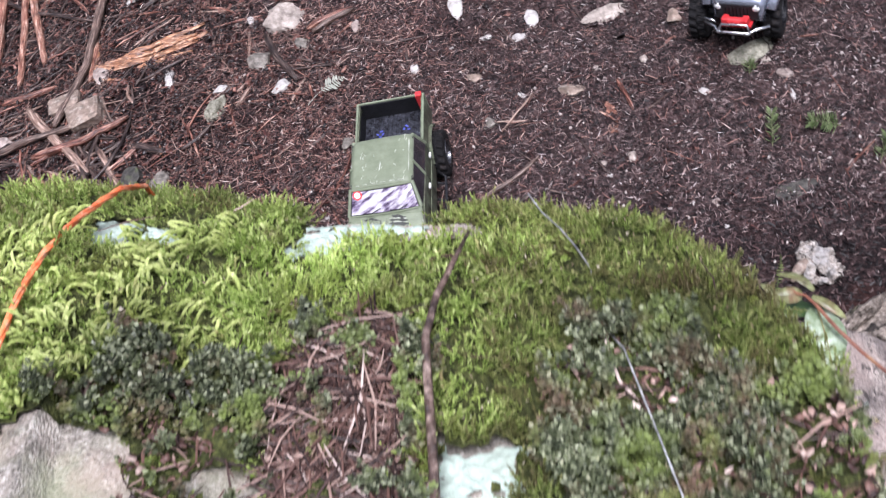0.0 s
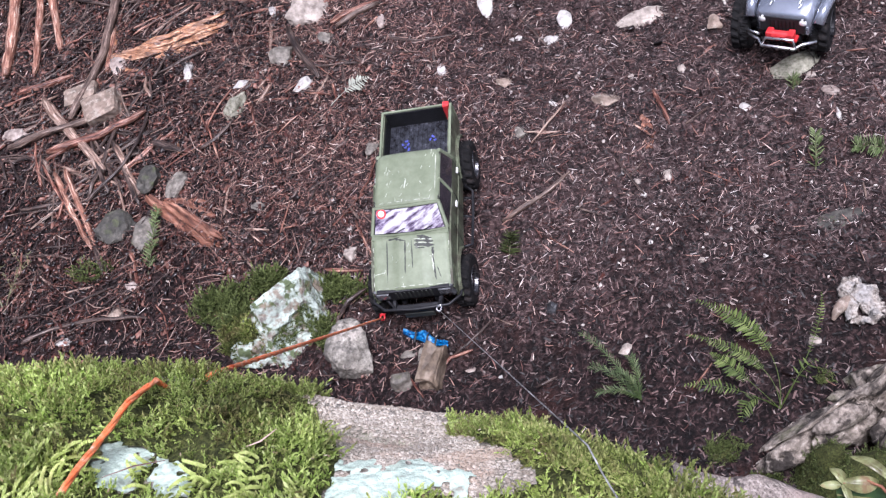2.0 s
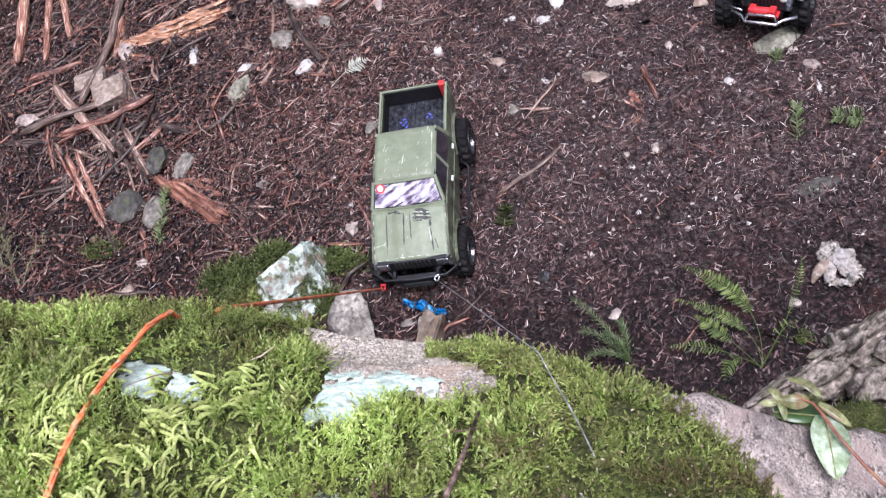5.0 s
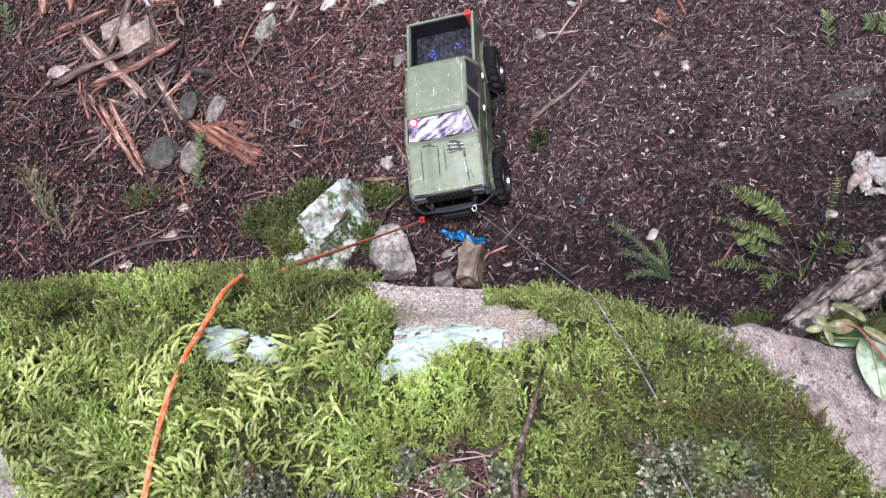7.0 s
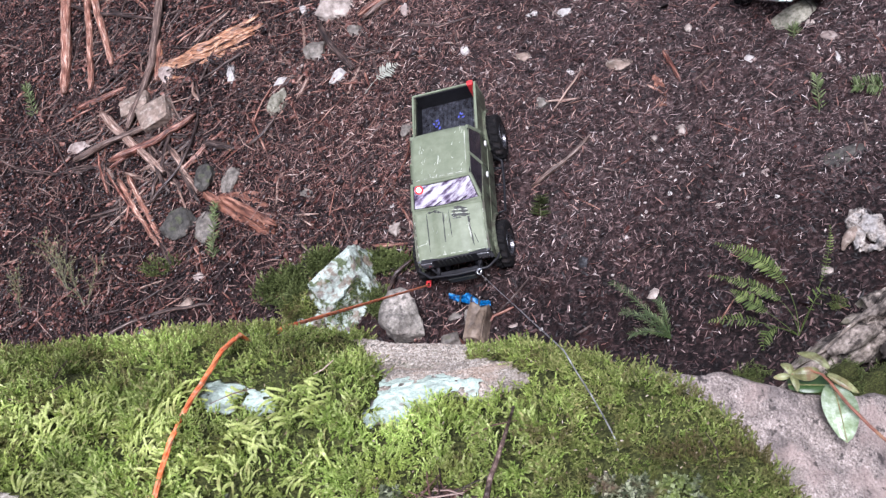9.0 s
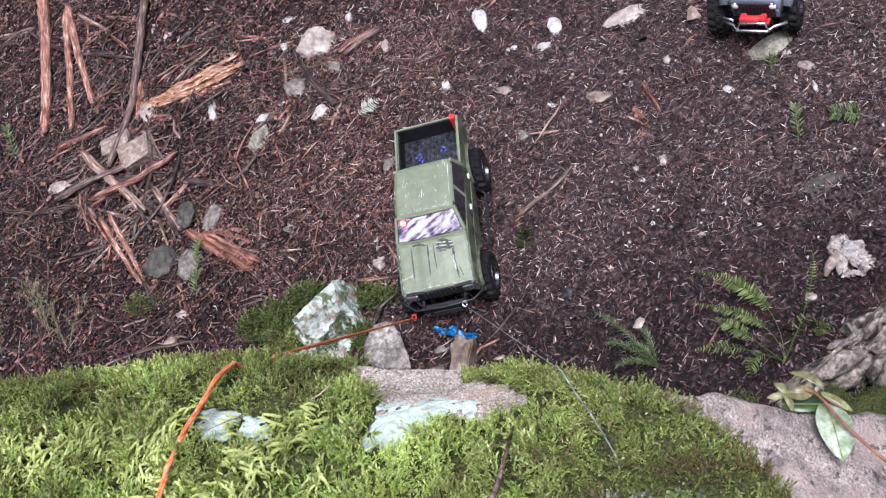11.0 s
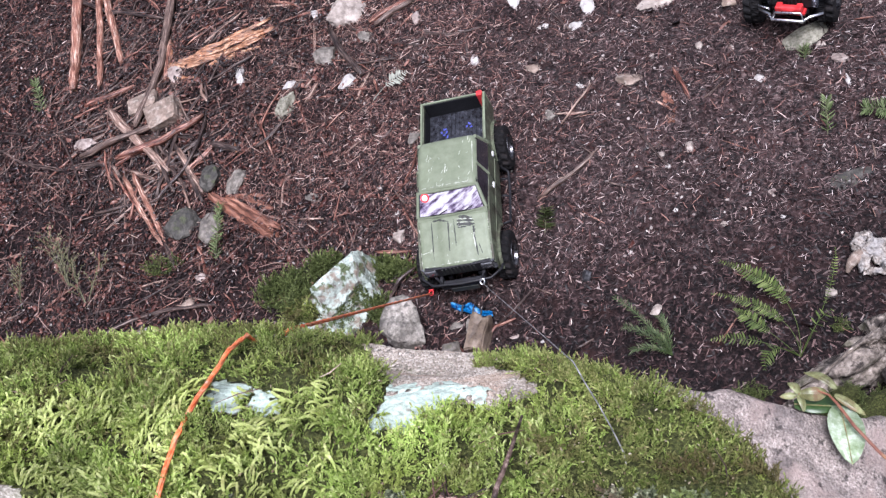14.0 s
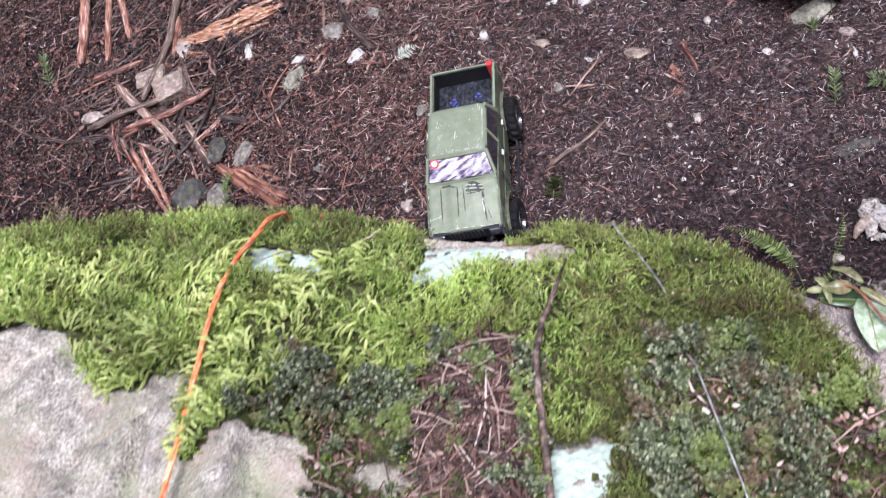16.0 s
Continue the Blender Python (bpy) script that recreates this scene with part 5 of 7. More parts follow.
stone(-0.743, 1.648, 0.036, 0.028, 0.015, "pink")
stone(-0.438, 2.278, 0.069, 0.070, 0.038, "grey")
stone(-0.182, 1.906, 0.032, 0.042, 0.019, "grey")
stone(0.125, 2.033, 0.032, 0.027, 0.014, "tan")
stone(0.161, 1.874, 0.031, 0.029, 0.015, "grey")
stone(0.239, 1.939, 0.016, 0.012, 0.007, "white")
stone(0.508, 1.479, 0.014, 0.012, 0.007, "cream")
stone(-0.281, 2.461, 0.032, 0.030, 0.016, "white")
stone(-0.863, 2.641, 0.027, 0.026, 0.014, "white")
stone(-0.321, 2.290, 0.036, 0.043, 0.021, "grey")
stone(-0.446, 1.803, 0.032, 0.027, 0.015, "grey")
stone(-0.052, 2.127, 0.017, 0.021, 0.010, "cream")
stone(-0.173, 2.299, 0.026, 0.036, 0.016, "pink")
stone(-0.266, 1.788, 0.020, 0.018, 0.009, "white")
stone(0.765, 1.879, 0.022, 0.015, 0.008, "cream")
stone(0.210, 1.421, 0.028, 0.033, 0.017, "dark")
stone(0.676, 1.272, 0.022, 0.027, 0.014, "cream")
stone(0.411, 1.540, 0.011, 0.010, 0.005, "white")
stone(0.614, 1.525, 0.021, 0.016, 0.008, "pink")
stone(0.801, 1.826, 0.033, 0.028, 0.015, "pink")
stone(-0.893, 1.521, 0.041, 0.021, 0.011, "white")
stone(0.447, 2.145, 0.150, 0.046, 0.020, "cream")
stone(0.760, 1.522, 0.080, 0.044, 0.007, "mossgrey")
stone(0.752, 1.922, 0.108, 0.070, 0.016, "mossy")
stone(0.350, 1.912, 0.060, 0.042, 0.018, "tan")
stone(-0.095, 1.300, 0.055, 0.051, 0.028, "grey")
stone(-0.028, 1.323, 0.046, 0.086, 0.050, "brown")
stone(-0.081, 1.369, 0.033, 0.018, 0.010, "grey")
stone(-0.055, 1.355, 0.016, 0.038, 0.010, "grey")
stone(0.805, 1.767, 0.012, 0.032, 0.006, "white")
stone(-0.222, 1.700, 0.014, 0.016, 0.007, "white")
stone(-0.923, 2.706, 0.016, 0.034, 0.008, "white")
stone(-0.872, 2.652, 0.020, 0.018, 0.009, "white")
stone(-0.641, 2.483, 0.024, 0.018, 0.009, "white")
stone(-0.572, 2.513, 0.016, 0.012, 0.006, "cream")
stone(-0.465, 2.539, 0.034, 0.016, 0.008, "white")
stone(-0.557, 2.600, 0.014, 0.012, 0.006, "white")
stone(0.023, 2.188, 0.008, 0.010, 0.004, "white")
stone(0.075, 2.147, 0.010, 0.008, 0.004, "white")
stone(0.232, 1.947, 0.012, 0.016, 0.006, "white")
stone(0.133, 1.949, 0.011, 0.008, 0.004, "cream")
stone(0.410, 1.975, 0.012, 0.016, 0.006, "cream")
stone(0.293, 2.005, 0.016, 0.012, 0.006, "pink")
stone(0.646, 1.798, 0.010, 0.008, 0.004, "white")
stone(0.621, 1.464, 0.010, 0.010, 0.005, "white")
stone(0.565, 1.536, 0.010, 0.010, 0.005, "white")
stone(0.244, 1.281, 0.010, 0.010, 0.005, "white")
stone(0.046, 1.315, 0.018, 0.012, 0.006, "pink")
stone(0.107, 1.292, 0.008, 0.008, 0.004, "white")
stick([(-1.363, 3.028), (-1.309, 2.786), (-1.277, 2.591), (-1.258, 2.405)], 0.0188, "peeled", 0.004)
stick([(-1.257, 2.917), (-1.220, 2.712), (-1.162, 2.390)], 0.0125, "peeled", 0.004)
stick([(-1.255, 2.942), (-1.200, 2.753), (-1.103, 2.470)], 0.0136, "peeled", 0.003)
stick([(-0.956, 2.845), (-0.954, 2.679), (-0.955, 2.396), (-1.011, 2.190)], 0.0136, "brown", 0.014)
stick([(-0.941, 2.498), (-0.940, 2.351)], 0.0093, "peeled", 0.004)
stick([(-1.197, 2.320), (-1.130, 2.334), (-1.041, 2.356)], 0.0102, "red", 0.003)
stick([(-1.109, 2.282), (-1.033, 2.176), (-0.903, 2.031)], 0.0125, "tan", 0.006)
stick([(-1.170, 2.120), (-1.045, 2.156), (-0.878, 2.181)], 0.0098, "brown", 0.018)
stick([(-1.053, 2.086), (-0.920, 2.112), (-0.845, 2.141), (-0.794, 2.172)], 0.0111, "red", 0.012)
stick([(-1.022, 2.024), (-0.941, 1.885), (-0.870, 1.772)], 0.0086, "peeled", 0.003)
stick([(-0.993, 2.027), (-0.919, 1.889), (-0.861, 1.778)], 0.0085, "peeled", 0.003)
stick([(-0.864, 1.779), (-0.822, 1.692)], 0.0087, "bark", 0.001)
stick([(-0.878, 2.102), (-0.826, 2.000), (-0.760, 1.874)], 0.0085, "bark", 0.005)
stick([(-0.310, 2.338), (-0.251, 2.361), (-0.185, 2.376)], 0.0098, "red", 0.004)
stick([(-0.381, 2.362), (-0.306, 2.282), (-0.225, 2.184)], 0.0046, "bark", 0.003)
stick([(-0.467, 2.362), (-0.424, 2.255)], 0.0046, "bark", 0.003)
stick([(0.118, 1.640), (0.194, 1.689), (0.262, 1.738)], 0.0056, "brown", 0.004)
stick([(-0.278, 1.603), (-0.187, 1.584)], 0.0057, "red", 0.002)
stick([(-0.277, 1.919), (-0.209, 1.970)], 0.0047, "bark", 0.002)
stick([(0.453, 1.916), (0.465, 1.873), (0.477, 1.820)], 0.0058, "red", 0.002)
stick([(0.405, 1.840), (0.443, 1.793)], 0.0031, "peeled", 0.001)
stick([(0.310, 1.637), (0.352, 1.664)], 0.0024, "red", 0.001)
stick([(0.215, 1.584), (0.260, 1.542)], 0.0024, "red", 0.001)
stick([(-0.998, 1.530), (-0.9715, 1.5449), (-0.9296, 1.5595), (-0.8712, 1.5636), (-0.8029, 1.5658), (-0.6865, 1.5501)], 0.0060, "bark", 0.006)
stick([(-0.1743, 1.5297), (-0.2139, 1.5003), (-0.233, 1.4631), (-0.2383, 1.4042), (-0.2325, 1.345)], 0.0042, "bark", 0.022)
stick([(-0.171, 2.254), (-0.068, 2.209), (0.016, 2.209)], 0.0036, "bark", 0.003)
stick([(-0.537, 2.170), (-0.481, 2.212)], 0.0052, "bark", 0.003)
stick([(-0.491, 2.168), (-0.444, 2.222)], 0.0052, "tan", 0.002)
stick([(0.595, 1.765), (0.709, 1.784)], 0.0019, "bark", 0.001)
stick([(-1.269, 2.231), (-1.164, 2.226), (-1.050, 2.248)], 0.0042, "bark", 0.004)
stick([(-1.180, 2.724), (-0.970, 2.598), (-0.830, 2.597)], 0.0046, "bark", 0.004)
stick([(-0.804, 2.449), (-0.743, 2.485)], 0.0041, "bark", 0.002)
stick([(-0.858, 2.289), (-0.808, 2.377), (-0.760, 2.490)], 0.0040, "bark", 0.006)
stick([(-0.806, 2.189), (-0.768, 2.023)], 0.0039, "bark", 0.004)
stick([(-1.235, 2.107), (-1.062, 2.088), (-0.963, 2.084)], 0.0049, "bark", 0.003)
stick([(-0.963, 2.159), (-0.828, 1.974)], 0.0063, "bark", 0.004)
stick([(-0.436, 1.714), (-0.389, 1.655)], 0.0040, "tan", 0.001)
stick([(-0.161, 2.059), (-0.130, 1.999)], 0.0028, "bark", 0.001)
stick([(-0.241, 2.207), (-0.165, 2.150)], 0.0036, "bark", 0.002)
stick([(-1.112, 1.784), (-1.002, 1.780), (-0.871, 1.740)], 0.0030, "bark", 0.003)
stick([(-0.605, 2.446), (-0.445, 2.452)], 0.0040, "red", 0.003)
stick([(-0.685, 2.226), (-0.563, 2.139)], 0.0038, "bark", 0.003)
stick([(0.433, 2.046), (0.362, 2.226)], 0.0020, "bark", 0.002)
stick([(0.175, 2.215), (0.205, 2.165), (0.238, 2.100)], 0.0036, "bark", 0.002)
stick([(-0.037, 1.283), (0.005, 1.344), (0.053, 1.357)], 0.0043, "red", 0.003)
stick([(0.012, 1.353), (0.100, 1.421)], 0.0031, "bark", 0.003)
stick([(-1.400, 2.889), (-1.317, 2.799), (-1.230, 2.732), (-1.149, 2.684), (-1.036, 2.644)], 0.0041, "bark", 0.012)
stick([(-1.513, 2.913), (-1.441, 2.900), (-1.377, 2.897)], 0.0052, "tan", 0.004)
stick([(-1.206, 2.882), (-1.140, 2.810), (-1.081, 2.753)], 0.0069, "tan", 0.004)
stick([(-1.075, 2.739), (-1.006, 2.658)], 0.0057, "red", 0.003)
stick([(-1.166, 2.733), (-1.120, 2.769)], 0.0058, "tan", 0.003)
stick([(-1.100, 2.824), (-0.951, 2.758)], 0.0029, "tan", 0.004)
stick([(-0.934, 2.492), (-0.931, 2.417)], 0.0053, "orange", 0.004)
stick([(-0.645, 2.533), (-0.517, 2.494)], 0.0026, "tan", 0.003)
stick([(-0.830, 2.598), (-0.774, 2.648)], 0.0054, "bark", 0.004)
stick([(-0.847, 2.424), (-0.794, 2.483), (-0.715, 2.541)], 0.0022, "bark", 0.006)
stick([(-0.816, 2.442), (-0.770, 2.493), (-0.695, 2.483)], 0.0022, "bark", 0.006)
stick([(-0.585, 2.401), (-0.570, 2.348), (-0.540, 2.299), (-0.507, 2.241)], 0.0025, "tan", 0.004)
stick([(-0.478, 2.388), (-0.472, 2.274)], 0.0033, "tan", 0.003)
stick([(-0.452, 2.176), (-0.488, 2.119)], 0.0039, "tan", 0.003)
stick([(-0.802, 2.294), (-0.787, 2.215), (-0.789, 2.153), (-0.800, 2.095)], 0.0034, "bark", 0.006)
stick([(-1.386, 2.270), (-1.249, 2.244), (-1.166, 2.262), (-1.125, 2.276)], 0.0027, "bark", 0.005)
stick([(-1.367, 2.311), (-1.275, 2.290), (-1.192, 2.318)], 0.0023, "bark", 0.008)
stick([(-1.103, 2.271), (-1.028, 2.182), (-0.950, 2.090), (-0.877, 2.003)], 0.0114, "tan", 0.008)
stick([(-0.872, 2.091), (-0.831, 2.018), (-0.767, 1.907)], 0.0090, "tan", 0.004)
stick([(-0.914, 2.053), (-0.861, 2.002), (-0.814, 1.921)], 0.0065, "bark", 0.004)
stick([(-0.905, 1.908), (-0.871, 1.955), (-0.830, 2.000), (-0.797, 2.066), (-0.782, 2.157)], 0.0048, "bark", 0.016)
stick([(-1.009, 2.044), (-0.914, 1.986)], 0.0050, "tan", 0.006)
stick([(-1.366, 2.165), (-1.251, 2.107), (-1.147, 2.087), (-1.064, 2.087)], 0.0036, "bark", 0.006)
stick([(-0.684, 2.050), (-0.673, 2.000)], 0.0039, "orange", 0.003)
stick([(-0.767, 1.750), (-0.741, 1.697), (-0.720, 1.625)], 0.0060, "red", 0.003)
stick([(-1.350, 2.084), (-1.218, 2.061), (-1.124, 2.050)], 0.0027, "bark", 0.004)
stick([(-0.974, 1.871), (-0.959, 1.788)], 0.0032, "bark", 0.004)
stick([(-0.879, 1.958), (-0.860, 1.886)], 0.0024, "bark", 0.004)
stick([(-1.075, 1.781), (-0.991, 1.797), (-0.922, 1.793)], 0.0024, "bark", 0.004)
stick([(-0.460, 1.730), (-0.425, 1.697)], 0.0029, "tan", 0.002)
stick([(-1.053, 2.250), (-0.969, 2.176)], 0.0026, "tan", 0.003)
stick([(-0.879, 2.326), (-0.827, 2.340)], 0.0043, "red", 0.003)
stick([(-0.952, 2.348), (-0.947, 2.413)], 0.0052, "red", 0.003)
stick([(-1.139, 2.366), (-1.055, 2.384), (-0.984, 2.369)], 0.0027, "bark", 0.006)
stick([(-0.601, 2.566), (-0.601, 2.486), (-0.580, 2.390)], 0.0022, "bark", 0.006)
stick([(-0.440, 2.262), (-0.476, 2.221), (-0.505, 2.187)], 0.0020, "bark", 0.006)
stick([(-0.775, 1.614), (-0.698, 1.626), (-0.639, 1.675)], 0.0022, "bark", 0.003)
stick([(-0.592, 1.953), (-0.513, 1.981), (-0.432, 1.955)], 0.0023, "bark", 0.003)
stick([(-0.670, 2.128), (-0.603, 2.134)], 0.0024, "bark", 0.003)
stick([(-0.403, 2.074), (-0.307, 2.078)], 0.0023, "bark", 0.003)
stick([(-0.785, 1.887), (-0.685, 1.865)], 0.0023, "bark", 0.003)
stick([(-0.567, 1.787), (-0.456, 1.721)], 0.0022, "bark", 0.003)
stick([(-1.118, 1.703), (-0.984, 1.719)], 0.0024, "bark", 0.003)
stick([(-1.276, 1.997), (-1.154, 1.924)], 0.0026, "bark", 0.003)
stick([(-1.340, 2.131), (-1.216, 2.074)], 0.0027, "bark", 0.003)
stick([(-0.429, 2.353), (-0.380, 2.250), (-0.322, 2.150)], 0.0105, "bark", 0.006)
stick([(-0.295, 2.321), (-0.241, 2.347), (-0.183, 2.373)], 0.0085, "brown", 0.005)
stick([(-0.251, 2.247), (-0.210, 2.221), (-0.147, 2.199), (-0.056, 2.174)], 0.0030, "bark", 0.004)
stick([(-0.371, 2.205), (-0.306, 2.191), (-0.225, 2.176)], 0.0034, "bark", 0.008)
stick([(-0.327, 2.238), (-0.274, 2.202), (-0.225, 2.174)], 0.0038, "bark", 0.006)
stick([(-0.484, 2.118), (-0.448, 2.176)], 0.0058, "tan", 0.004)
stick([(-0.338, 2.074), (-0.304, 2.157)], 0.0058, "tan", 0.003)
stick([(-0.295, 2.144), (-0.273, 2.075)], 0.0045, "red", 0.003)
stick([(-0.268, 2.177), (-0.254, 2.104)], 0.0048, "bark", 0.003)
stick([(-0.476, 2.393), (-0.467, 2.265)], 0.0042, "tan", 0.004)
stick([(-0.641, 2.525), (-0.569, 2.505), (-0.497, 2.485)], 0.0036, "tan", 0.004)
stick([(-1.200, 2.872), (-1.142, 2.813), (-1.087, 2.752)], 0.0066, "tan", 0.006)
stick([(-1.071, 2.736), (-1.003, 2.649)], 0.0056, "red", 0.004)
stick([(-1.096, 2.816), (-1.016, 2.778), (-0.946, 2.749)], 0.0036, "red", 0.004)
stick([(-1.157, 2.723), (-1.113, 2.753)], 0.0046, "red", 0.004)
stick([(-1.163, 2.717), (-1.085, 2.658)], 0.0030, "red", 0.004)
stick([(-0.827, 2.600), (-0.774, 2.627)], 0.0062, "bark", 0.004)
stick([(-0.762, 2.587), (-0.683, 2.610)], 0.0064, "brown", 0.004)
stick([(-0.831, 2.444), (-0.775, 2.486), (-0.715, 2.530)], 0.0028, "tan", 0.006)
stick([(-1.003, 2.034), (-0.959, 2.009), (-0.908, 1.980)], 0.0042, "brown", 0.004)
stick([(-0.760, 2.063), (-0.713, 2.039), (-0.670, 2.015)], 0.0110, "bark", 0.000)
stick([(-1.503, 2.894), (-1.437, 2.885), (-1.368, 2.885)], 0.0050, "brown", 0.006)
stick([(-1.381, 2.870), (-1.290, 2.772), (-1.197, 2.705), (-1.038, 2.633), (-0.965, 2.591)], 0.0052, "bark", 0.010)
stick([(-1.053, 1.605), (-0.932, 1.605), (-0.836, 1.639), (-0.752, 1.659)], 0.0030, "bark", 0.006)

# ---- stones of more shape near the pickup ----
def big_stone(name, x, y, z, w, d, h, seed, material, label, turn=(0, 0, 0), cuts=9):
    bm = bmesh.new()
    rock_mesh(bm, w * 1.1, d * 1.1, h * 1.1, seed, cuts, 0.16 if cuts > 3 else 0.08, 5 if w > 0.2 else 4)
    for v in bm.verts:
        ridge = abs(noise.noise(Vector((v.co.x * 9 + v.co.y * 7, v.co.y * 22, v.co.z * 16)))) if w > 0.2 else 0.3
        v.co += v.co.normalized() * ((0.016 if w > 0.2 else 0.006) * noise.noise(Vector((v.co.x * 14, v.co.y * 40, v.co.z * 30))) + 0.005 * noise.noise(v.co * 70) - 0.055 * max(0.0, 0.16 - ridge) / 0.16 * (1 if w > 0.2 else 0))
    ob = part(name, bm, material, None, "", True)
    ob.matrix_world = pose(x, y, z, *turn)
    return tagged(ob, label, "stone")


big_stone("stone", -0.196, 1.362, ground(-0.196, 1.362) + 0.040, 0.088, 0.124, 0.100, 26.0, STONES["banded"], "egg-shaped grey granite stone in front of the pickup", (35, -8, 4), 6)


def spire():
    """The pointed lichen-covered stone beside the pickup's nose: flat broken faces that meet in a slanting ridge."""
    bm = bmesh.new()
    bmesh.ops.create_icosphere(bm, subdivisions=5, radius=1.0)
    faces = [(Vector(n).normalized(), c) for n, c in (((-0.75, 0.45, 0.62), 0.42), ((0.72, -0.42, 0.50), 0.36), ((-0.25, -0.95, 0.35), 0.62), ((0.85, 0.50, 0.30), 0.46), ((-0.95, -0.10, -0.1), 0.60), ((0.15, 0.90, 0.30), 0.72), ((0.30, -0.25, 0.95), 0.66))]
    for v in bm.verts:
        p = v.co.normalized() * 1.25
        for n, c in faces:
            e = p.dot(n) - c
            if e > 0:
                p -= n * e
        p += v.co.normalized() * (0.05 * noise.noise(v.co * 3) + 0.035 * noise.noise(v.co * 8) + 0.02 * noise.noise(v.co * 20))
        x, y, z = p.x * (0.85 - 0.30 * p.y) + 0.40 * p.y, p.y, p.z
        v.co = Vector((x * 0.122, y * 0.122, z * 0.112))
    # a mossy hollow in the face below the ridge
    hollow = []
    for v in bm.verts:
        a, b = Vector((0.034, -0.022, 0.012)), Vector((0.000, -0.085, 0.000))
        f = min(1.0, max(0.0, (v.co - a).dot(b - a) / (b - a).length_squared))
        d = (v.co - a.lerp(b, f)).length + 0.014 * noise.noise(v.co * 50)
        k = smooth01((0.031 - d) / 0.012)
        if k > 0:
            v.co += Vector((-0.62, 0.50, -0.5)) * 0.013 * k
            if k > 0.35:
                hollow.append(v.co.copy())
    place = pose(-0.328, 1.490, ground(-0.328, 1.490) + 0.030, 0, -10, -8)
    rr = random.Random(8)
    tufts = [place @ (p + Vector((rr.gauss(0, 0.001), rr.gauss(0, 0.001), 0))) for p in hollow for k in range(3)]
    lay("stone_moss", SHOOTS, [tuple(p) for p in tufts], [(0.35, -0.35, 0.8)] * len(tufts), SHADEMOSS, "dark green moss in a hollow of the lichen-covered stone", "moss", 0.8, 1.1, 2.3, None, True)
    ob = part("stone", bm, LICHENSTONE)
    ob.matrix_world = place
    return tagged(ob, "pointed stone crusted with pale mint lichen and moss", "stone")


big_stone("stone", -0.395, 1.425, ground(-0.40, 1.42) + 0.012, 0.15, 0.08, 0.07, 33.0, LICHENSTONE, "low stone with pale lichen below the moss", (0, -14, 12))


def gnarl():
    """A bleached root stump: thick gnarled limbs that curl round a hollow, with one brown side root."""
    o = Vector((0.765, 1.33, ground(0.765, 1.33)))
    bm = bmesh.new()
    limbs = ((((-0.024, -0.034, 0.012), (-0.024, 0.008, 0.020), (-0.027, 0.040, 0.020), (-0.006, 0.050, 0.016), (0.010, 0.034, 0.014)), (0.010, 0.013, 0.014, 0.012, 0.005)), (((-0.020, 0.012, 0.018), (0.004, 0.022, 0.024), (0.022, 0.002, 0.022), (0.026, -0.030, 0.016), (0.022, -0.046, 0.008)), (0.011, 0.014, 0.014, 0.016, 0.007)), (((-0.026, -0.032, 0.010), (-0.008, -0.040, 0.012), (0.012, -0.042, 0.012), (0.024, -0.034, 0.012)), (0.006, 0.007, 0.009, 0.010)), (((-0.022, 0.020, 0.016), (0.000, 0.004, 0.020), (0.016, -0.016, 0.016), (0.030, -0.022, 0.010)), (0.010, 0.011, 0.013, 0.008)), (((0.004, 0.024, 0.020), (0.022, 0.030, 0.014), (0.032, 0.012, 0.010)), (0.009, 0.008, 0.004)))
    for pts, radii in limbs:
        fine, rad = [], []
        for k in range(len(pts) - 1):
            a, b = Vector(pts[k]), Vector(pts[k + 1])
            for q in range(6):
                fine.append(a.lerp(b, q / 6))
                rad.append((radii[k] + (radii[k + 1] - radii[k]) * q / 6) * (1 + 0.18 * math.sin(3.1 * (k * 6 + q))))
        tube(bm, fine, rad, 14)
    for v in bm.verts:
        c = v.co.copy()
        v.co += Vector((noise.noise(c * 55), noise.noise(c * 55 + Vector((7, 0, 0))), noise.noise(c * 55 + Vector((0, 7, 0))))) * 0.009 + Vector((noise.noise(c * 130), noise.noise(c * 130 + Vector((3, 0, 0))), noise.noise(c * 140))) * 0.006
        v.co.z += 0.2508 * v.co.x + 0.1082 * v.co.y
    ob = part("root_knot", bm, BLEACHED, None, "", True)
    ob.matrix_world = Matrix.Translation(o) @ Matrix.Diagonal((0.88, 0.88, 0.80, 1))
    tagged(ob, "bleached knotted root lump lying on the soil", "root")
    bm = bmesh.new()
    tube(bm, [(-0.018, 0.008, 0.014), (-0.034, -0.002, 0.011), (-0.046, -0.011, 0.007), (-0.055, -0.021, 0.001), (-0.060, -0.032, -0.006)], [0.013, 0.013, 0.011, 0.008, 0.004], 12)
    for v in bm.verts:
        v.co += v.co.normalized() * 0.005 * noise.noise(v.co * 70)
    part("side_root", bm, STONES["tan"], ob, "", True)


gnarl()
big_stone("boulder", 0.740, 1.150, ground(0.740, 1.150) + 0.004, 0.36, 0.15, 0.16, 45.0, ROUGHROCK, "ridged grey rock with lichen beside the fern", (0, -16, 24), 7)
big_stone("boulder", 0.885, 1.09, ground(0.885, 1.09) + 0.005, 0.30, 0.22, 0.26, 47.0, ROUGHROCK, "grey rock leaning against the granite slab", (0, -14, 30), 7)


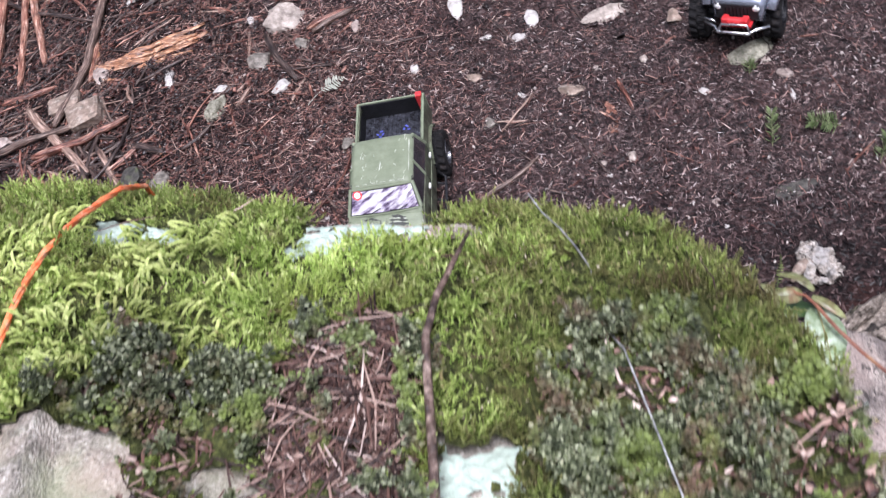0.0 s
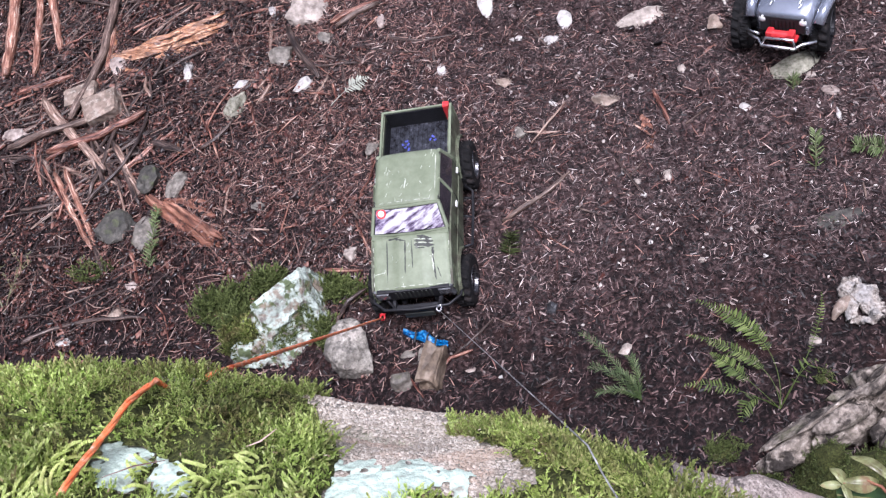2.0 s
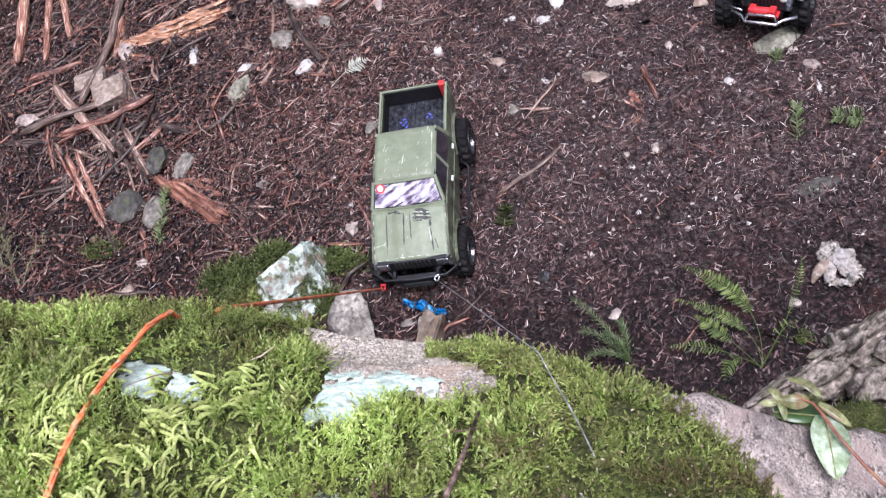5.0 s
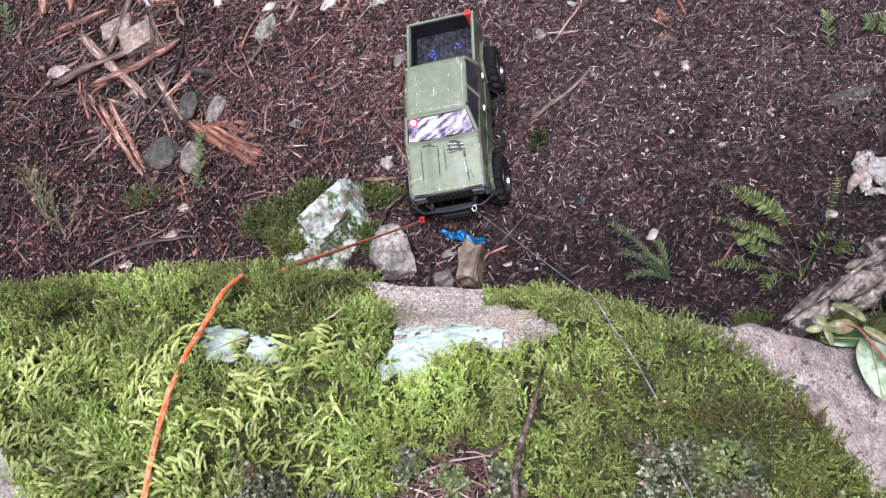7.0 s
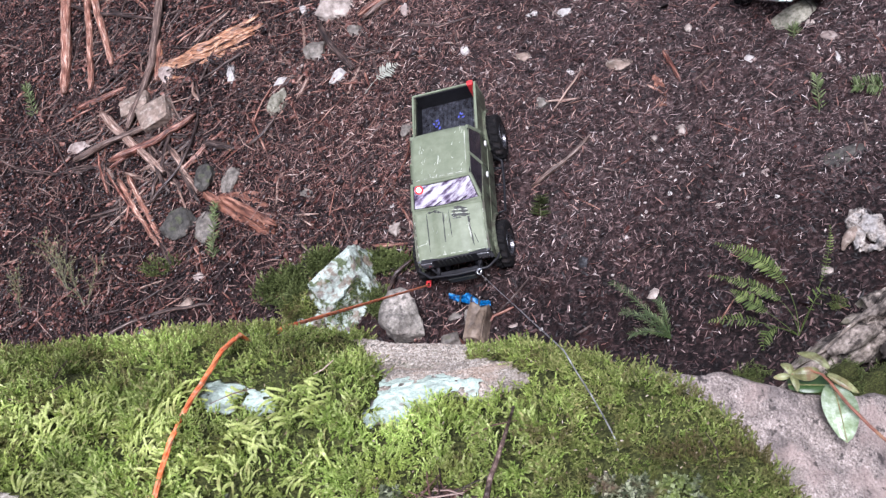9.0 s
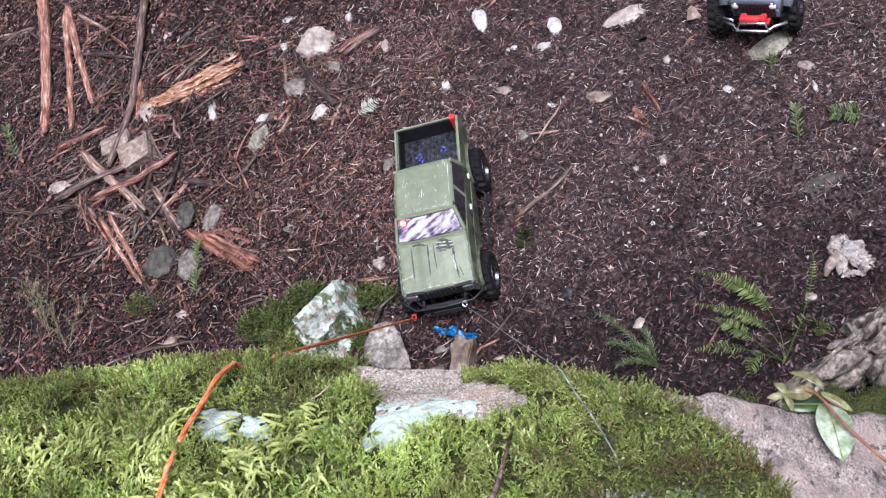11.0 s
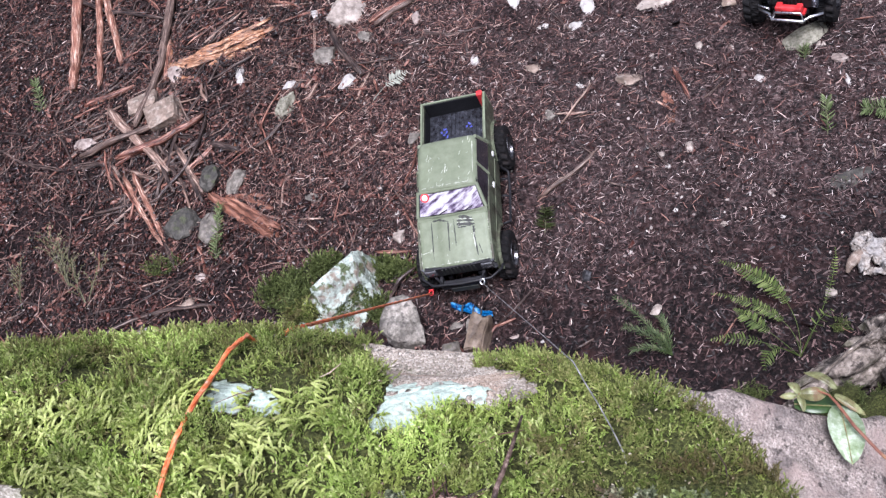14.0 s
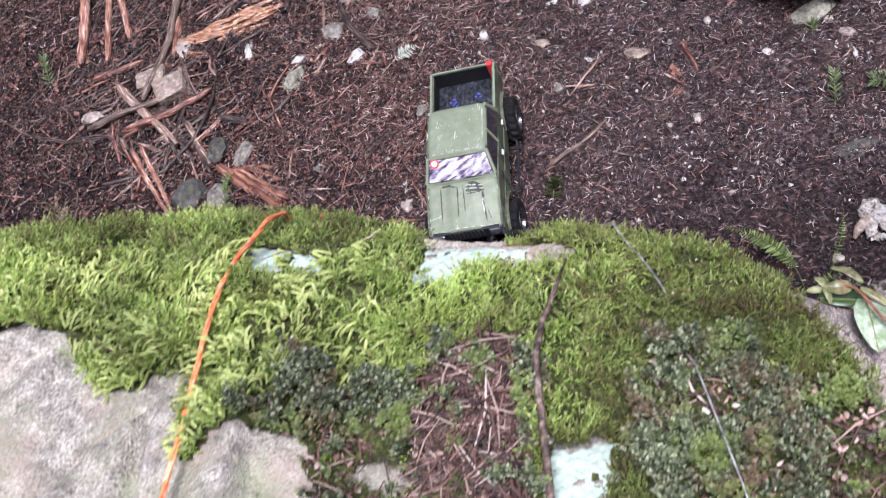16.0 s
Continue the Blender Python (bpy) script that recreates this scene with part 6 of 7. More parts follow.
# ---- plants ----
def leaf_blade(bm, base, tip, width, up, n=4, curl=0.0, blunt=1.0):
    base, tip, up = Vector(base), Vector(tip), Vector(up)
    d = tip - base
    side = d.cross(up).normalized()
    upn = side.cross(d).normalized()
    prev = None
    for k in range(n + 1):
        f = k / n
        w = width * math.sin(math.pi * (0.06 + 0.92 * f) ** 0.85) ** blunt * (0.05 if k == n else 1)
        c = base + d * f + upn * curl * math.sin(math.pi * f)
        row = [bm.verts.new(c - side * w), bm.verts.new(c - upn * w * 0.25), bm.verts.new(c + side * w)]
        if prev:
            bm.faces.new((prev[0], prev[1], row[1], row[0]))
            bm.faces.new((prev[1], prev[2], row[2], row[1]))
        prev = row


def frond(parent, base, mid, tip, length_leaf, material, seed, name="frond", pairs=24):
    """A pinnate frond: mid is a point that the stalk passes; leaflets stand close on its outer part and shorten to the tip."""
    rnd = random.Random(seed)
    bm = bmesh.new()
    b, m, t = Vector(base), Vector(mid), Vector(tip)
    m = m * 2 - (b + t) / 2
    n = int(pairs * 1.75)
    pts = [b * (1 - f) ** 2 + m * 2 * f * (1 - f) + t * f * f for f in [k / n for k in range(n + 1)]]
    tube(bm, pts, [0.0009 * (1 - 0.70 * k / n) for k in range(n + 1)], 5)
    blade = part(name, bm, material, parent)
    bm = bmesh.new()
    for k in range(n - pairs, n + 1):
        f = (k - n + pairs) / pairs
        d = (pts[k] - pts[k - 1]).normalized()
        side = d.cross(Vector((-0.2, -0.1, 1))).normalized()
        ll = length_leaf * (0.55 + 0.45 * smooth01(f / 0.25)) * (1 - 0.80 * smooth01((f - 0.45) / 0.62))
        for sgn in (-1, 1):
            l1 = ll * rnd.uniform(0.75, 1.1)
            if rnd.random() < 0.05:
                continue
            tipp = pts[k] + side * sgn * l1 + d * l1 * rnd.uniform(0.30, 0.55) + Vector((0, 0, -l1 * rnd.uniform(0.0, 0.35)))
            leaf_blade(bm, pts[k], tipp, max(0.0011, l1 * 0.115), (rnd.uniform(-0.5, 0.5), rnd.uniform(-0.5, 0.5), 1), 3, 0.0, 0.7)
    part("leaf_blade", bm, material, blade, "feathered green leaf blade" if material is FERN else "")


fern_base = Vector((0.6005, 1.150, ground(0.6005, 1.150)))
fern = thing("fern", Matrix.Translation(fern_base), "green sword fern growing beside the grey rock", "fern")
for k, (mx, my, tx, ty, ll, pairs) in enumerate(((0.578, 1.262, 0.478, 1.366, 0.021, 32), (0.562, 1.222, 0.452, 1.296, 0.0145, 36), (0.535, 1.200, 0.490, 1.256, 0.018, 22), (0.515, 1.176, 0.438, 1.197, 0.016, 16), (0.548, 1.150, 0.524, 1.116, 0.019, 10), (0.660, 1.245, 0.692, 1.342, 0.009, 18), (0.628, 1.185, 0.662, 1.212, 0.018, 5))):
    mid = Vector((mx, my, ground(mx, my) + 0.050)) - fern_base
    frond(fern, (0, 0, 0), mid, Vector((tx, ty, ground(tx, ty) + 0.045)) - fern_base, ll, FERN, 60 + k, "frond", pairs)


def dead_frond():
    th = thing("dead_fern_frond", Matrix.Translation((-0.29, 2.057, ground(-0.29, 2.057) + 0.006)), "bleached dead fern frond lying on the litter", "fern")
    frond(th, (0, 0, 0.002), (0.046, 0.026, 0.036), (0.092, 0.046, 0.050), 0.026, DRYFERN, 90, "frond", 10)


dead_frond()


def seedling(x, y, tx, ty, h, n, spread_, seed, label, ll=0.016, material=SEEDLING):
    """A conifer seedling: a leaning stem set round with needles."""
    g = ground(x, y)
    th = thing("conifer_seedling", Matrix.Translation((x, y, g)), label, "seedling", "seedlings on the forest floor")
    rnd = random.Random(seed)
    tip = Vector((tx - x, ty - y, ground(tx, ty) - g + h))
    bm = bmesh.new()
    tube(bm, [(0, 0, 0), tip * 0.5 + Vector((0, 0, 0.006)), tip], [0.0014, 0.0011, 0.0006], 5)
    part("stem", bm, WEED, th)
    bm = bmesh.new()
    d = tip.normalized()
    s0 = d.orthogonal().normalized()
    s1 = d.cross(s0)
    for k in range(n):
        f = 0.12 + 0.88 * rnd.random()
        a = rnd.uniform(0, 6.283)
        o = tip * f + Vector((0, 0, 0.006 * math.sin(math.pi * f)))
        r = (s0 * math.cos(a) + s1 * math.sin(a)) * spread_ * (1.1 - 0.4 * f)
        leaf_blade(bm, o, o + r + d * ll * 0.6 + Vector((0, 0, 0.004)), 0.0016, (0.1, 0.2, 1), 2)
    part("needles", bm, material, th)


seedling(-0.706, 1.668, -0.703, 1.835, 0.03, 150, 0.020, 1, "slender bright green conifer seedling beside a stone")
seedling(-1.350, 2.345, -1.395, 2.47, 0.03, 110, 0.022, 2, "small green conifer seedling in the litter")
seedling(0.740, 1.635, 0.745, 1.715, 0.025, 80, 0.018, 3, "small green conifer seedling on dark soil")
seedling(0.880, 1.660, 0.815, 1.670, 0.02, 110, 0.026, 4, "small bushy conifer seedling on dark soil")
seedling(0.730, 1.849, 0.730, 1.873, 0.012, 42, 0.020, 5, "tiny star-shaped conifer seedling on soil")
seedling(0.93, 1.55, 0.95, 1.60, 0.02, 60, 0.022, 6, "small green conifer seedling on dark soil")
seedling(0.128, 1.555, 0.136, 1.605, 0.016, 110, 0.026, 7, "low dull green seedling beside the pickup", 0.006, SHADEMOSS)


def conifer_spray():
    th = thing("conifer_branch", Matrix.Translation((0.365, 1.200, ground(0.365, 1.2) + 0.005)), "green conifer branchlets drooping over the soil", "branch")
    rnd = random.Random(44)
    for k, (tx, ty, hz) in enumerate(((0.262, 1.316, 0.06), (0.275, 1.255, 0.05), (0.283, 1.200, 0.05), (0.345, 1.265, 0.05), (0.318, 1.232, 0.06))):
        bm = bmesh.new()
        tip = Vector((tx - 0.365, ty - 1.2, ground(tx, ty) - ground(0.365, 1.2) + hz - 0.02))
        pts = [tip * f + Vector((0, 0, 0.03 * math.sin(math.pi * f * 0.8))) for f in [i / 12 for i in range(13)]]
        tube(bm, pts, [0.0016 * (1 - 0.6 * i / 12) for i in range(13)], 5)
        for i in range(2, 13):
            d = (pts[i] - pts[i - 1]).normalized()
            s = d.cross(Vector((0, 0, 1))).normalized()
            for j in range(3):
                for sgn in (-1, 1):
                    o = pts[i].lerp(pts[i - 1], j / 3)
                    leaf_blade(bm, o, o + s * sgn * rnd.uniform(0.006, 0.013) + d * 0.009 + Vector((0, 0, rnd.uniform(-0.004, 0.006))), 0.0008, (0, 0, 1), 2)
        part("branchlet", bm, CONIFER, th)


conifer_spray()


def shrub():
    """The broad-leaved shoot that hangs over the granite slab."""
    th = thing("broadleaf_shoot", Matrix.Translation((0.47, 0.42, 1.165)), "shoot with a waxy green leaf and yellowing curled leaves", "shoot")
    o = Vector((0.47, 0.42, 1.165))
    bm = bmesh.new()
    tube(bm, [Vector(p) - o for p in ((0.520, 0.230, 1.240), (0.440, 0.368, 1.226), (0.3992, 0.4274, 1.214), (0.3772, 0.4617, 1.212), (0.3639, 0.4837, 1.213), (0.3549, 0.5059, 1.212), (0.3499, 0.5157, 1.211), (0.3436, 0.5196, 1.209))], [0.0018, 0.0016, 0.0014, 0.0014, 0.0014, 0.0013, 0.0010, 0.0006], 7)
    tube(bm, [Vector(p) - o for p in ((0.3499, 0.5157, 1.211), (0.338, 0.5235, 1.209), (0.3265, 0.5206, 1.206))], [0.0008, 0.0007, 0.0005], 6)
    part("stem", bm, REDSTEM, th)

    def leaf(base, tip, w, up, material, label, curl):
        bm = bmesh.new()
        b, t = Vector(base) - o, Vector(tip) - o
        leaf_blade(bm, b, t, w, up, 12, curl, 0.7)
        ex = bmesh.ops.extrude_face_region(bm, geom=list(bm.faces))
        bmesh.ops.translate(bm, vec=(0, 0, -0.0005), verts=[v for v in ex["geom"] if isinstance(v, bmesh.types.BMVert)])
        lf = part("leaf", bm, material, th, label, True)
        bm = bmesh.new()
        side = (t - b).cross(Vector(up)).normalized()
        upn = side.cross(t - b).normalized()
        tube(bm, [b + (t - b) * f + upn * (curl * math.sin(math.pi * f) - w * 0.2 * math.sin(math.pi * (0.08 + 0.9 * f))) for f in [k / 8 for k in range(9)]], [0.0008 - 0.00005 * k for k in range(9)], 5)
        part("midrib", bm, OLDLEAF, lf)

    leaf((0.3590, 0.5087, 1.204), (0.3580, 0.4555, 1.201), 0.0152, (0.10, -0.2, 1), LEAF, "waxy pale green oval leaf", 0.004)
    leaf((0.358, 0.5217, 1.210), (0.3346, 0.5401, 1.208), 0.0046, (0.5, -0.2, 1), OLDLEAF, "curled olive green leaf", 0.005)
    leaf((0.3493, 0.5197, 1.207), (0.3255, 0.5216, 1.206), 0.0062, (0.1, -0.9, 1), OLDLEAF, "curled olive green leaf", 0.004)
    leaf((0.3273, 0.5209, 1.206), (0.3195, 0.5321, 1.206), 0.0044, (0.6, -0.5, 1), OLDLEAF, "curled olive green leaf", 0.003)
    leaf((0.3262, 0.5204, 1.205), (0.3288, 0.5055, 1.202), 0.0036, (0.4, -0.3, 1), OLDLEAF, "curled olive green leaf", 0.002)
    leaf((0.3248, 0.5200, 1.205), (0.3115, 0.5212, 1.202), 0.0030, (0.2, -0.5, 1), OLDLEAF, "curled olive green leaf", 0.002)
    leaf((0.3555, 0.5164, 1.209), (0.3778, 0.4983, 1.204), 0.0036, (-0.3, -0.2, 1), OLDLEAF, "curled olive green leaf", 0.003)
    leaf((0.3235, 0.5165, 1.197), (0.3640, 0.5110, 1.197), 0.0110, (0.1, 0.2, 1), SHADELEAF, "dark green leaf in shade", 0.002)


shrub()


def weed(x, y, seed, h, tall=3):
    """A dry branched weed: a few wiry stems that fork into thinner ones with scale-like leaves."""
    th = thing("dry_weed", Matrix.Translation((x, y, ground(x, y))), "thin olive dry weed stalks standing in the litter", "weed", "weeds on the forest floor")
    rr = random.Random(seed)
    for k in range(tall):
        a, ln = rr.uniform(1.35, 2.2), h * rr.uniform(0.75, 1.1)
        bow = rr.uniform(-0.25, 0.25)
        pts = [Vector((math.cos(a + bow * f) * ln * f, math.sin(a + bow * f) * ln * f, 0.40 * ln * math.sin(1.7 * f))) for f in [i / 10 for i in range(11)]]
        bm = bmesh.new()
        tube(bm, pts, [0.0014 * (1 - 0.7 * i / 10) for i in range(11)], 5)
        for i in range(2, 10):
            b = a + rr.choice([-1, 1]) * rr.uniform(0.5, 1.0)
            bl = ln * rr.uniform(0.15, 0.42) * (1.1 - 0.06 * i)
            side = [pts[i] + Vector((math.cos(b) * bl * f, math.sin(b) * bl * f, 0.03 * math.sin(2 * f))) for f in (0, 0.35, 0.7, 1)]
            tube(bm, side, [0.0009, 0.0008, 0.0006, 0.0003], 4)
            for q in range(1, 4):
                for e in range(2):
                    leaf_blade(bm, side[q], side[q] + Vector((rr.uniform(-1, 1), rr.uniform(-1, 1), 0.5)) * 0.007, 0.0010, (0, 0, 1), 2)
        part("stalk", bm, WEED, th)


weed(-1.131, 1.697, 5, 0.17)
weed(-1.069, 1.634, 6, 0.14)
weed(-1.278, 1.673, 7, 0.12, 2)


# ---- ropes ----
def rope(name, pts, r, material, label, twist=True):
    bm = bmesh.new()
    P = [Vector(p) for p in pts]
    fine = []
    for a, b in zip(P, P[1:]):
        n = max(2, int((b - a).length / 0.012))
        fine += [a.lerp(b, k / n) for k in range(n)]
    fine.append(P[-1])
    if twist:
        for s in range(3):
            pp = []
            for k, p in enumerate(fine):
                d = (fine[min(k + 1, len(fine) - 1)] - fine[max(k - 1, 0)]).normalized()
                u = d.orthogonal().normalized()
                w = d.cross(u)
                a = k * 0.9 + s * 2.094
                pp.append(p + (u * math.cos(a) + w * math.sin(a)) * r * 0.5)
            tube(bm, pp, r * 0.62, 6)
    else:
        tube(bm, fine, r, 7)
    return tagged(part(name, bm, material, None, "", True), label, "rope")


hook_l = TRUCK @ Vector((-0.078, -0.244, 0.080))
hook_r = TRUCK @ Vector((0.048, -0.252, 0.106))
rope("orange_rope", [hook_l, (-0.101, 0.556, 1.300), (-0.119, 0.536, 1.304), (-0.1222, 0.526, 1.342), (-0.1245, 0.493, 1.373), (-0.1245, 0.462, 1.394), (-0.1275, 0.440, 1.406), (-0.1306, 0.4205, 1.4150), (-0.1322, 0.405, 1.4205), (-0.1331, 0.390, 1.4275), (-0.1332, 0.355, 1.438), (-0.1345, 0.293, 1.444), (-0.139, 0.24, 1.445), (-0.15, 0.10, 1.446), (-0.2, -0.3, 1.446)], 0.0019, ORANGE, "taut orange cord from the pickup over the mossy boulder")
rope("winch_line", [hook_r, (0.1322, 0.449, 1.4000), (0.1385, 0.4300, 1.4045), (0.1459, 0.4030, 1.4200), (0.1515, 0.3825, 1.4290), (0.1573, 0.3620, 1.4345), (0.160, 0.345, 1.426), (0.162, 0.325, 1.430), (0.166, 0.303, 1.446), (0.174, 0.255, 1.451), (0.180, 0.221, 1.453), (0.20, 0.05, 1.452), (0.25, -0.3, 1.455)], 0.0005, GREYLINE, "thin grey winch line from the pickup to the boulder", False)

bm = bmesh.new()
stem = [(0.096, 0.392, 1.432), (0.088, 0.360, 1.446), (0.079, 0.335, 1.449), (0.074, 0.310, 1.450), (0.075, 0.285, 1.449), (0.077, 0.25, 1.448), (0.079, 0.20, 1.448), (0.082, 0.10, 1.447)]
tube(bm, stem, [0.0009, 0.0015, 0.0019, 0.0021, 0.0022, 0.0023, 0.0024, 0.0026], 8)
tagged(part("twig", bm, WOODS["brown"], None, "", True), "smooth dark twig lying across the moss", "stick")

# ---- the blue scrap in front of the pickup ----
bm = bmesh.new()
rows_ = []
for i in range(15):
    f = i / 14
    row = []
    for j in range(7):
        g = j / 6 - 0.5
        x, y = -0.092 + 0.094 * f, 1.416 - 0.044 * f + g * 0.022 * math.sin(math.pi * (0.12 + 0.8 * f))
        row.append(bm.verts.new((x, y, ground(x, y) + 0.016 + 0.007 * math.sin(f * 13 + g * 3) * (0.5 + g) + 0.006 * noise.noise((x * 60, y * 60, 0)))))
    rows_.append(row)
for a, b in zip(rows_, rows_[1:]):
    for j in range(6):
        bm.faces.new((a[j], a[j + 1], b[j + 1], b[j]))
ex = bmesh.ops.extrude_face_region(bm, geom=list(bm.faces))
bmesh.ops.translate(bm, vec=(0, 0, -0.004), verts=[v for v in ex["geom"] if isinstance(v, bmesh.types.BMVert)])
scrap = tagged(part("blue_strap", bm, BLUE), "crumpled blue plastic strap on the wet soil", "strap")
for f in (0.30, 0.55, 0.74):
    bm = bmesh.new()
    x, y = -0.092 + 0.094 * f, 1.416 - 0.044 * f
    tube(bm, [(x - 0.004, y - 0.016, ground(x, y) + 0.014), (x, y, ground(x, y) + 0.026), (x + 0.005, y + 0.016, ground(x, y) + 0.014)], 0.0020, 5)
    part("cord", bm, BLACKPL, scrap)


# ---- moss on the boulder ----
def leaf_tris(base, direction, side, ln, w):
    b, d, s = np.array(base), np.array(direction), np.array(side)
    return [b, b + d * ln * 0.45 + s * w, b + d * ln, b + d * ln * 0.45 - s * w]


def shoot(n, height, ll, w, seed, bend):
    """A moss shoot: a thin bent axis set all round with small pointed leaflets that crowd towards its tip."""
    rnd = random.Random(seed)
    az = rnd.uniform(0, 6.283)
    lean = np.array([math.cos(az), math.sin(az), 0.0])
    v, f = [], []
    for k in range(n):
        t = 0.12 + 0.88 * (k / (n - 1)) ** 0.8
        o = lean * bend * t * t + np.array([0, 0, height * t])
        up = lean * 2 * bend * t + np.array([0, 0, height])
        up = up / np.linalg.norm(up)
        a = 2.4 * k + rnd.uniform(-0.4, 0.4)
        out = np.array([math.cos(a), math.sin(a), 0.0])
        out = out - up * out.dot(up)
        rise = 0.45 + 0.85 * t + rnd.uniform(-0.15, 0.2)
        d = out * math.cos(rise) + up * math.sin(rise)
        s = np.cross(d, up)
        s = s / max(1e-9, np.linalg.norm(s))
        i = len(v)
        v += leaf_tris(o, d, s, ll * rnd.uniform(0.75, 1.2) * (1.15 - 0.4 * t), w)
        f += [(i, i + 1, i + 2), (i, i + 2, i + 3)]
    return np.array(v), np.array(f)


def rosette(n, ll, w, seed):
    rnd = random.Random(seed)
    v, f = [], []
    for k in range(n):
        a = k * 2.4 + rnd.uniform(-0.3, 0.3)
        el = 0.15 + 1.0 * k / n
        d = np.array([math.cos(a) * math.cos(el), math.sin(a) * math.cos(el), math.sin(el)])
        s = np.array([-math.sin(a), math.cos(a), 0.0])
        i = len(v)
        v += leaf_tris((0, 0, 0.002 + 0.004 * k / n), d, s, ll * (1.1 - 0.5 * k / n), w)
        f += [(i, i + 1, i + 2), (i, i + 2, i + 3)]
    return np.array(v), np.array(f)


def strand(ln, seed):
    """A creeping feather-moss plume: a curved axis with short ragged leaflets to both sides and above."""
    rnd = random.Random(seed)
    v, f = [], []
    k1, k2 = rnd.uniform(-1.5, 1.5), rnd.uniform(0.10, 0.40)
    n = 13
    ax = [np.array([ln * t, ln * k1 * t * t * 0.5, ln * k2 * math.sin(2.6 * t)]) for t in [k / (n - 1) for k in range(n)]]
    for k in range(n):
        t = k / (n - 1)
        d = ax[min(k + 1, n - 1)] - ax[max(k - 1, 0)]
        d = d / np.linalg.norm(d)
        s = np.array([-d[1], d[0], 0.0])
        s = s / max(1e-9, np.linalg.norm(s))
        for turn in (-1.0, 1.0, rnd.uniform(-0.3, 0.3)):
            out = s * turn + np.array([0, 0, 0.9 - 0.6 * abs(turn)])
            out = out / np.linalg.norm(out)
            way = out * 0.48 + d * 0.88
            i = len(v)
            v += leaf_tris(ax[k], way, np.cross(way, out + np.array([0.1, 0.2, 0.4])), 0.0022 * (1.1 - 0.5 * t) * rnd.uniform(0.8, 1.2), 0.00085)
            f += [(i, i + 1, i + 2), (i, i + 2, i + 3)]
    return np.array(v), np.array(f)


rng = np.random.RandomState(11)
SHOOTS = [shoot(14, 0.0056 + 0.0010 * k, 0.0031, 0.00056, k, 0.0040) for k in range(7)]
ROSES = [rosette(9, 0.0030, 0.0010, k) for k in range(5)]
STRANDS = [strand(0.0060 + 0.0009 * k, k) for k in range(10)]
NEEDLE_PATCH = [(0.000, 0.312), (0.030, 0.334), (0.046, 0.344), (0.056, 0.342), (0.063, 0.298), (0.066, 0.16), (-0.004, 0.16), (-0.003, 0.278)]
DEBRIS = [[(-0.070, 0.286), (-0.034, 0.288), (-0.008, 0.266), (0.000, 0.234), (0.000, 0.10), (-0.06, 0.10), (-0.056, 0.236)], [(0.228, 0.258), (0.262, 0.280), (0.275, 0.20), (0.22, 0.10), (0.215, 0.225)], [(0.156, 0.294), (0.182, 0.294), (0.186, 0.262), (0.158, 0.256)]]


def cover(x, y):
    """What grows at a place on the boulder's top."""
    u, w = wobble(x, y, 0.009)
    for poly in LICHENS:
        if inside(poly, *wobble(x, y, 0.012)):
            return "lichen"
    if inside(NEEDLE_PATCH, u, w) and noise.noise((x * 60, y * 60, 25)) < 0.3:
        return "needles"
    if inside(BARE_LEFT, u, w) or inside(BARE_FRONT, u, w) or inside(BARE_NEAR, u, w) or inside(BARE_STONES, u, w):
        return "bare"
    for poly in DEBRIS:
        if inside(poly, u, w) and noise.noise((x * 70, y * 70, 15)) < 0.25:
            return "needles"
    dark = smooth01((0.362 + 0.020 * math.exp(-(((x - 0.145) / 0.028) ** 2)) - 0.028 * smooth01((x - 0.185) / 0.03) - y + 0.03 * noise.noise((x * 16, y * 16, 3))) / 0.06)
    if x < -0.10 - 0.05 * noise.noise((y * 20, 0, 1)):
        dark = 0
    dark *= 1 - 0.75 * math.exp(-(((x - 0.105 - 0.02 * noise.noise((y * 25, 4, 0))) / 0.022) ** 2))
    return "dark" if noise.noise((x * 30, y * 30, 6)) * 0.5 + 0.5 < dark * 0.70 else "green"


def moss_z(x, y):
    """The height of the moss bed: rounded cushions of two sizes, parted by narrow hollows."""
    big, small = abs(noise.noise((x * 21, y * 21, 21))), abs(noise.noise((x * 55, y * 55, 27)))
    low = 1 - 0.8 * math.exp(-(((x + 0.102) / 0.036) ** 2 + ((y - 0.443) / 0.028) ** 2)) - 0.6 * math.exp(-(((x - 0.035) / 0.05) ** 2 + ((y - 0.42) / 0.03) ** 2))
    return rock_z(x, y) - 0.003 + low * (0.027 * min(0.45, big) + 0.010 * min(0.4, small)) + 0.003 * noise.noise((x * 120, y * 120, 3))


def moss_gap(x, y):
    """Near nought in the hollows where the peaty bed shows between the cushions."""
    return min(abs(noise.noise((x * 21, y * 21, 21))), 0.6 * abs(noise.noise((x * 33, y * 33, 57))))


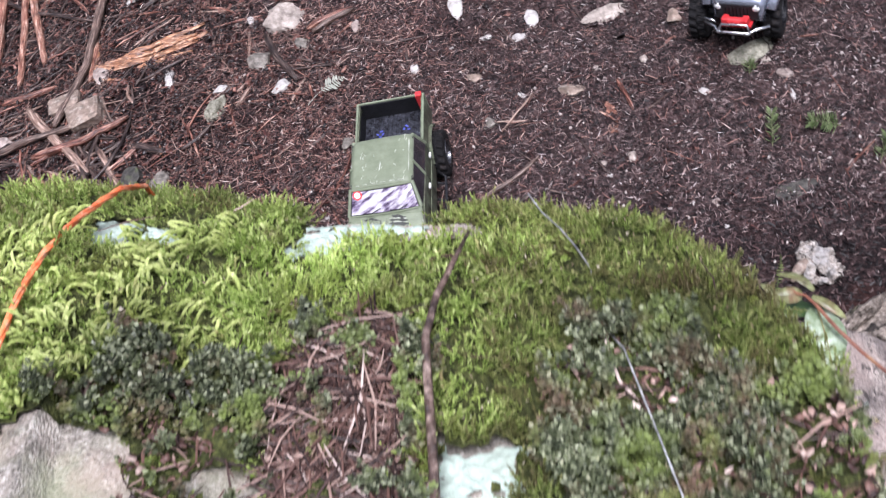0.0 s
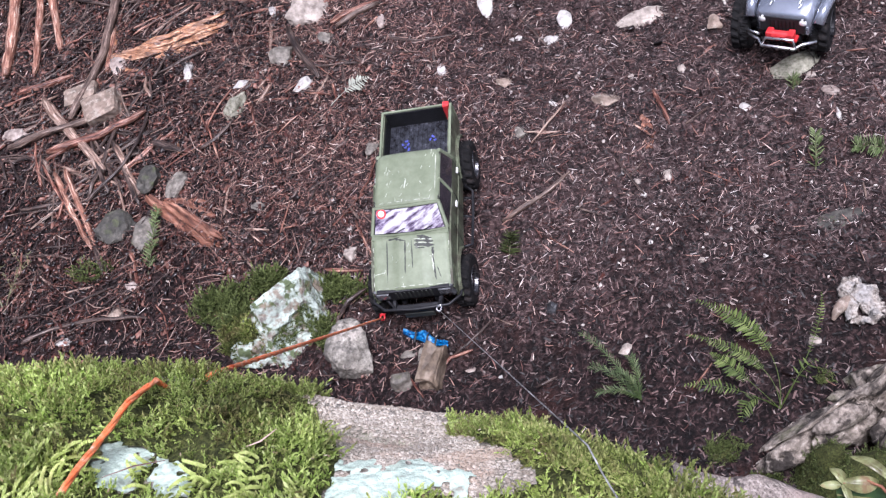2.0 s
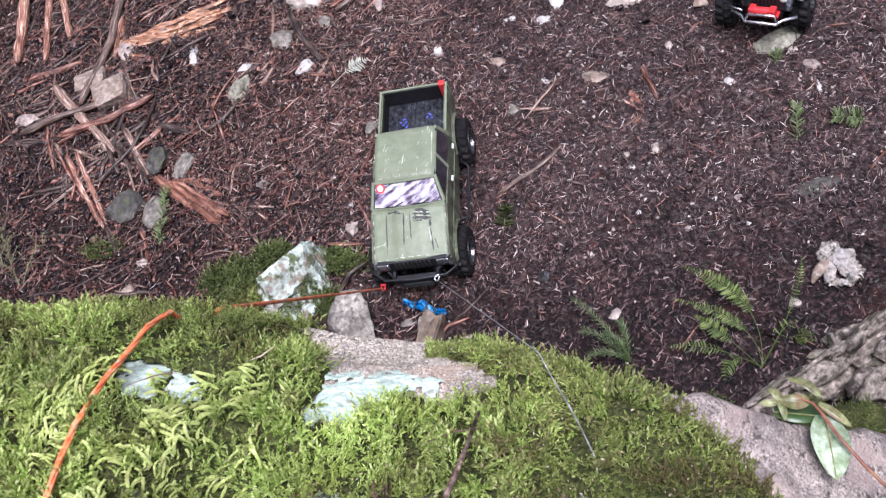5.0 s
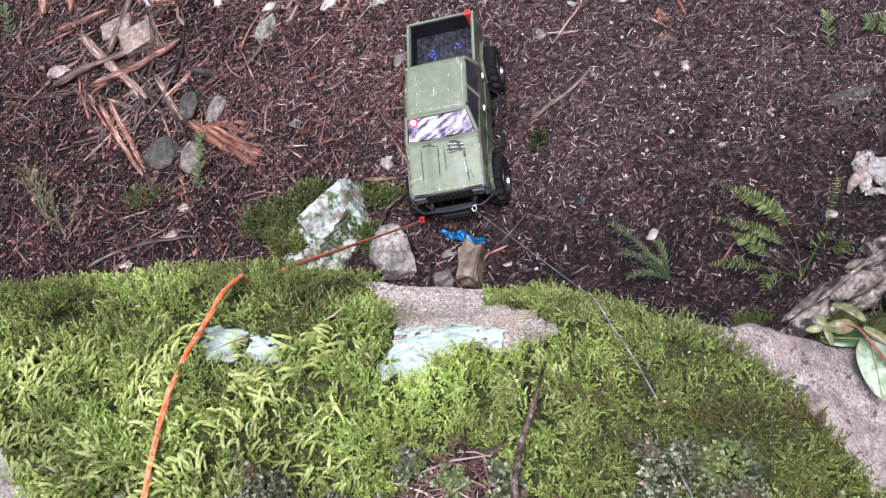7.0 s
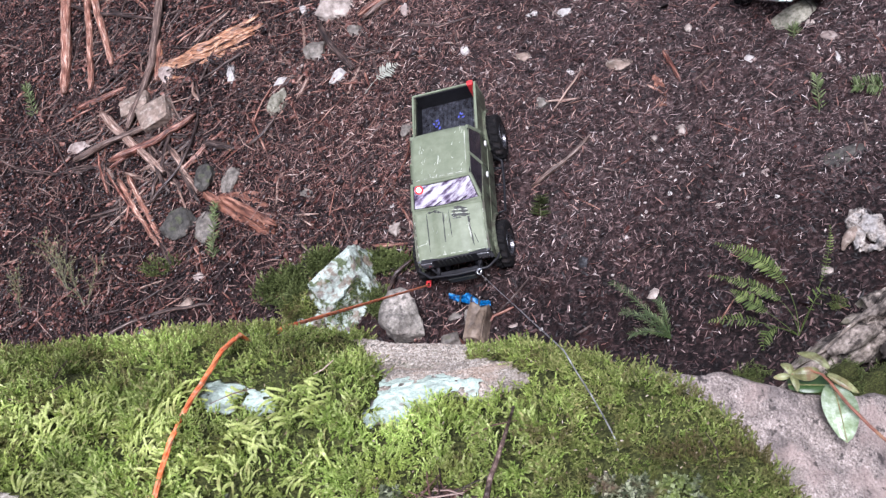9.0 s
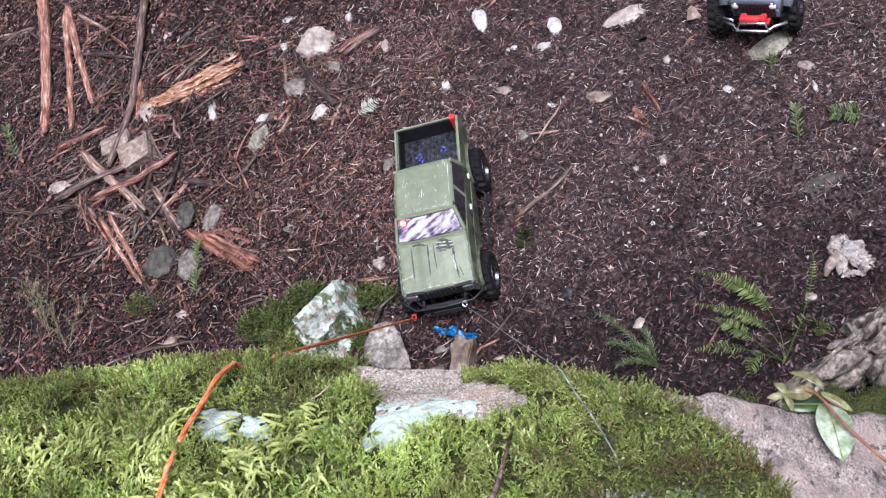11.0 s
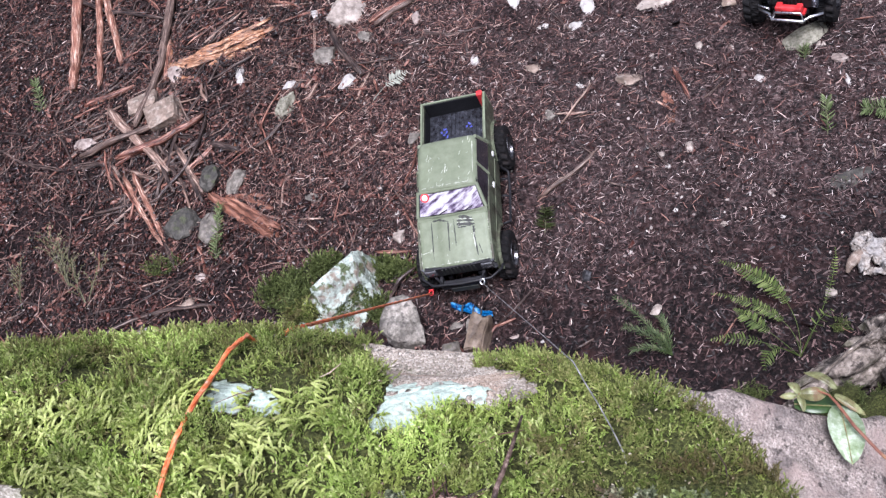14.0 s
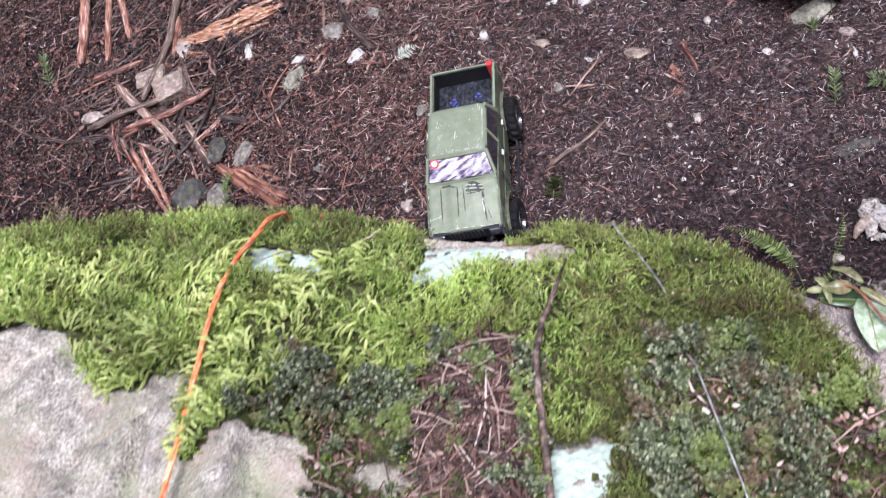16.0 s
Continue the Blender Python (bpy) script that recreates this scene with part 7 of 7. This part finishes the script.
gp_, gn_, dp_, sp_, sw_ = [], [], [], [], []
rnd = random.Random(2)
step = 0.0023
x = -0.42
while x < 0.285:
    e = edge(x)
    y = 0.17
    while y < e + 0.055:
        px, py = x + rnd.uniform(-1, 1) * step, y + rnd.uniform(-1, 1) * step
        if py < e:
            c = cover(px, py)
            if c == "green" and (py > e - 0.02 or moss_gap(px, py) > 0.14 * rnd.random()):
                gp_.append((px, py, moss_z(px, py)))
                flow = 7 * noise.noise((px * 16, py * 16, 2))
                sx_, sy_ = (moss_z(px - 0.003, py) - moss_z(px + 0.003, py)) / 0.006, (moss_z(px, py - 0.003) - moss_z(px, py + 0.003)) / 0.006
                gn_.append((0.5 * sx_ + 0.4 * math.cos(flow), 0.5 * sy_ + 0.4 * math.sin(flow), 1.0))
            elif c == "dark":
                for q in range(1 if noise.noise((px * 45, py * 45, 33)) < 0.05 else (0 if rnd.random() < 0.75 else 1)):
                    dp_.append((px + rnd.uniform(-1, 1) * step, py + rnd.uniform(-1, 1) * step, rock_z(px, py) + 0.006 + 0.010 * noise.noise((px * 60, py * 60, 5)) + 0.012 * rnd.random()))
                if rnd.random() < 0.12 + 1.5 * max(0, noise.noise((px * 26, py * 26, 41))):
                    gp_.append((px, py, rock_z(px, py) - 0.001))
                    gn_.append((0, 0.2, 1.0))
            if c == "green" and 0.2 < py < 0.45 and rnd.random() < (0.30 + 0.16 * smooth01((-0.12 - px) / 0.10)) * smooth01((0.0 - px) / 0.12) * smooth01((noise.noise((px * 22, py * 22, 71)) + 0.35) / 0.4):
                sp_.append((px, py, moss_z(px, py) + 0.004 + 0.004 * rnd.random()))
                sw_.append(4 + 4 * noise.noise((px * 9, py * 9, 81)) + rnd.gauss(0, 0.5))
        elif not (-0.035 < px < 0.075) and not (px > 0.165 and py > e + 0.008):
            v = (py - e) * 1.7
            gp_.append((px, e + 0.035 * (1 - math.exp(-v / 0.03)), rock_z(px, e) - v))
            gn_.append((0.0, 0.9, 0.6))
        y += step
    x += step
# a tuft grown over the cord
for k in range(260):
    a, q = rnd.uniform(0, 6.283), math.sqrt(rnd.random())
    px, py = -0.1320 + 0.015 * q * math.cos(a), 0.402 + 0.011 * q * math.sin(a)
    gp_.append((px, py, 1.4215 - 0.006 * q))
    gn_.append((math.cos(a) * 0.8, math.sin(a) * 0.8 - 0.2, 1.0))
# the small ledge of moss on the front of the bare rock
for k in range(1500):
    px = rnd.uniform(0.055, 0.135)
    py = edge(px) + rnd.uniform(-0.018, 0.014)
    gp_.append((px, py, rock_z(px, min(py, edge(px))) - max(0, py - edge(px)) * 1.2 - 0.003))
    gn_.append((0.1, 0.5, 1.0))


idx, bedv, bedf = {}, [], []
s = 0.004
for i in range(int(0.72 / s)):
    for j in range(int(0.48 / s)):
        x, y = -0.43 + i * s, 0.10 + j * s
        if y > edge(x) - 0.001 or cover(x + s / 2, y + s / 2) not in ("green", "dark", "needles"):
            continue
        q = []
        for a, b in ((0, 0), (1, 0), (1, 1), (0, 1)):
            k = (i + a, j + b)
            if k not in idx:
                idx[k] = len(bedv)
                u, w = x + a * s, y + b * s
                bedv.append((u, w, max(moss_z(u, w) + 0.0006, rock_z(u, w) + 0.0016)))
            q.append(idx[k])
        bedf.append(q)
pydata("moss_bed", bedv, bedf, MOSSBED, boulder, smooth=True)["label"] = "dark peaty bed under the moss"


def lay(name, protos, pts, normals, material, label, category, lean=0.5, smin=0.7, smax=1.35, grow=None, toned=False, spin=None):
    n = len(pts)
    pos = np.array(pts)
    nr = np.tile(np.array([[0.0, 0.1, 1.0]]), (n, 1)) if normals is None else np.array(normals)
    rot = turns(nr, rng.uniform(0, 6.283, n) if spin is None else np.array(spin), rng.uniform(0, lean, n), rng.uniform(0, 6.283, n))
    size = rng.uniform(smin, smax, n)
    if grow:
        size *= np.array([grow(p[0], p[1]) for p in pts])
    return scatter(name, protos, pos, rot, size, rng.randint(0, len(protos), n), material, label, category, toned)


def olive(x, y):
    """The share of duller olive shoots, which grows eastward."""
    return 0.10 + 0.66 * smooth01((x - 0.05) / 0.10) + 0.35 * smooth01((y - 0.42) / 0.08) + 0.8 * max(0, noise.noise((x * 18, y * 18, 51)))


def lush(x, y):
    """How long the shoots grow: long and trailing in the west, short in the east."""
    k = 1 - 0.25 * smooth01((y - 0.44) / 0.07)
    k *= 0.6 if -0.15 < x < -0.06 and 0.395 < y < 0.475 else 1
    return k * max(0.86, 1.0 - 0.08 * smooth01((x - 0.08) / 0.08) + 0.30 * smooth01((-0.05 - x) / 0.15) + 0.55 * noise.noise((x * 24, y * 24, 61)))


own = [rnd.random() < olive(p[0], p[1]) for p in gp_]
for name, pick, material, label in (("moss", False, MOSS, "bright yellow-green feathery moss cushions on granite"), ("olive_moss", True, OLIVEMOSS, "duller olive moss shoots among the green cushions")):
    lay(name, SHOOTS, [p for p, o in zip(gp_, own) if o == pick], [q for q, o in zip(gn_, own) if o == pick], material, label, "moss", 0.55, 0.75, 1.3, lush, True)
lay("leafy_moss", ROSES, dp_, None, DARKMOSS, "dark grey-green leafy moss on granite", "moss", 0.8, 0.8, 1.5)
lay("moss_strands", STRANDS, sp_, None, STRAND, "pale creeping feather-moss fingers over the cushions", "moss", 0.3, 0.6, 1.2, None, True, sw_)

# dead needles lying in the hollow of the moss
def needle_proto(ln, w, seed, bow=0.25):
    rnd = random.Random(seed)
    b = rnd.uniform(-bow, bow) * 2
    v, f = [], []
    for k in range(3):
        t = k / 2 - 0.5
        c = np.array([ln * t, ln * b * (0.25 - t * t), 0])
        r = w * (1.0 if k == 1 else 0.5)
        v += [c + np.array([0, -r, -r * 0.4]), c + np.array([0, 0, r * 0.8]), c + np.array([0, r, -r * 0.4])]
    for k in range(2):
        for j in range(2):
            a, b2, c2, d = k * 3 + j, k * 3 + j + 1, (k + 1) * 3 + j + 1, (k + 1) * 3 + j
            f += [(a, b2, c2), (a, c2, d)]
    return np.array(v), np.array(f)


NEEDLES = [needle_proto(0.022 + 0.004 * k, 0.0006, k) for k in range(5)]
LITTER = [needle_proto(0.012 + 0.003 * k, 0.0011, 40 + k, 0.2) for k in range(6)]
pn = []
for k in range(1500):
    px, py = rnd.uniform(0.005, 0.075), rnd.uniform(0.15, 0.335)
    if inside(NEEDLE_PATCH, *wobble(px, py, 0.012)):
        pn.append((px, py, rock_z(px, py) + 0.005 + 0.009 * rnd.random()))
for k in range(1600):
    px, py = rnd.uniform(-0.08, 0.27), rnd.uniform(0.12, 0.30)
    if cover(px, py) == "needles" and (rnd.random() < 0.5):
        pn.append((px, py, rock_z(px, py) + 0.006 + 0.006 * rnd.random()))
for k in range(40):
    px, py = rnd.uniform(-0.40, 0.26), rnd.uniform(0.12, 0.5)
    if py < edge(px) - 0.02 and cover(px, py) in ("green", "dark"):
        pn.append((px, py, rock_z(px, py) + 0.016))
lay("fallen_needles", NEEDLES, pn, None, CHIPRED, "red-brown dead needles fallen into the moss", "needles", 0.35, 0.7, 1.4)


crystals, crystal_way = [], []
for k in range(26000):
    px, py = rnd.uniform(-0.05, 0.125), rnd.uniform(0.40, 0.60)
    e = edge(px)
    if py < e and not inside(BARE_FRONT, *wobble(px, py, 0.009)) or any(inside(poly, *wobble(px, py, 0.012)) for poly in LICHENS):
        continue
    v = max(0.0, py - e) * 2.2
    if v > 0.10:
        continue
    qy = py if py < e else e + 0.035 * (1 - math.exp(-v / 0.03))
    crystals.append((px, qy, rock_z(px, min(py, e)) - v + 0.0002))
    crystal_way.append((0.0, 0.55 + 6 * v, 1.0))


crumbs = []
for k in range(5000):
    px, py = rnd.uniform(-0.12, 0.28), rnd.uniform(0.12, 0.36)
    what = cover(px, py)
    if what == "needles" or (what == "dark" and noise.noise((px * 45, py * 45, 33)) > 0.0 and rnd.random() < 0.5):
        crumbs.append((px, py, rock_z(px, py) + 0.007 + 0.006 * rnd.random()))


# ---- moss on the ground and on the stones ----
def cushion(cx, cy, rx, ry, h, n, seed):
    rr = random.Random(seed)
    out = []
    while len(out) < n:
        a, q = rr.uniform(0, 6.283), math.sqrt(rr.random())
        k = 1 + 0.35 * noise.noise((math.cos(a) * 1.5 + seed, math.sin(a) * 1.5, seed))
        px, py = cx + rx * q * k * math.cos(a), cy + ry * q * k * math.sin(a)
        out.append((px, py, ground(px, py) + h * (1 - q ** 2) * (0.8 + 0.4 * noise.noise((px * 30, py * 30, seed))) - 0.004))
    return out


def mound(cx, cy, rx, ry, h, seed):
    vv, ff = [], []
    n = 18
    for j in range(7):
        q = j / 6
        for i in range(n):
            a = 6.2832 * i / n
            k = 1 + 0.35 * noise.noise((math.cos(a) * 1.5 + seed, math.sin(a) * 1.5, seed))
            px, py = cx + rx * q * k * math.cos(a), cy + ry * q * k * math.sin(a)
            vv.append((px, py, ground(px, py) + h * (1 - q ** 2) - 0.008))
    for j in range(6):
        for i in range(n):
            ff.append((j * n + i, j * n + (i + 1) % n, (j + 1) * n + (i + 1) % n, (j + 1) * n + i))
    return tagged(pydata("moss_cushion", vv, ff, MOSSBED, smooth=True), "low cushion of green moss on the soil", "moss", "moss cushions on the ground")


cg = []
for k, (cx, cy, rx, ry, h, n) in enumerate(((-0.420, 1.440, 0.055, 0.038, 0.090, 1100), (-0.50, 1.545, 0.085, 0.045, 0.026, 620), (-0.450, 1.470, 0.050, 0.045, 0.055, 800), (-0.405, 1.590, 0.045, 0.028, 0.025, 380), (-0.250, 1.550, 0.040, 0.024, 0.014, 220), (-0.262, 1.440, 0.026, 0.032, 0.030, 260), (-0.225, 1.535, 0.06, 0.022, 0.012, 300), (0.495, 1.085, 0.036, 0.024, 0.016, 240), (0.715, 0.985, 0.10, 0.06, 0.13, 1300), (0.555, 1.00, 0.045, 0.035, 0.02, 420), (0.645, 1.020, 0.05, 0.035, 0.11, 600), (-0.95, 1.42, 0.07, 0.04, 0.03, 500), (0.38, 1.06, 0.04, 0.03, 0.014, 240), (0.28, 1.07, 0.04, 0.02, 0.012, 160), (-0.86, 1.70, 0.05, 0.03, 0.006, 120), (0.683, 1.198, 0.017, 0.014, 0.012, 60))):
    mound(cx, cy, rx, ry, h, 3 + k)
    cg += cushion(cx, cy, rx, ry, h, int(n * 0.55), 3 + k)
front = [p for p in cg if p[0] < -0.385 and p[1] < 1.475]
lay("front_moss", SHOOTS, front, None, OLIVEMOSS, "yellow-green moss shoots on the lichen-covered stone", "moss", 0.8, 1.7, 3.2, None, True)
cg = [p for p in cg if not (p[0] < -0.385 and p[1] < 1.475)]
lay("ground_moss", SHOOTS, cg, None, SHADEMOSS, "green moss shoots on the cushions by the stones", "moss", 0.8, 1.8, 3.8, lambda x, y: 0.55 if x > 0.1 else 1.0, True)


spire()


# ---- litter over the forest floor ----
def chip_proto(ln, w, th, seed):
    rnd = random.Random(seed)
    n = rnd.choice((4, 5, 6))
    turn = rnd.uniform(0.2, 0.8)
    v = [np.array([ln * math.cos(6.283 * (k + turn) / n) * rnd.uniform(0.55, 1.25), w * math.sin(6.283 * (k + turn) / n) * rnd.uniform(0.5, 1.25), th * rnd.uniform(-0.5, 0.7)]) for k in range(n)]
    v += [q * np.array([rnd.uniform(0.78, 0.98), rnd.uniform(0.78, 0.98), 1]) + np.array([0, 0, th * 0.6]) for q in v[:n]]
    v.append(np.array([ln * rnd.uniform(-0.3, 0.3), w * rnd.uniform(-0.3, 0.3), th * rnd.uniform(0.5, 1.2)]))
    f = []
    for k in range(n):
        a, b = k, (k + 1) % n
        f += [(a, b, b + n), (a, b + n, a + n), (a + n, b + n, 2 * n)]
    return np.array(v), np.array(f)


def crumb_proto(ln, w, th, seed):
    """A small broken flake: four uneven corners and a raised point."""
    rnd = random.Random(100 + seed)
    v = [np.array([ln * sx * rnd.uniform(0.4, 1.2), w * sy * rnd.uniform(0.3, 1.3), -th * rnd.uniform(0.1, 0.6)]) for sx, sy in ((-1, -1), (1, -1), (1, 1), (-1, 1))]
    v.append(np.array([ln * rnd.uniform(-0.5, 0.5), w * rnd.uniform(-0.5, 0.5), th * rnd.uniform(0.5, 1.0)]))
    return np.array(v), np.array([(0, 1, 4), (1, 2, 4), (2, 3, 4), (3, 0, 4)])


def crumbly(x, y):
    return (0.12 + 0.88 * smooth01((x + 0.75) / 0.7)) * (0.5 + 0.5 * clump(x + 0.31, y + 0.2)) * smooth01((2.75 - y) / 0.3) * (0.62 + 0.38 * smooth01((y - 1.25) / 0.3))


def field(n, seed, weight):
    r = np.random.RandomState(seed)
    out = []
    while len(out) < n * 1.10:
        x, y = r.uniform(-2.05, 1.45), r.uniform(0.62, 3.45)
        rim = min(x + 2.05, 1.45 - x, 3.5 - 0.43 * (x + 1.5) - y)
        if y > 0.9 and rim > 0 and r.rand() < weight(x, y) * smooth01(rim / 0.30 + 0.2 * noise.noise((x * 5, y * 5, 3))):
            out.append((x, y))
    return out


def bald(x, y):
    """Stretches of bare soil, most of them at the boulder's foot."""
    return smooth01((noise.noise((x * 7, y * 7, 14)) + 0.45) / 0.5) * (0.12 + 0.88 * smooth01((y - 1.26 - 0.1 * noise.noise((x * 4, 2, 0))) / 0.35))


def clump(x, y):
    """Heaps and gaps of a hand's breadth in the litter."""
    return 0.22 + 0.78 * smooth01((noise.noise((x * 10, y * 10, 34)) + 0.5 * noise.noise((x * 23, y * 23, 36)) + 0.22) / 0.42)


def west(x, y):
    return 0.35 + 0.65 * smooth01((0.1 - x + 0.3 * noise.noise((x * 2, y * 2, 0))) / 0.9)


def wet_west(x, y):
    return west(x, y) * (0.35 + 0.65 * clump(x + 0.7, y)) * (0.06 + 0.94 * smooth01((y - 1.42) / 0.25))


def mulch(x, y):
    return max(0.0, west(x, y) - 0.338) * clump(x, y) * (0.3 + 0.7 * bald(x, y)) * (0.15 + 0.85 * smooth01((y - 1.36) / 0.3))


def even(x, y):
    return 0.55 + 0.45 * noise.noise((x * 3, y * 3, 8))


def east(x, y):
    return (1.15 - west(x, y)) * (0.15 + 0.85 * bald(x, y)) * (0.30 + 0.70 * smooth01((y - 1.30) / 0.25))


def mat_of_needles(x, y):
    """The brighter red-brown needles that lie thick west and north of the pickup."""
    return math.exp(-(((x + 0.30) / 0.42) ** 2 + ((y - 2.05) / 0.50) ** 2)) * (0.35 + 0.65 * smooth01((noise.noise((x * 5, y * 5, 18)) + 0.3) / 0.5))


def strew(name, protos, pts, lift, lean, smin, smax, material, label):
    pos = np.array([(x, y, ground(x, y) + lift * (0.2 + 1.2 * random.random())) for x, y in pts])
    n = len(pos)
    nr = np.tile(np.array([[GN.x, GN.y, GN.z]]), (n, 1))
    rot = turns(nr, rng.uniform(0, 6.283, n), np.abs(rng.normal(0, lean, n)), rng.uniform(0, 6.283, n))
    return scatter(name, protos, pos, rot, rng.uniform(smin, smax, n), rng.randint(0, len(protos), n), material, label, "litter")


CHIPS = [chip_proto(0.0075, 0.0031, 0.0022, k) for k in range(4)] + [chip_proto(0.0058, 0.0040, 0.0024, 9 + k) for k in range(4)]
TWIGS = [needle_proto(0.06 + 0.012 * k, 0.0011, 30 + k) for k in range(4)]
lay("granite_crystals", [chip_proto(0.0012, 0.0010, 0.0006, 90 + k) for k in range(6)], crystals, crystal_way, CRYSTAL, "coarse pale pink and grey crystals on bare granite", "granite", 0.7, 0.4, 1.5)
flecks = []
for k in range(1500):
    px, py = rnd.uniform(-0.32, 0.27), rnd.uniform(0.20, 0.50)
    if py < edge(px) - 0.01 and cover(px, py) in ("green", "dark") and rnd.random() < 0.25 + 0.75 * smooth01((px - 0.02) / 0.06):
        flecks.append((px, py, moss_z(px, py) + 0.005 + 0.006 * rnd.random()))
lay("moss_flecks", CHIPS, flecks, None, STRAW, "pale straw-coloured flecks of dead leaf in the moss", "litter", 1.0, 0.10, 0.24)
lay("moss_crumbs", CHIPS, crumbs, None, CHIPRED, "brown dead leaf crumbs caught in the moss", "litter", 0.8, 0.25, 0.6)
BIGCHIPS = [chip_proto(0.011, 0.0048, 0.0032, 50 + k) for k in range(6)]
strew("bark_flakes", BIGCHIPS, field(4200, 12, mulch), 0.009, 0.5, 0.5, 1.7, CHIP, "larger flakes of wet bark among the litter")
strew("litter_needles", LITTER, field(30000, 1, wet_west), 0.007, 0.28, 0.4, 1.3, NEEDLE, "fallen brown conifer needles over the soil")
strew("fine_litter", LITTER, field(54000, 5, east), 0.006, 0.30, 0.2, 0.8, FINE, "fine dark needle crumbs over wet soil")
strew("litter_chips", CHIPS, field(28500, 2, mulch), 0.009, 0.50, 0.4, 1.35, CHIP, "wet bark chips and cone scales over the soil")
strew("litter_twigs", TWIGS, field(5000, 3, mulch), 0.014, 0.12, 0.3, 1.1, TWIG, "thin broken twigs strewn over the soil")
strew("needle_mat", LITTER, field(15000, 6, mat_of_needles), 0.008, 0.25, 0.35, 1.1, REDNEEDLE, "bright red-brown needles in a loose mat on the soil")
CRUMBS = [crumb_proto(0.0056, 0.0014, 0.0011, k) for k in range(10)]
strew("soil_crumbs", CRUMBS, field(62000, 9, crumbly), 0.004, 0.35, 0.5, 1.5, CRUMB, "dark crumbs of bark and rotten leaf over wet soil")
PEBS = []
for k in range(5):
    b = bmesh.new()
    rock_mesh(b, 0.012, 0.010, 0.008, 70 + k, 6, 0.12, 1)
    bmesh.ops.triangulate(b, faces=b.faces)
    b.verts.ensure_lookup_table()
    PEBS.append((np.array([v.co[:] for v in b.verts]), np.array([[v.index for v in f.verts] for f in b.faces])))
    b.free()
strew("pebbles", PEBS, field(1300, 4, lambda x, y: even(x, y) * (0.1 + 0.9 * smooth01((y - 1.25) / 0.25))), 0.004, 0.5, 0.3, 1.0, PEBBLE, "small pale pebbles scattered over the soil")

# thin roots and long twigs
rt = random.Random(31)
for k in range(60):
    x, y = rt.uniform(-1.5, -0.25), rt.uniform(1.5, 2.9)
    a, ln = rt.uniform(-0.9, 0.9) + (0 if rt.random() < 0.6 else 1.5), rt.uniform(0.10, 0.28)
    bend = rt.uniform(-0.5, 0.5)
    pts = [(x + ln * f * math.cos(a + bend * f), y + ln * f * math.sin(a + bend * f)) for f in (0, 0.33, 0.66, 1)]
    stick(pts, rt.uniform(0.0010, 0.0022), rt.choice(["bark", "bark", "bark", "red"]), rt.uniform(0.003, 0.010))

# two long curved roots above the needles
stick([(-1.492, 2.323), (-1.381, 2.274), (-1.279, 2.252), (-1.186, 2.269), (-1.122, 2.285)], 0.0034, "bark", 0.008)
stick([(-1.623, 2.357), (-1.476, 2.248), (-1.382, 2.174), (-1.235, 2.108), (-1.102, 2.088), (-1.02, 2.088)], 0.0034, "bark", 0.008)

# the heap of broken branches beside the blocky stones
rh = random.Random(5)
for k in range(44):
    x, y = rh.gauss(-0.90, 0.09), rh.gauss(2.10, 0.13)
    a, ln = rh.choice([2.2, 2.1, 0.5, 0.35, 1.5]) + rh.gauss(0, 0.2), rh.uniform(0.07, 0.22)
    dx, dy = ln * math.cos(a) / 2, ln * math.sin(a) / 2
    stick([(x - dx, y - dy), (x + rh.gauss(0, 0.006), y + rh.gauss(0, 0.006)), (x + dx, y + dy)], rh.uniform(0.002, 0.0065), rh.choice(["red", "bark", "tan", "brown", "bark"]), rh.uniform(0.002, 0.012))

# loose small sticks among the litter
rs = random.Random(77)
crumbled = {}
for k in range(215):
    if k < 175:
        x, y = rs.uniform(-1.5, -0.15), rs.uniform(1.55, 2.95)
    else:
        x, y = rs.uniform(-0.1, 0.95), rs.uniform(1.2, 2.5)
    a, ln = rs.uniform(0, 3.1416), rs.uniform(0.03, 0.13)
    if abs(x + 0.03) < 0.13 and abs(y - 1.66) < 0.30:
        continue
    radius, tone = rs.uniform(0.0012, 0.0042) * (1 if k < 95 else 0.8), rs.choice(["red", "bark", "tan", "red", "bark", "brown"])
    ob = stick([(x, y), (x + ln * math.cos(a), y + ln * math.sin(a))], radius, tone, rs.uniform(0.002, 0.008))
    if radius < 0.0026:
        crumbled.setdefault(tone, []).append(ob)
# dark wet branchlets thick between the logs in the west
for k in range(110):
    x, y = rs.gauss(-1.08, 0.20), rs.gauss(2.28, 0.26)
    a, ln, bend = rs.gauss(0.9, 0.9), rs.uniform(0.08, 0.26), rs.uniform(-0.5, 0.5)
    tone = rs.choice(["bark", "bark", "bark", "red"])
    pts = [(x + ln * f * math.cos(a + bend * f), y + ln * f * math.sin(a + bend * f)) for f in (0, 0.5, 1)]
    crumbled.setdefault(tone, []).append(stick(pts, rs.uniform(0.0016, 0.0042), tone, rs.uniform(0.003, 0.010)))
# the thinnest of them lie as one scatter for each kind of wood
for tone, obs in crumbled.items():
    bm = bmesh.new()
    for ob in obs:
        me = ob.data
        n0 = len(bm.verts)
        bm.from_mesh(me)
        bm.verts.ensure_lookup_table()
        for v in bm.verts[n0:]:
            v.co = ob.matrix_world @ v.co
        bpy.data.objects.remove(ob)
    tagged(part("broken_twigs", bm, WOODS[tone], None, "", True), "small broken twigs strewn over the litter", "twigs", "", "stuff")
